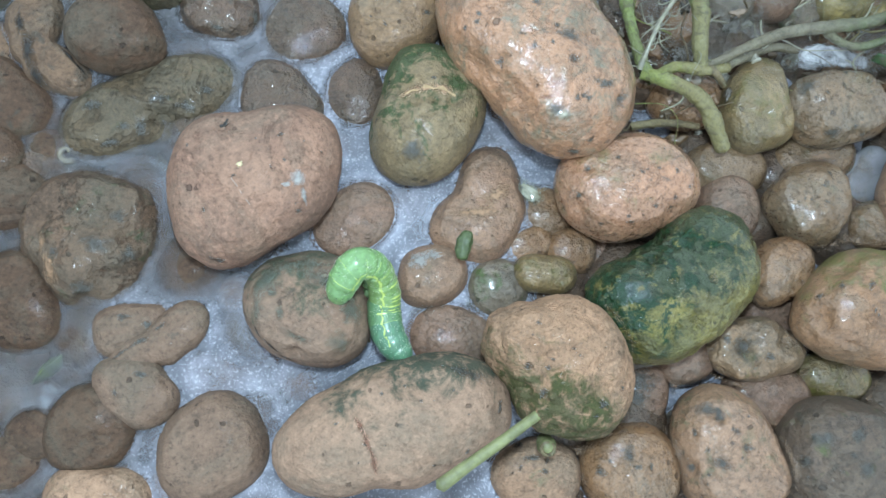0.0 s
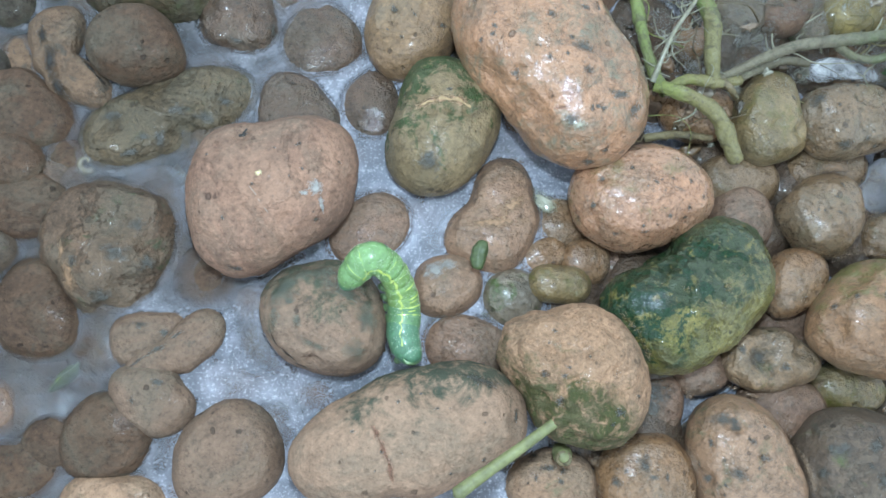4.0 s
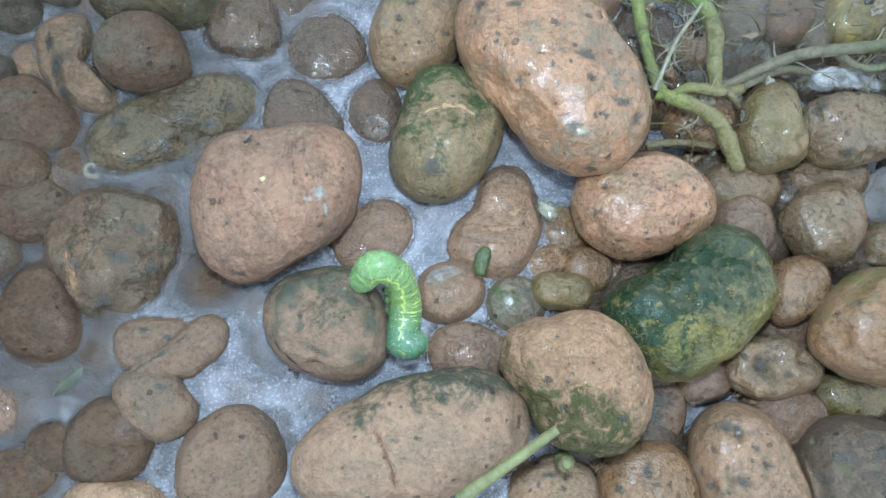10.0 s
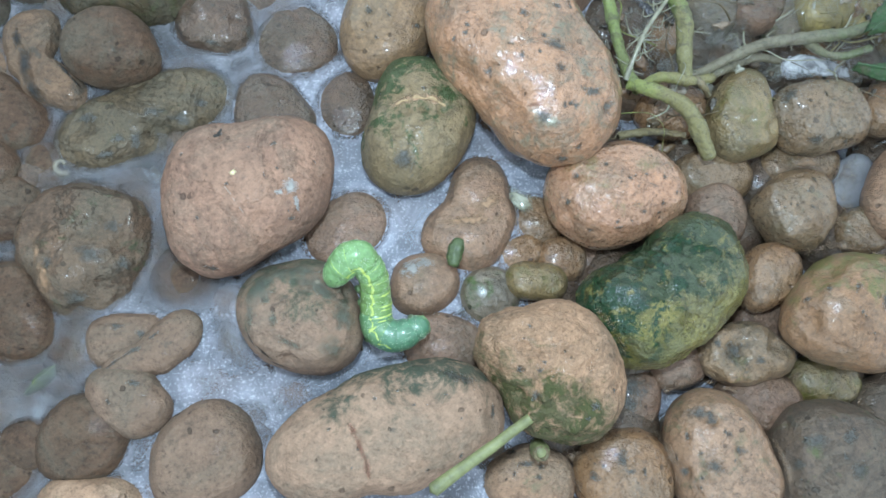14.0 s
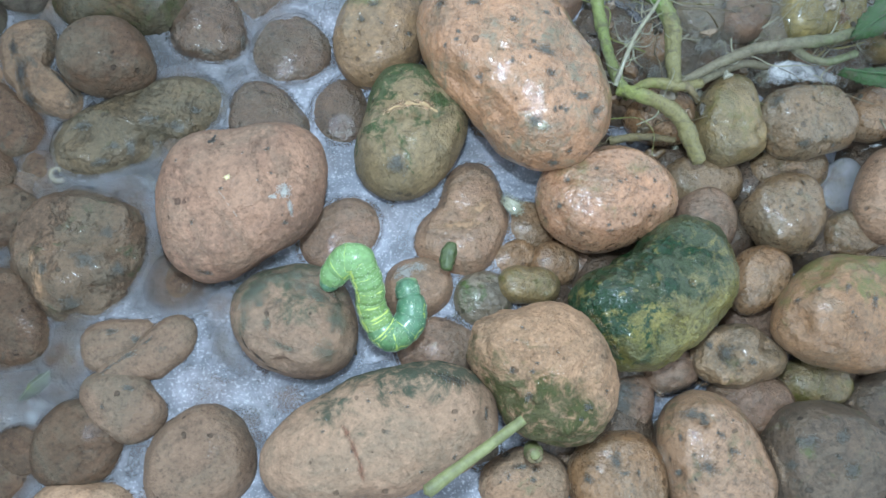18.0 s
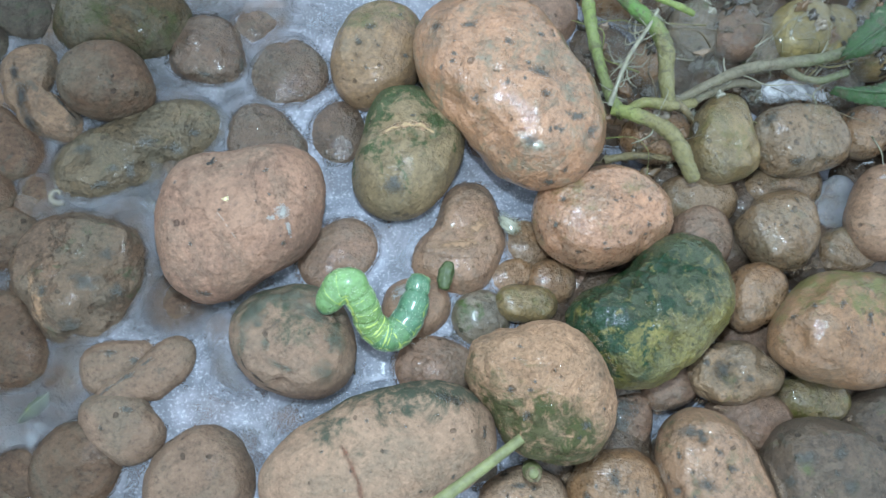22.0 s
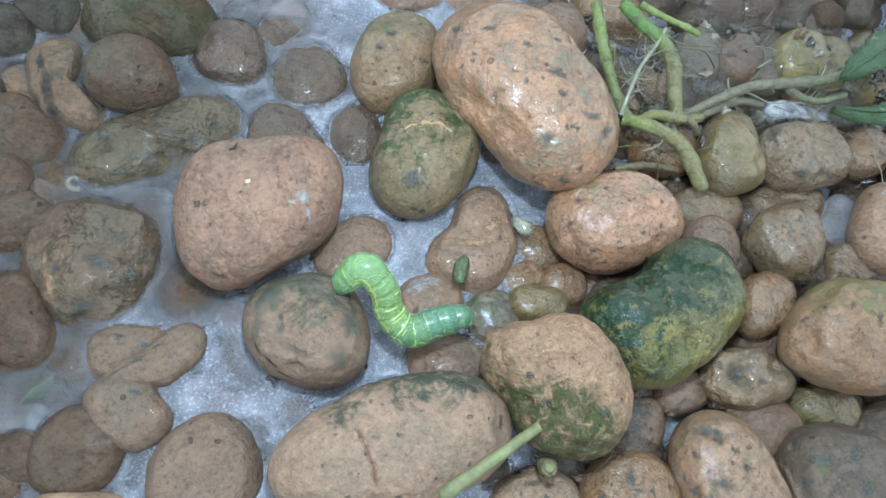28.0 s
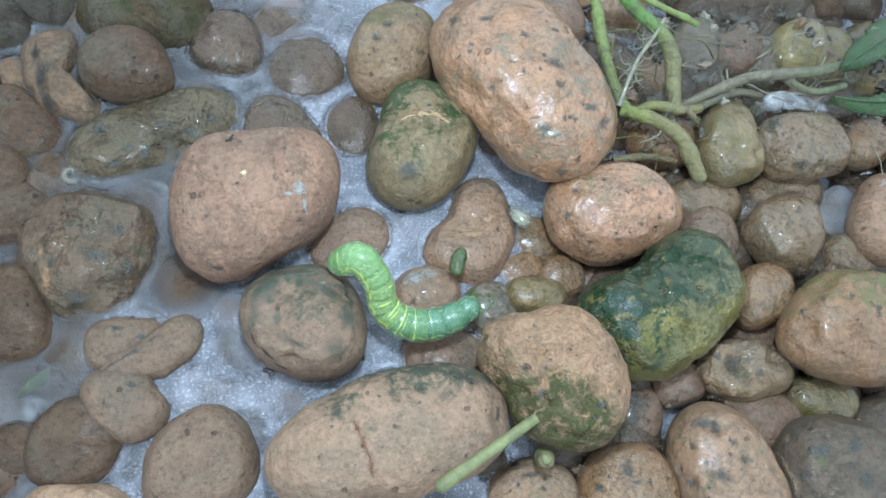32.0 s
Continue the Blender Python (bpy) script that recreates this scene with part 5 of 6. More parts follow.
def random_bed():
    """More pebbles of the same bed: a lower layer below the ones above, and the bed's spread round them."""
    rng = random.Random(11)
    kinds = (BROWN, UMBER, GLOSSY, UMBER, GREY, GREY, BROWN)
    shapes = []
    for i in range(14):
        lobes = tuple((rng.gauss(0, 0.09) / (k + 1) ** 0.3, rng.gauss(0, 0.09) / (k + 1) ** 0.3) for k in range(4))
        shapes.append(stone_mesh(0.008, 0.0066, ((0, 0),) + lobes, 4, kinds[i % 7], 500 + i))
    taken, spread = list(PLACED), {}
    for _ in range(5200):
        x, y = rng.uniform(-0.15, 0.14), rng.uniform(-0.13, 0.15)
        inside = -0.085 < x < 0.075 and -0.055 < y < 0.06
        size = rng.uniform(0.55, 1.25)
        r = 0.008 * size
        z = rng.uniform(-0.003, 0.002)
        if inside:
            z = -0.0052 if x < -0.02 else -0.0062 if x < 0.0 else -0.0035
            if x < -0.062 or (y > 0.034 and x < -0.035):
                z = -0.0025
            size *= 0.75
            r *= 0.75
        if any((x - a) ** 2 + (y - b) ** 2 < ((r + c) * 0.86) ** 2 for a, b, _, c, _ in taken):
            continue
        taken.append((x, y, z, r, r))
        shape = shapes[rng.randrange(14)]
        at = pose(x, y, z, rng.uniform(-25, 25), rng.uniform(-25, 25), rng.uniform(0, 360)) @ Matrix.Diagonal((size, size, size, 1))
        if not inside:
            spread.setdefault(shape.materials[0], []).append((shape, at))
            continue
        ob = new("clay_pebble", shape)
        ob.matrix_world = at
        BED.append(ob)
        tagged(ob, "brown expanded clay pebble of the surrounding bed", "pebble", "expanded clay pebbles")
    for material, stones in spread.items():
        verts, faces = [], []
        for shape, at in stones:
            base = len(verts)
            verts += [at @ v.co for v in shape.vertices]
            faces += [tuple(k + base for k in p.vertices) for p in shape.polygons]
        tagged(new("clay_gravel", solid("clay_gravel", verts, faces, material)), "brown clay pebbles spreading round the wet patch", "gravel", kind="stuff")
    dirs, ball = sphere_mesh(3)
    verts, faces = [], []
    for i in range(26):
        for j in range(26):
            x, y = -0.14 + i * 0.0108 + rng.uniform(-0.002, 0.002), -0.12 + j * 0.0104 + rng.uniform(-0.002, 0.002)
            r, z = rng.uniform(0.0058, 0.0078), rng.uniform(-0.0112, -0.0092) + (0.0022 if x > 0.006 else 0.0028 * min(1.0, max(0.0, (-0.022 - x) / 0.014)))
            base = len(verts)
            q = Vector((i, j, 0.5))
            verts += [Vector((x, y, z)) + d * r * (1 + 0.16 * noise.noise(d * 1.2 + q)) for d in dirs]
            faces += [tuple(v + base for v in f) for f in ball]
    BED.append(new("gravel_layer", solid("gravel_layer", verts, faces, UMBERWET)))
    tagged(BED[-1], "lower layer of brown clay pebbles in the gaps", "gravel", kind="stuff")


random_bed()


BEDTREE = []


def bed_tree():
    """All the stones of the bed as one tree of faces, made once."""
    if not BEDTREE:
        verts, faces = [], []
        for ob in PEBBLES + BED:
            base = len(verts)
            verts += [ob.matrix_world @ v.co for v in ob.data.vertices]
            faces += [tuple(q + base for q in p.vertices) for p in ob.data.polygons]
        BEDTREE.append(BVHTree.FromPolygons(verts, faces))
    return BEDTREE[0]


def water_sheet():
    """Milky water: the sheet knows how deep it stands over the stones below, and is cloudier where it is deeper."""
    n, k = 400, 320
    verts, faces, depth, shore, silt = [], [], [], [], []
    below = bed_tree()
    down = Vector((0, 0, -1))
    for j in range(k + 1):
        for i in range(n + 1):
            x, y = -0.10 + 0.19 * i / n, -0.07 + 0.152 * j / k
            drop = 0.004 * min(1.0, max(0.0, (x - 0.004 - 0.25 * max(0, y)) / 0.02))
            swell = 0.0009 * min(1.0, max(0.0, (-0.005 - x) / 0.035)) + 0.0004 * min(1.0, max(0.0, (-0.024 - x) / 0.015))
            p = Vector((x, y, -0.0026 + swell - drop + 0.00015 * noise.noise(Vector((x * 130, y * 130, 2)))))
            near = below.find_nearest(p)[3]
            near = 0.01 if near is None else near
            p.z += 0.0015 * math.exp(-(near / 0.0021) ** 2)
            hit = below.ray_cast(p, down)[3]
            verts.append(p)
            silt.append(min(1.0, max(0.0, (-0.025 - 0.012 * min(1.0, max(0.0, (-0.002 - y) / 0.008)) - x) / 0.018 + 0.9 * noise.noise(Vector((x * 70, y * 70, 4))))))
            shore.append(math.exp(-near / 0.0012))
            depth.append(0.008 if hit is None else min(0.008, hit))
    faces = [(j * (n + 1) + i, j * (n + 1) + i + 1, (j + 1) * (n + 1) + i + 1, (j + 1) * (n + 1) + i) for j in range(k) for i in range(n)]
    me = solid("water", verts, faces, WATER)
    me.attributes.new("depth", "FLOAT", "POINT").data.foreach_set("value", depth)
    me.attributes.new("silt", "FLOAT", "POINT").data.foreach_set("value", silt)
    me.attributes.new("shore", "FLOAT", "POINT").data.foreach_set("value", shore)
    tagged(new("water", me), "shallow milky grey water between the pebbles", "water", kind="structure")


water_sheet()


# ---- plants ----
def roots():
    plant = tagged(new("plant_root"), "tangle of green and pale slimy plant roots over the pebbles", "root")
    for i, (stops, skin, label) in enumerate((
            ([(0.0175, 0.0447, 0.0060, 0.00100), (0.0179, 0.0397, 0.0060, 0.00099), (0.0184, 0.0349, 0.0060, 0.00098), (0.0194, 0.0297, 0.0060, 0.00089), (0.0206, 0.0256, 0.0060, 0.00088), (0.0222, 0.0238, 0.0050, 0.00080)], ROOT_GREEN, "green root"),
            ([(0.0209, 0.0429, 0.0090, 0.00098), (0.0237, 0.0394, 0.0090, 0.00107), (0.0275, 0.0367, 0.0080, 0.00117), (0.0293, 0.0335, 0.0070, 0.00126), (0.0295, 0.0293, 0.0060, 0.00126), (0.0305, 0.0251, 0.0040, 0.00109)], ROOT_FRESH, "green root turning brown"),
            ([(0.0211, 0.0242, 0.0050, 0.00097), (0.0237, 0.0230, 0.0060, 0.00114), (0.0276, 0.0215, 0.0060, 0.00115), (0.0305, 0.0194, 0.0055, 0.00124), (0.0320, 0.0160, 0.0050, 0.00124), (0.0335, 0.0136, 0.0040, 0.00107)], ROOT_PALE, "thick pale olive root"),
            ([(0.0207, 0.0173, 0.0010, 0.00063), (0.0239, 0.0177, 0.0020, 0.00063), (0.0273, 0.0177, 0.0025, 0.00054), (0.0307, 0.0176, 0.0020, 0.00045)], ROOT_TAN, "thin pale root"),
            ([(0.0300, 0.0256, 0.0040, 0.00075), (0.0334, 0.0272, 0.0050, 0.00067), (0.0377, 0.0293, 0.0060, 0.00075), (0.0428, 0.0312, 0.0070, 0.00091), (0.0494, 0.0325, 0.0070, 0.00092), (0.0557, 0.0338, 0.0070, 0.00085), (0.0610, 0.0359, 0.0080, 0.00079), (0.0688, 0.0398, 0.0080, 0.00072)], ROOT_MURKY, "long slimy murky root"),
            ([(0.0203, 0.0242, 0.0060, 0.00050), (0.0212, 0.0274, 0.0080, 0.00034), (0.0228, 0.0311, 0.0090, 0.00028), (0.0257, 0.0355, 0.0090, 0.00027), (0.0277, 0.0390, 0.0090, 0.00027)], ROOT_WHITE, "white thin root"),
            ([(0.0344, 0.0239, 0.0030, 0.00045), (0.0327, 0.0243, 0.0050, 0.00050), (0.0314, 0.0257, 0.0050, 0.00055)], ROOT_TAN, "white root tip"),
            ([(0.0223, 0.0233, 0.0040, 0.00062), (0.0260, 0.0254, 0.0050, 0.00081), (0.0305, 0.0251, 0.0050, 0.00081), (0.0346, 0.0263, 0.0040, 0.00074)], ROOT_PALE, "pale olive root"),
            ([(0.0238, 0.0431, 0.0090, 0.00063), (0.0274, 0.0412, 0.0090, 0.00054), (0.0318, 0.0404, 0.0080, 0.00055), (0.0343, 0.0400, 0.0070, 0.00046)], ROOT_GREEN, "thin green root"),
            ([(0.0323, 0.0257, 0.0030, 0.00074), (0.0366, 0.0278, 0.0040, 0.00074), (0.0415, 0.0300, 0.0040, 0.00066), (0.0462, 0.0303, 0.0030, 0.00057)], ROOT_MURKY, "thin murky root"),
            ([(0.0487, 0.0333, 0.0060, 0.00075), (0.0507, 0.0310, 0.0060, 0.00066), (0.0544, 0.0302, 0.0060, 0.00057), (0.0594, 0.0319, 0.0060, 0.00058)], ROOT_MURKY, "murky root below the leaf"))):
        branch = part("root", tube("root", stops, skin, 14, 8, 0.14, i), plant, label)
        rng = random.Random(40 + i)
        if i in (1, 4, 5):
            for _ in range(34 if i == 5 else 14):
                a, b = rng.choice(list(zip(stops, stops[1:])))
                u = rng.random()
                s = Vector(a[:3]).lerp(Vector(b[:3]), u)
                way = Vector((rng.gauss(0, 1), rng.gauss(0, 1), rng.uniform(-0.2, 0.7))).normalized()
                far = rng.uniform(0.0015, 0.0045)
                bend = Vector((rng.gauss(0, 0.0006), rng.gauss(0, 0.0006), -0.0006))
                part("root_hair", tube("root_hair", [(*s, 0.00011), (*(s + way * far * 0.5 + bend), 0.00008), (*(s + way * far), 0.00004)], ROOT_WHITE, 5, 3, 0.1, 1), branch)

    rng = random.Random(77)
    for k in range(18):
        x, y = rng.uniform(0.020, 0.062), rng.uniform(0.018, 0.042)
        a, stops = rng.uniform(0, 6.3), []
        for j in range(6):
            stops.append((x, y, 0.0035 + rng.uniform(-0.001, 0.0035), rng.uniform(0.00007, 0.00018) * (1 - j / 9)))
            a += rng.uniform(-0.7, 0.7)
            x, y = x + math.cos(a) * 0.0035, y + math.sin(a) * 0.0025
        part("rootlet", tube("rootlet", stops, (ROOT_WHITE, ROOT_PALE, ROOT_BROWN)[k % 3], 6, 5, 0.2, k), plant, "thin wet rootlet")


roots()


def crumbs():
    """Bits of clay, bark and rotten root caught in the slime of the root mat."""
    m, t, b, node, link = graph("root_crumbs")
    pick = node("ShaderNodeNewGeometry").outputs["Random Per Island"]
    colour = mix(t, link, ramp(node, link, pick, 0.25, 0.45), (0.035, 0.028, 0.018), (0.12, 0.085, 0.045))
    colour = mix(t, link, ramp(node, link, pick, 0.65, 0.8), colour, (0.20, 0.11, 0.055))
    colour = mix(t, link, ramp(node, link, pick, 0.82, 0.9), colour, (0.28, 0.27, 0.21))
    link(colour, b.inputs["Base Color"])
    b.inputs["Roughness"].default_value = 0.4
    b.inputs["Coat Weight"].default_value = 1.0
    b.inputs["Coat Roughness"].default_value = 0.12
    rng = random.Random(91)
    dirs, ball = sphere_mesh(3)
    verts, faces = [], []
    for _ in range(420):
        x, y = rng.uniform(0.018, 0.075), rng.uniform(0.017, 0.048)
        if noise.noise(Vector((x * 150, y * 150, 3))) < rng.uniform(-0.25, 0.35) or y < 0.017 + 0.22 * max(0.0, x - 0.032):
            continue
        place = bed_tree().ray_cast(Vector((x, y, 0.05)), Vector((0, 0, -1)))[0]
        if place is None or place.z > 0.0045:
            continue
        size, base = rng.uniform(0.0003, 0.0012), len(verts)
        turn = Euler((rng.uniform(0, 6), rng.uniform(0, 6), rng.uniform(0, 6))).to_matrix() @ Matrix.Diagonal((1.5, 1.0, 0.8))
        off = Vector((rng.uniform(0, 90), 0, 0))
        verts += [Vector((x, y, max(place.z, -0.003) - 0.4 * size)) + turn @ d * size * (1 + 0.9 * noise.noise(d * 1.6 + off) + 0.5 * noise.noise(d * 4.0 + off)) for d in dirs]
        faces += [tuple(v + base for v in f) for f in ball]
    tagged(new("plant_debris", solid("plant_debris", verts, faces, m)), "wet crumbs of clay and rotten root in the slime", "debris", kind="stuff")


crumbs()
stem = tagged(new("green_twig"), "cut green plant twig lying across the pebbles", "twig")
part("stalk", tube("stalk", [(0.0050, -0.0241, 0.0115, 0.00065), (0.0026, -0.0258, 0.0118, 0.00068), (-0.0003, -0.0279, 0.0120, 0.00070), (-0.0038, -0.0303, 0.0123, 0.00076), (-0.0076, -0.0330, 0.0127, 0.00088)], STEM_SKIN, 14, 8, 0.03, 4), stem)
part("cut_end", tube("cut_end", [(0.0047, -0.0243, 0.0115, 0.00069), (0.0053, -0.0239, 0.0114, 0.00073), (0.0057, -0.0236, 0.0113, 0.00060)], CUT_END, 14, 5, 0.10, 8), stem, "pale wet cut end")


# ---- caterpillar ----
SKINS = [plain(name, colour, 0.32, 0.35, 1100, 0.30, 0.00015, 0.2) for name, colour in (
    ("pale_green_skin", (0.150, 0.275, 0.105)), ("fresh_green_skin", (0.145, 0.265, 0.095)), ("yellow_green_skin", (0.155, 0.260, 0.085)),
    ("green_skin", (0.105, 0.215, 0.095)), ("deep_green_skin", (0.080, 0.185, 0.105)))]
YELLOW_LINE = plain("yellow_line", (0.40, 0.50, 0.12), 0.35, 0.3, 1600, 0.3, 0.0001)
WHITE_DOT = plain("white_dot", (0.60, 0.70, 0.50), 0.35, 0.2, 900, 0.1, 0.0001)
DARK_DOT = plain("dark_dot", (0.02, 0.05, 0.03), 0.4, 0.2, 900, 0.1, 0.0001)
LEG = plain("leg_skin", (0.16, 0.26, 0.12), 0.35, 0.4, 900, 0.3, 0.0001, 0.2)

# the middle of its back line from head to tail, at the times when it bends
SPINE = [
    (0, (-0.0208, -0.0104, 0.0085), (-0.0202, -0.0086, 0.0105), (-0.0186, -0.0066, 0.0115), (-0.0163, -0.0067, 0.0095), (-0.0150, -0.0092, 0.0065), (-0.0149, -0.0119, 0.0050), (-0.0141, -0.0150, 0.0050), (-0.0123, -0.0174, 0.0055)),
    (1, (-0.0211, -0.0097, 0.0085), (-0.0205, -0.0080, 0.0105), (-0.0188, -0.0062, 0.0115), (-0.0167, -0.0065, 0.0095), (-0.0155, -0.0090, 0.0065), (-0.0154, -0.0117, 0.0050), (-0.0148, -0.0149, 0.0050), (-0.0128, -0.0173, 0.0055)),
    (2, (-0.0203, -0.0080, 0.0085), (-0.0197, -0.0067, 0.0105), (-0.0180, -0.0051, 0.0115), (-0.0159, -0.0060, 0.0095), (-0.0149, -0.0083, 0.0065), (-0.0147, -0.0109, 0.0050), (-0.0142, -0.0139, 0.0050), (-0.0123, -0.0166, 0.0055)),
    (3.3, (-0.0220, -0.0075, 0.0085), (-0.0207, -0.0060, 0.0105), (-0.0188, -0.0048, 0.0115), (-0.0163, -0.0058, 0.0095), (-0.0148, -0.0084, 0.0065), (-0.0143, -0.0110, 0.0050), (-0.0143, -0.0140, 0.0050), (-0.0129, -0.0164, 0.0055)),
    (6, (-0.0218, -0.0077, 0.0085), (-0.0206, -0.0058, 0.0105), (-0.0191, -0.0048, 0.0115), (-0.0166, -0.0060, 0.0095), (-0.0153, -0.0080, 0.0065), (-0.0149, -0.0107, 0.0050), (-0.0147, -0.0137, 0.0050), (-0.0136, -0.0168, 0.0055)),
    (7, (-0.0211, -0.0075, 0.0085), (-0.0202, -0.0058, 0.0105), (-0.0187, -0.0051, 0.0115), (-0.0164, -0.0061, 0.0095), (-0.0152, -0.0084, 0.0065), (-0.0148, -0.0110, 0.0050), (-0.0147, -0.0140, 0.0050), (-0.0134, -0.0166, 0.0055)),
    (8, (-0.0207, -0.0073, 0.0085), (-0.0198, -0.0059, 0.0105), (-0.0184, -0.0052, 0.0115), (-0.0162, -0.0062, 0.0095), (-0.0150, -0.0086, 0.0065), (-0.0147, -0.0117, 0.0050), (-0.0146, -0.0143, 0.0050), (-0.0126, -0.0145, 0.0055)),
    (9, (-0.0209, -0.0074, 0.0085), (-0.0199, -0.0059, 0.0105), (-0.0186, -0.0049, 0.0115), (-0.0162, -0.0059, 0.0095), (-0.0152, -0.0081, 0.0065), (-0.0150, -0.0108, 0.0050), (-0.0150, -0.0137, 0.0050), (-0.0129, -0.0138, 0.0055)),
    (10.5, (-0.0207, -0.0068, 0.0085), (-0.0198, -0.0057, 0.0105), (-0.0182, -0.0052, 0.0115), (-0.0159, -0.0059, 0.0095), (-0.0148, -0.0081, 0.0065), (-0.0146, -0.0108, 0.0050), (-0.0147, -0.0139, 0.0050), (-0.0127, -0.0140, 0.0055)),
    (13, (-0.0210, -0.0071, 0.0085), (-0.0198, -0.0056, 0.0105), (-0.0180, -0.0049, 0.0115), (-0.0160, -0.0065, 0.0095), (-0.0153, -0.0092, 0.0065), (-0.0152, -0.0126, 0.0050), (-0.0134, -0.0142, 0.0050), (-0.0101, -0.0134, 0.0055)),
    (14.5, (-0.0204, -0.0073, 0.0085), (-0.0194, -0.0060, 0.0105), (-0.0176, -0.0048, 0.0115), (-0.0155, -0.0066, 0.0095), (-0.0149, -0.0096, 0.0065), (-0.0144, -0.0127, 0.0050), (-0.0119, -0.0140, 0.0050), (-0.0087, -0.0121, 0.0055)),
    (16.5, (-0.0200, -0.0073, 0.0085), (-0.0188, -0.0059, 0.0105), (-0.0169, -0.0052, 0.0115), (-0.0149, -0.0072, 0.0095), (-0.0144, -0.0102, 0.0065), (-0.0133, -0.0133, 0.0050), (-0.0105, -0.0127, 0.0050), (-0.0094, -0.0092, 0.0055)),
    (18, (-0.0205, -0.0074, 0.0085), (-0.0190, -0.0055, 0.0105), (-0.0170, -0.0048, 0.0115), (-0.0153, -0.0075, 0.0095), (-0.0146, -0.0106, 0.0065), (-0.0122, -0.0135, 0.0050), (-0.0094, -0.0112, 0.0050), (-0.0102, -0.0066, 0.0055)),
    (19, (-0.0206, -0.0074, 0.0085), (-0.0194, -0.0059, 0.0105), (-0.0177, -0.0051, 0.0115), (-0.0160, -0.0066, 0.0095), (-0.0150, -0.0092, 0.0065), (-0.0130, -0.0114, 0.0050), (-0.0101, -0.0101, 0.0050), (-0.0086, -0.0052, 0.0055)),
    (21, (-0.0206, -0.0078, 0.0085), (-0.0194, -0.0063, 0.0105), (-0.0176, -0.0055, 0.0115), (-0.0156, -0.0075, 0.0095), (-0.0144, -0.0098, 0.0065), (-0.0119, -0.0111, 0.0050), (-0.0094, -0.0085, 0.0050), (-0.0082, -0.0036, 0.0055)),
    (23, (-0.0206, -0.0073, 0.0085), (-0.0194, -0.0060, 0.0105), (-0.0178, -0.0051, 0.0115), (-0.0159, -0.0073, 0.0095), (-0.0147, -0.0096, 0.0065), (-0.0120, -0.0108, 0.0050), (-0.0092, -0.0079, 0.0050), (-0.0073, -0.0030, 0.0055)),
    (24.5, (-0.0207, -0.0065, 0.0085), (-0.0193, -0.0055, 0.0105), (-0.0177, -0.0050, 0.0115), (-0.0156, -0.0070, 0.0095), (-0.0145, -0.0096, 0.0065), (-0.0116, -0.0110, 0.0050), (-0.0085, -0.0087, 0.0050), (-0.0051, -0.0042, 0.0055)),
    (25, (-0.0208, -0.0066, 0.0085), (-0.0191, -0.0055, 0.0105), (-0.0172, -0.0053, 0.0115), (-0.0152, -0.0070, 0.0095), (-0.0142, -0.0098, 0.0065), (-0.0116, -0.0119, 0.0050), (-0.0080, -0.0096, 0.0050), (-0.0082, -0.0044, 0.0055)),
    (26, (-0.0209, -0.0068, 0.0085), (-0.0196, -0.0060, 0.0105), (-0.0177, -0.0056, 0.0115), (-0.0157, -0.0072, 0.0095), (-0.0145, -0.0099, 0.0065), (-0.0116, -0.0118, 0.0050), (-0.0093, -0.0090, 0.0050), (-0.0103, -0.0042, 0.0055)),
    (26.4, (-0.0207, -0.0072, 0.0085), (-0.0191, -0.0057, 0.0105), (-0.0169, -0.0054, 0.0115), (-0.0146, -0.0077, 0.0095), (-0.0137, -0.0105, 0.0065), (-0.0109, -0.0130, 0.0050), (-0.0080, -0.0112, 0.0050), (-0.0069, -0.0072, 0.0055)),
    (28.5, (-0.0208, -0.0067, 0.0085), (-0.0195, -0.0058, 0.0105), (-0.0178, -0.0055, 0.0115), (-0.0155, -0.0071, 0.0095), (-0.0143, -0.0094, 0.0065), (-0.0115, -0.0114, 0.0050), (-0.0075, -0.0100, 0.0050), (-0.0037, -0.0093, 0.0055)),
    (30, (-0.0206, -0.0060, 0.0085), (-0.0192, -0.0051, 0.0105), (-0.0172, -0.0048, 0.0115), (-0.0154, -0.0070, 0.0095), (-0.0141, -0.0097, 0.0065), (-0.0109, -0.0117, 0.0050), (-0.0065, -0.0101, 0.0050), (-0.0021, -0.0085, 0.0055)),
    (32, (-0.0210, -0.0051, 0.0085), (-0.0197, -0.0051, 0.0105), (-0.0179, -0.0054, 0.0115), (-0.0157, -0.0074, 0.0095), (-0.0144, -0.0101, 0.0065), (-0.0109, -0.0118, 0.0050), (-0.0064, -0.0112, 0.0050), (-0.0023, -0.0088, 0.0055)),
]
RADII = (0.0014, 0.0019, 0.0021, 0.00215, 0.0021, 0.00205, 0.0020, 0.00205, 0.00215, 0.00225, 0.0023, 0.00225, 0.0021, 0.0017)


def along(points, u):
    """A smooth place on the line at u from 0 to 1."""
    pts = [Vector(p) for p in points]
    s = min(u, 0.99999) * (len(pts) - 1)
    i = int(s)
    w = s - i
    p0, p1, p2, p3 = pts[max(i - 1, 0)], pts[i], pts[i + 1], pts[min(i + 2, len(pts) - 1)]
    return 0.5 * ((2 * p1) + (p2 - p0) * w + (2 * p0 - 5 * p1 + 4 * p2 - p3) * w * w + (3 * p1 - p0 - 3 * p2 + p3) * w ** 3)


def girth(u, blunt=0.27):
    """How wide a segment is at u from its tail end (-1) to its head end (1)."""
    return max(0.0, 1 - u * u) ** blunt * (1 - 0.012 * math.cos(u * 11))


def bluntness(i):
    return 0.46 if 0 < i < 4 else 0.27 if 0 < i < 13 else 0.45


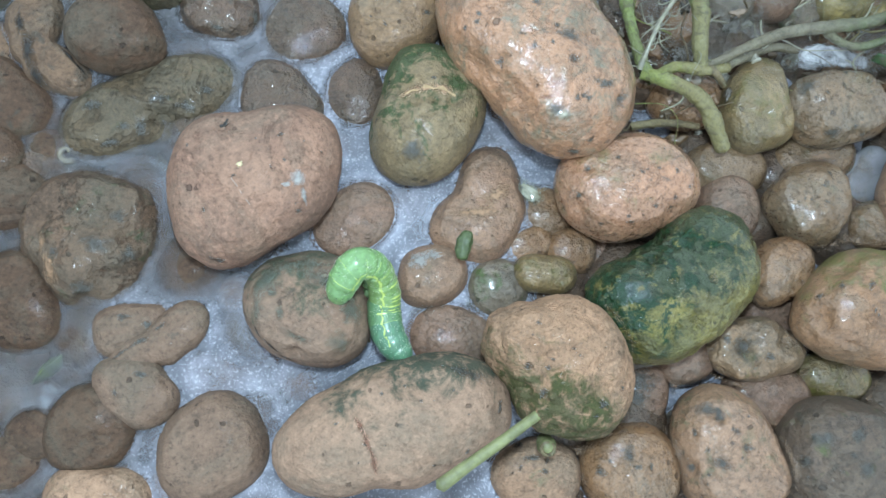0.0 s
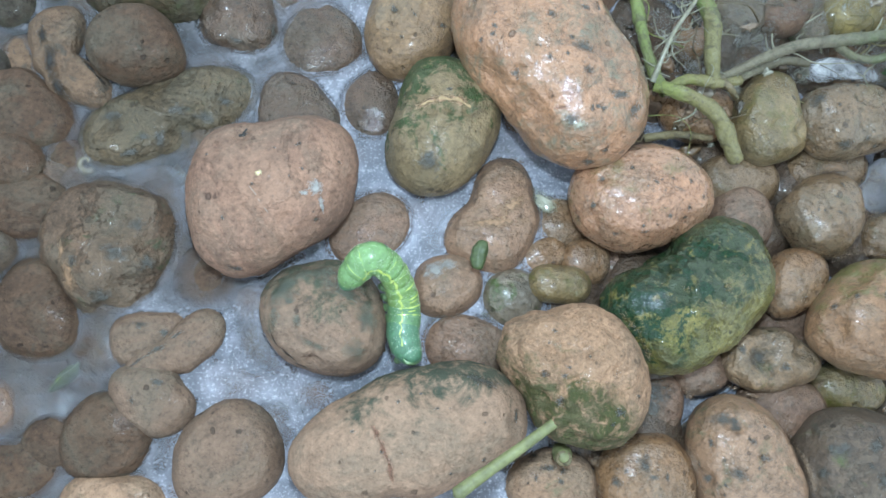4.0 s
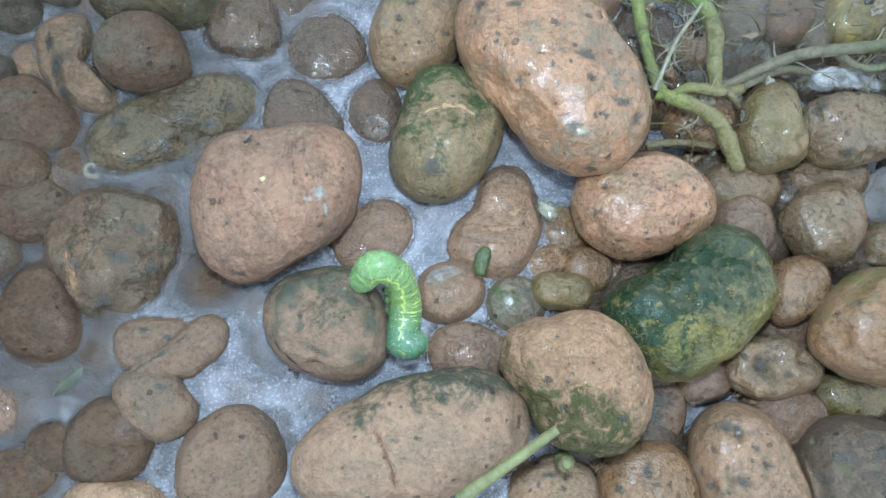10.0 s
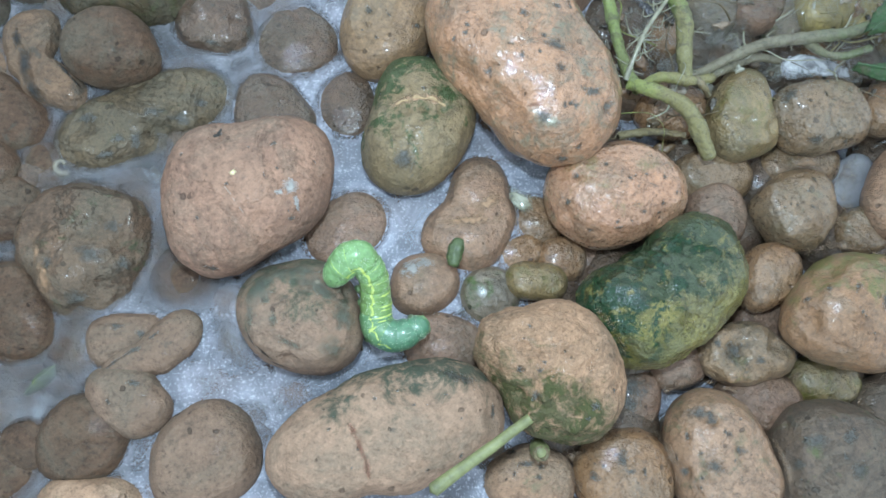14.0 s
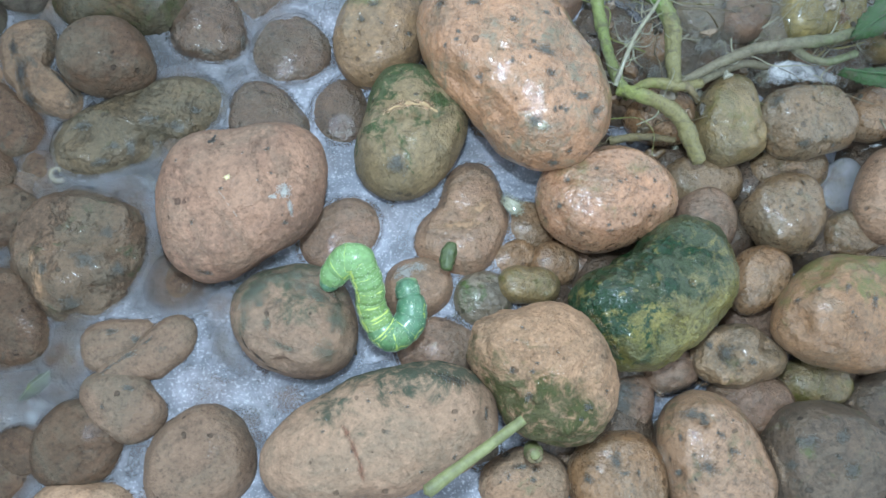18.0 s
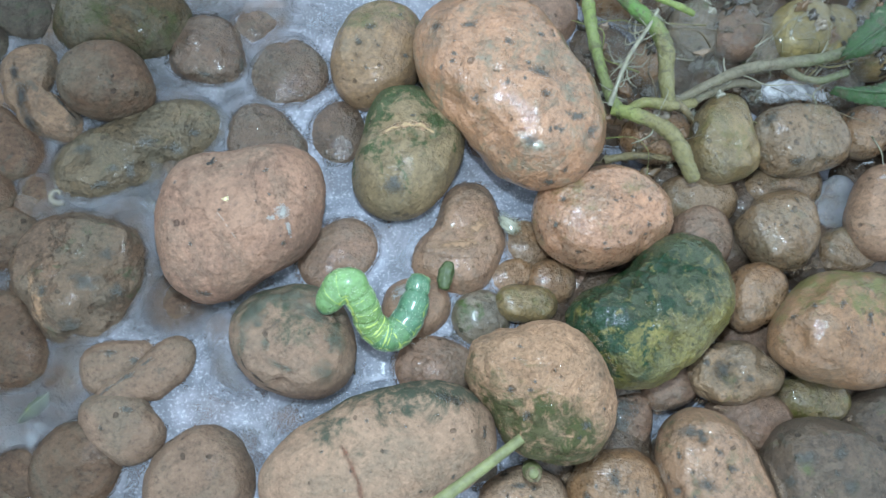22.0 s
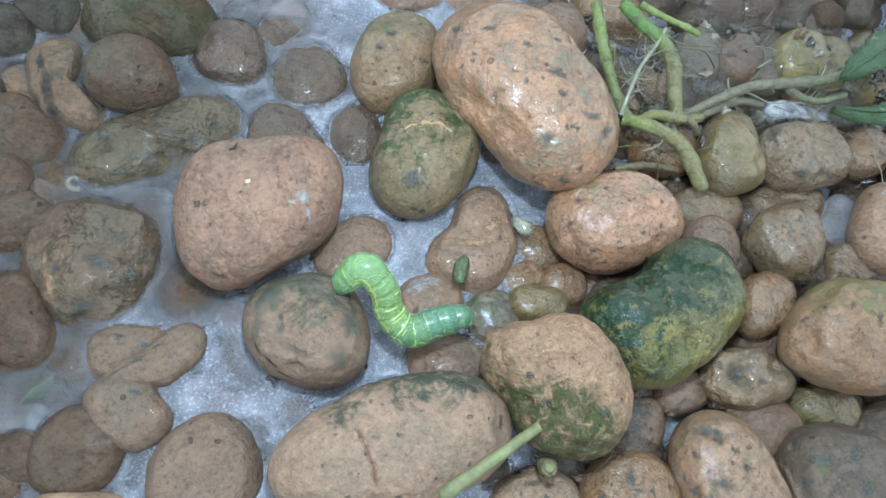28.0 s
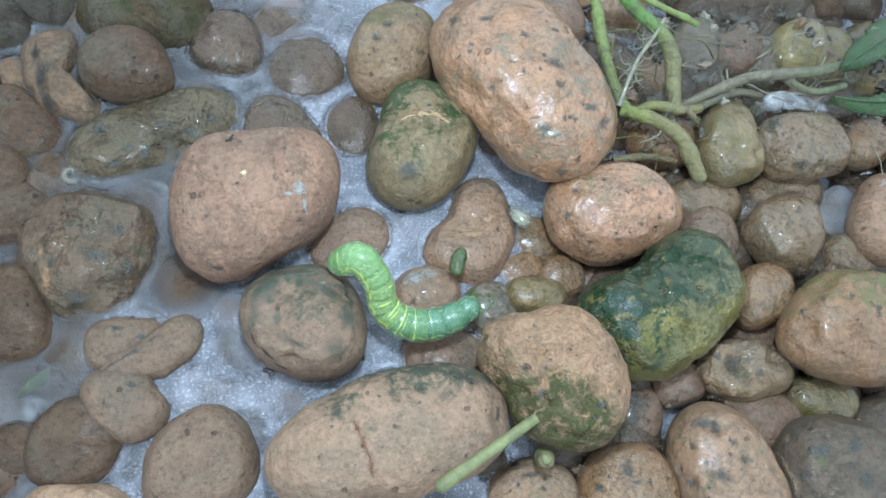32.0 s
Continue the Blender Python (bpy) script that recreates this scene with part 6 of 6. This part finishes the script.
def ribbon(name, stops, r, half, i, seg, label):
    """A flat streak in the skin of a segment along stops of (x, angle, half width along x, half width round it)."""
    verts, faces = [], []
    for x, a, wide, high in stops:
        for s in (-1, 1):
            u, q = x + s * wide, a + s * high
            g = r * girth(u / half, bluntness(i)) * 1.006 + 0.00001
            verts.append((u, g * math.cos(q), g * math.sin(q)))
    faces = [(k, k + 1, k + 3, k + 2) for k in range(0, len(verts) - 2, 2)]
    part(name, solid(name, verts, faces, YELLOW_LINE), seg, label)


def barrel(r, half, seed):
    dirs, faces = sphere_mesh(4)
    off = Vector((seed * 5.1, 0, 0))
    verts = []
    for d in dirs:
        ring = math.hypot(d.y, d.z)
        wide = r * girth(d.x, bluntness(seed)) / max(ring, 1e-4) * (1 + 0.010 * noise.noise(d * 3 + off)) if ring > 1e-4 else 0
        verts.append(Vector((d.x * half, d.y * wide, d.z * wide)))
    return solid("segment", verts, faces, SKINS[(4, 0, 0, 0, 1, 1, 2, 2, 2, 3, 3, 4, 4, 4)[seed]])


def sprinkle(rng, count, r, half, small, large, material, name, label, seg):
    verts, faces = [], []
    dirs, ball = sphere_mesh(1)
    for _ in range(count):
        a, x = math.radians(rng.uniform(-5, 185)), rng.uniform(-0.62, 0.62)
        c = Vector((x * half, r * girth(x) * math.cos(a), r * girth(x) * math.sin(a)))
        base, size = len(verts), rng.uniform(small, large)
        verts += [c + d * size for d in dirs]
        faces += [tuple(v + base for v in f) for f in ball]
    part(name, solid(name, verts, faces, material), seg, label)


def build_caterpillar():
    thing = tagged(new("caterpillar"), "plump bright green caterpillar with yellow lines and white dots", "caterpillar")
    rng = random.Random(5)
    pieces = []
    for i, r in enumerate(RADII):
        half = 0.0017 if i == 0 else 0.0029 if i < 4 else 0.0021 if i < 10 else 0.0025 if i < 13 else 0.0018
        seg = part("head" if i == 0 else "segment", barrel(r, half, i), thing, "darker green head capsule" if i == 0 else "")
        pieces.append(seg)
        if 1 < i < 12:
            fan = i in (6, 7, 8, 9, 10)
            for x in ((0.00062, 0.00012) if i in (8, 9) else (0.00062,)):
                stops = []
                for k in range(40):
                    q = math.radians(25 + 3.6 * k) if x > 0.0005 else math.radians(60 + 1.6 * k)
                    n = noise.noise(Vector((k * 0.16, i * 7.3, x * 9000)))
                    m = noise.noise(Vector((k * 0.5, i * 3.1, 4)))
                    wide = max(0.000006, (0.00005 + 0.00016 * n + 0.00005 * m) if fan else (0.00002 + 0.00004 * n + 0.00002 * m))
                    stops.append((x + 0.00006 * m, q, wide, 0.0))
                ribbon("crease", stops, r, half, i, seg, "pale yellow crease")
        if 1 < i < 13:
            stops = []
            for k in range(28):
                x = (-1 + k / 13.5) * 0.00095
                n = noise.noise(Vector((k * 0.45, i * 5.7, 2)))
                thick = 0.055 + 0.055 * n + (0.025 if 3 < i < 9 else -0.01)
                stops.append((x, math.radians(38) + 0.07 * math.cos(x * 3300) + 0.05 * n, 0.0, max(0.012, thick)))
            ribbon("side_line", stops, r, half, i, seg, "yellow side line")
        if i:
            sprinkle(rng, 120 if i > 2 else 50, r, half, 0.00003, 0.00005, WHITE_DOT, "dots", "small white dots", seg)
            sprinkle(rng, 11, r, half, 0.00007, 0.00009, DARK_DOT, "specks", "tiny dark specks", seg)
        if i in (1, 2, 3, 7, 8, 9, 10, 13):
            for side in (-1, 1):
                wide = 0.0003 if i < 4 else 0.00055
                leg = [(0, side * r * 0.4, -r * 0.7, wide * 1.3), (0, side * r * 0.45, -r * 1.1, wide), (0, side * r * 0.42, -r * 1.35, wide * 0.75)]
                part("leg" if i < 4 else "proleg", tube("leg", leg, LEG, 8, 3, 0.05, i), seg, "stubby leg")
        if i == 13:
            flap = blob("tail_flap", (0.0009, 0.0015, 0.0005), LEG, 3, 0.2, 4)
            part("tail_flap", flap, seg, "pale tail flap").matrix_local = pose(-0.0010, 0, 0.0)
    return thing, pieces


CRAWLER, SEGMENTS = build_caterpillar()

# ---- small things ----
fibre = tagged(new("dark_fibre"), "thin dark plant fibre at the edge of a pebble", "fibre")
part("strand", tube("strand", [(-0.0175, -0.0125, 0.0020, 0.00023), (-0.0169, -0.0146, -0.0005, 0.00024), (-0.0165, -0.0160, -0.0018, 0.00020), (-0.0157, -0.0177, -0.0022, 0.00016)], ROOT_BROWN, 7, 6, 0.2, 9), fibre)
tendril = tagged(new("dry_tendril"), "tiny curled brown tendril at the edge of a pebble", "tendril")
part("curl", tube("curl", [(0.0177 + 0.0022 - 0.0004 * k + (0.0005 * math.sin(k * 1.1) if k > 2 else 0), 0.0155 + 0.0012 - 0.0003 * k + (0.0005 * math.cos(k * 1.1) if k > 2 else 0), 0.0048 + 0.0001 * k, 0.00009) for k in range(8)], ROOT_TAN, 6, 4, 0.15, 3), tendril)


def dropping():
    dirs, faces = sphere_mesh(4)
    verts = []
    for d in dirs:
        waist = (1 - 0.04 * math.cos(d.y * 9.5) + 0.10 * noise.noise(d * 2.1)) * max(0.05, 1 - d.y * d.y) ** -0.22
        verts.append(Vector((d.x * 0.0011 * waist + 0.0002 * d.y * d.y, d.y * 0.0021, d.z * 0.0010 * waist)))
    frass = new("dropping", solid("dropping", verts, faces, FRASS))
    frass.matrix_world = pose(-0.0044, -0.0023, 0.0045, 0, 0, -12)
    tagged(frass, "olive green segmented caterpillar dropping stuck to a pebble", "dropping")


dropping()


def slime(name, colour, wisp, low, high, most, gloss=1.0, relief=0.00018):
    """Wet slime that is thick over gaps, thin over stones and drawn into wisps."""
    m, t, b, node, link = graph(name)
    p = node("ShaderNodeTexCoord").outputs["Object"]
    swirl = tex_noise(node, link, p, 230, 6, 0.68, 1.4)
    fine = tex_noise(node, link, p, 2200, 4, 0.7)
    link(mix(t, link, ramp(node, link, swirl, 0.45, 0.68), colour, wisp), b.inputs["Base Color"])
    b.inputs["Roughness"].default_value = 0.2
    b.inputs["Coat Weight"].default_value = gloss
    b.inputs["Coat Roughness"].default_value = 0.12
    rim = node("ShaderNodeAttribute")
    rim.attribute_name = "rim"
    edge = maths(t, link, "ADD", rim.outputs["Fac"], maths(t, link, "MULTIPLY", maths(t, link, "SUBTRACT", swirl, 0.5), 1.5))
    edge = maths(t, link, "ADD", edge, maths(t, link, "MULTIPLY", maths(t, link, "SUBTRACT", fine, 0.5), 0.5))
    link(maths(t, link, "MULTIPLY", ramp(node, link, edge, low, high), most), b.inputs["Alpha"])
    bump = node("ShaderNodeBump", Strength=1.0, Distance=relief)
    link(maths(t, link, "ADD", fine, maths(t, link, "MULTIPLY", swirl, 3.0)), bump.inputs["Height"])
    link(bump.outputs["Normal"], b.inputs["Normal"])
    return m


MURK = slime("murky_slime", (0.105, 0.088, 0.062), (0.30, 0.285, 0.25), 0.10, 0.95, 0.66, 1.0, 0.0005)
MUD = slime("clay_mud", (0.175, 0.107, 0.062), (0.225, 0.155, 0.100), 0.15, 0.8, 0.9, 0.1)
# The next-but-one slime is froth whose whiteness also paints the flash's glints.
GLINT_FROTH = slime("glint_froth", (0.44, 0.455, 0.52), (0.78, 0.80, 0.90), 0.20, 1.0, 0.66, 0.4)
WISP = slime("water_wisp", (0.30, 0.31, 0.34), (0.60, 0.62, 0.66), 0.45, 1.2, 0.26, 0.3)
FROTH = slime("white_froth", (0.34, 0.35, 0.37), (0.80, 0.82, 0.84), 0.30, 1.0, 0.80, 1.0, 0.0004)
CREAM = slime("cream_slime", (0.20, 0.19, 0.16), (0.44, 0.42, 0.32), 0.2, 0.8, 0.9, 1.0, 0.0004)
CURD = slime("yellowish_curd", (0.20, 0.20, 0.13), (0.62, 0.62, 0.48), 0.25, 0.8, 0.95, 1.0, 0.0005)


def slime_film(label, material, a, b, sag, least=-0.006, thin=0.0):
    """A film draped over the pebbles between two corners: it clings to the stones and bridges the gaps."""
    x0, x1, y0, y1 = min(a[0], b[0]), max(a[0], b[0]), min(a[1], b[1]), max(a[1], b[1])
    n, k = max(12, int((x1 - x0) / 0.0004)), max(12, int((y1 - y0) / 0.0004))
    floor = np.full((k + 1, n + 1), -0.02)
    for j in range(k + 1):
        for i in range(n + 1):
            place = bed_tree().ray_cast(Vector((x0 + (x1 - x0) * i / n, y0 + (y1 - y0) * j / k, 0.05)), Vector((0, 0, -1)))[0]
            if place is not None:
                floor[j, i] = place.z
    bare = np.maximum(floor, -0.010)
    floor = np.maximum(floor, least)
    high = floor.copy()
    for _ in range(sag):
        wide = np.pad(high, 1, mode="edge")
        soft = (wide[:-2, 1:-1] + wide[2:, 1:-1] + wide[1:-1, :-2] + wide[1:-1, 2:]) / 4
        high = np.maximum(floor, soft)
    rise = np.gradient(high, 0.0004)
    steep = np.hypot(rise[0], rise[1])
    verts, fade = [], []
    for j in range(k + 1):
        for i in range(n + 1):
            u, v = 2 * i / n - 1, 2 * j / k - 1
            z = float(high[j, i])
            verts.append((x0 + (x1 - x0) * i / n, y0 + (y1 - y0) * j / k, z + 0.00025))
            deep = min(1.0, (z - float(bare[j, i])) / 0.0020)
            fade.append((thin + (1 - thin) * deep) * math.exp(-float(steep[j, i]) ** 2 * 0.8) * min(1.0, 2.2 * (1 - math.hypot(u, v) ** 2)) if math.hypot(u, v) < 1 else -1.5)
    faces = [(j * (n + 1) + i, j * (n + 1) + i + 1, (j + 1) * (n + 1) + i + 1, (j + 1) * (n + 1) + i) for j in range(k) for i in range(n)]
    faces = [f for f in faces if max(fade[q] for q in f) > 0.08]
    used = {q: new_q for new_q, q in enumerate(sorted({q for f in faces for q in f}))}
    verts, fade = [verts[q] for q in used], [fade[q] for q in used]
    faces = [tuple(used[q] for q in f) for f in faces]
    me = solid("slime_film", verts, faces, material)
    me.attributes.new("rim", "FLOAT", "POINT").data.foreach_set("value", fade)
    tagged(new("slime_film", me), label, "slime")


slime_film("murky grey slime over the pebbles below the roots", MURK, (0.0148, 0.0549, 0.0000), (0.0819, 0.0224, 0.0000), 60, thin=0.42)
slime_film("muddy film in the gaps between wet pebbles", MUD, (0.0399, 0.0181, -0.0010), (0.0723, -0.0023, -0.0010), 25)
slime_film("brown clay mud between the drier pebbles", MUD, (0.0020, 0.0040, -0.0010), (0.0780, -0.0460, -0.0010), 12, -0.0040)
# Wet slime; part of its white is glare put into the colour.
slime_film("wet white slime with painted glare on a pebble below the roots", FROTH, (0.0449, 0.0317, 0.0040), (0.0578, 0.0250, 0.0040), 14, 0.0035, thin=0.75)
slime_film("whitish slime beside a frosted pebble", FROTH, (0.0587, 0.0200, 0.0000), (0.0679, 0.0136, 0.0000), 14, thin=0.45)
slime_film("cream and grey slime streaks in a gap between pebbles", CREAM, (-0.0049, -0.0085, -0.0010), (0.0020, -0.0157, -0.0010), 20, -0.0022)
slime_film("cream slime film between the caterpillar and a pebble", CREAM, (-0.0119, -0.0094, -0.0010), (-0.0029, -0.0153, -0.0010), 20, -0.0022)
slime_film("cream slime film round a slime clump in a gap", CREAM, (0.0026, 0.0161, -0.0020), (0.0116, 0.0037, -0.0020), 30)
slime_film("pale yellowish white slime clump between pebbles", CURD, (0.0028, 0.0146, -0.0020), (0.0102, 0.0040, -0.0020), 40, 0.0006, thin=0.75)
# Two froth films with the water's bright glints painted into their colour.
slime_film("white froth and painted glints on the water below the caterpillar", GLINT_FROTH, (-0.0202, -0.0115, -0.0010), (-0.0077, -0.0217, -0.0010), 6, -0.0014)
slime_film("white froth and painted glints on the water between two pebbles", GLINT_FROTH, (-0.0267, -0.0152, -0.0010), (-0.0140, -0.0224, -0.0010), 6, -0.0014)
# Milky wisps; beside the pebbles their white also paints in glints on the water.
slime_film("white wisps and painted glints on the water beside a pebble", WISP, (-0.0279, 0.0420, -0.0010), (-0.0185, 0.0241, -0.0010), 6, -0.0012)
slime_film("white wisps and painted glints on the water beside a pebble", WISP, (-0.0560, 0.0095, -0.0010), (-0.0446, 0.0056, -0.0010), 6, -0.0002)
slime_film("white wisps and painted glints on the water beside a pebble", WISP, (-0.0632, -0.0218, -0.0010), (-0.0523, -0.0291, -0.0010), 6, -0.0002)
slime_film("thin white wisps on the water between pebbles", WISP, (-0.0485, 0.0397, -0.0010), (-0.0362, 0.0356, -0.0010), 6, -0.0005)
slime_film("thin white wisps on the water between pebbles", WISP, (-0.0121, 0.0062, -0.0010), (-0.0037, -0.0022, -0.0010), 6, -0.0014)
bud = tagged(new("plant_bud"), "small drum-shaped green bud hanging below the cut twig", "bud")
part("bud_body", tube("bud_body", [(0.0073, -0.0280, 0.0025, 0.0009), (0.0072, -0.0284, 0.0040, 0.0012), (0.0071, -0.0287, 0.0052, 0.00125), (0.0070, -0.0290, 0.0062, 0.00105)], STEM_SKIN, 16, 6, 0.08, 5), bud)
part("bud_rim", tube("bud_rim", [(0.0070 + 0.00085 * math.cos(q * 0.7), -0.0290 + 0.00075 * math.sin(q * 0.7), 0.0063, 0.00028) for q in range(10)], OLIVE, 8, 4, 0.15, 6), bud, "darker lumpy rim")


def snail_shell():
    thing = tagged(new("snail_shell"), "tiny curled cream snail shell in the wet gravel", "shell")
    c = Vector((-0.0594, 0.0090, 0.0001))
    turns = [(*(c + Vector((math.cos(a) * (0.0003 + 0.00018 * a), math.sin(a) * (0.0003 + 0.00018 * a), -0.0001 * a))), 0.00018 + 0.00006 * a) for a in [k * 0.45 for k in range(13)]]
    part("whorl", tube("whorl", turns, SHELL, 8, 3, 0.03, 2), thing)


snail_shell()


BLADE = plain("grass_skin", (0.085, 0.115, 0.035), 0.4, 0.2, 600, 0.4, 0.0003)


def leaf(name, label, stops, seed, surface=LEAF):
    """A thin, bent, toothed leaf along stops of (x, y, z, half width)."""
    thing = tagged(new(name), label, "leaf")
    verts, faces = [], []
    fine = []
    for (a, b) in zip(stops, stops[1:]):
        for k in range(8):
            fine.append([p + (q - p) * k / 8 for p, q in zip(a, b)])
    fine.append(list(stops[-1]))
    rng = random.Random(seed)
    for i, (x, y, z, w) in enumerate(fine):
        x0, y0 = fine[max(i - 1, 0)][:2]
        x1, y1 = fine[min(i + 1, len(fine) - 1)][:2]
        side = Vector((-(y1 - y0), x1 - x0, 0)).normalized()
        tooth = 1 + (0.14 if i % 2 else -0.05) + rng.uniform(-0.04, 0.04)
        for k in range(-3, 4):
            u = k / 3
            p = Vector((x, y, z)) + side * w * u * (tooth if abs(k) == 3 else 1)
            p.z += -0.0012 * u * u + 0.0002 * noise.noise(p * 900)
            verts.append(p)
    n = len(verts)
    verts += [v - Vector((0, 0, 0.00022)) for v in verts]
    for i in range(len(fine) - 1):
        for k in range(6):
            a = i * 7 + k
            faces += [(a, a + 1, a + 8, a + 7), (n + a, n + a + 7, n + a + 8, n + a + 1)]
        for k in (0, 6):
            a = i * 7 + k
            faces.append((a, a + 7, n + a + 7, n + a))
    for i in (0, len(fine) - 1):
        for k in range(6):
            a = i * 7 + k
            faces.append((a, a + 1, n + a + 1, n + a))
    part("blade", solid("blade", verts, faces, surface), thing)
    mid = [(x, y, z + 0.00012, 0.00022) for x, y, z, w in stops]
    part("midrib", tube("midrib", mid, surface, 6, 6, 0.05, seed), thing, "paler midrib")


leaf("green_leaf", "dark green wet leaf with a toothed rim", [(0.0555, 0.0281, 0.0080, 0.0003), (0.0585, 0.0272, 0.0090, 0.0012), (0.0619, 0.0267, 0.0100, 0.0017), (0.0663, 0.0274, 0.0110, 0.0022), (0.0725, 0.0300, 0.0120, 0.0020)], 3)
leaf("green_leaf", "dark green wet leaf lying over the roots", [(0.0568, 0.0326, 0.0100, 0.0003), (0.0592, 0.0345, 0.0110, 0.0018), (0.0636, 0.0376, 0.0120, 0.0028), (0.0691, 0.0417, 0.0130, 0.0030)], 4)
leaf("grass_blade", "narrow green grass blade in the milky water", [(-0.0607, -0.0225, -0.0008, 0.0002), (-0.0594, -0.0208, -0.0003, 0.0009), (-0.0582, -0.0197, -0.0003, 0.0009), (-0.0574, -0.0187, -0.0009, 0.0004)], 5, BLADE)


def bubbles():
    """Small bubbles and froth that float where the water lies open."""
    rng = random.Random(21)
    dirs, ball = sphere_mesh(1)
    verts, faces = [], []
    count = 0
    for _ in range(16000):
        x, y = rng.uniform(-0.085, 0.022), rng.uniform(-0.05, 0.05)
        gap = min(math.hypot(x - a, y - b) - r for a, b, z, r, h in PLACED)
        if gap < -0.0004 or rng.random() > 0.25 + noise.noise(Vector((x * 160, y * 160, 7))) + math.exp(-gap / 0.0012) - (0.5 if x < -0.04 else 0.0) or count > 4200:
            continue
        count += 1
        size = rng.choice((0.00003, 0.00004, 0.00004, 0.00005, 0.00006, 0.0001))
        base = len(verts)
        verts += [Vector((x, y, -0.0023 + 0.0009 * min(1.0, max(0.0, (-0.005 - x) / 0.035)) + 0.0004 * min(1.0, max(0.0, (-0.024 - x) / 0.015)))) + d * size for d in dirs]
        faces += [tuple(v + base for v in f) for f in ball]
    tagged(new("water_bubbles", solid("water_bubbles", verts, faces, BUBBLE)), "tiny bubbles and froth on the milky water", "bubbles", kind="stuff")


bubbles()


def motions():
    count = len(SEGMENTS)
    for i, seg in enumerate(SEGMENTS):
        rows = []
        for t, *points in SPINE:
            u = 0.04 + 0.92 * i / (count - 1)
            here = along(points, u)
            ahead = (along(points, max(u - 0.05, 0)) - along(points, min(u + 0.05, 1))).normalized()
            up = Vector((-0.05 if i < 4 else 0.9 if t < 13.5 else 0.6 if t < 15 else 0.3 if t < 18 else -0.05, -0.2, 1))
            side = up.cross(ahead).normalized()
            top = ahead.cross(side)
            turn = Matrix((ahead, side, top)).transposed().to_4x4()
            rows.append((t, Matrix.Translation(here) @ turn))
        walk(seg, rows)


motions()
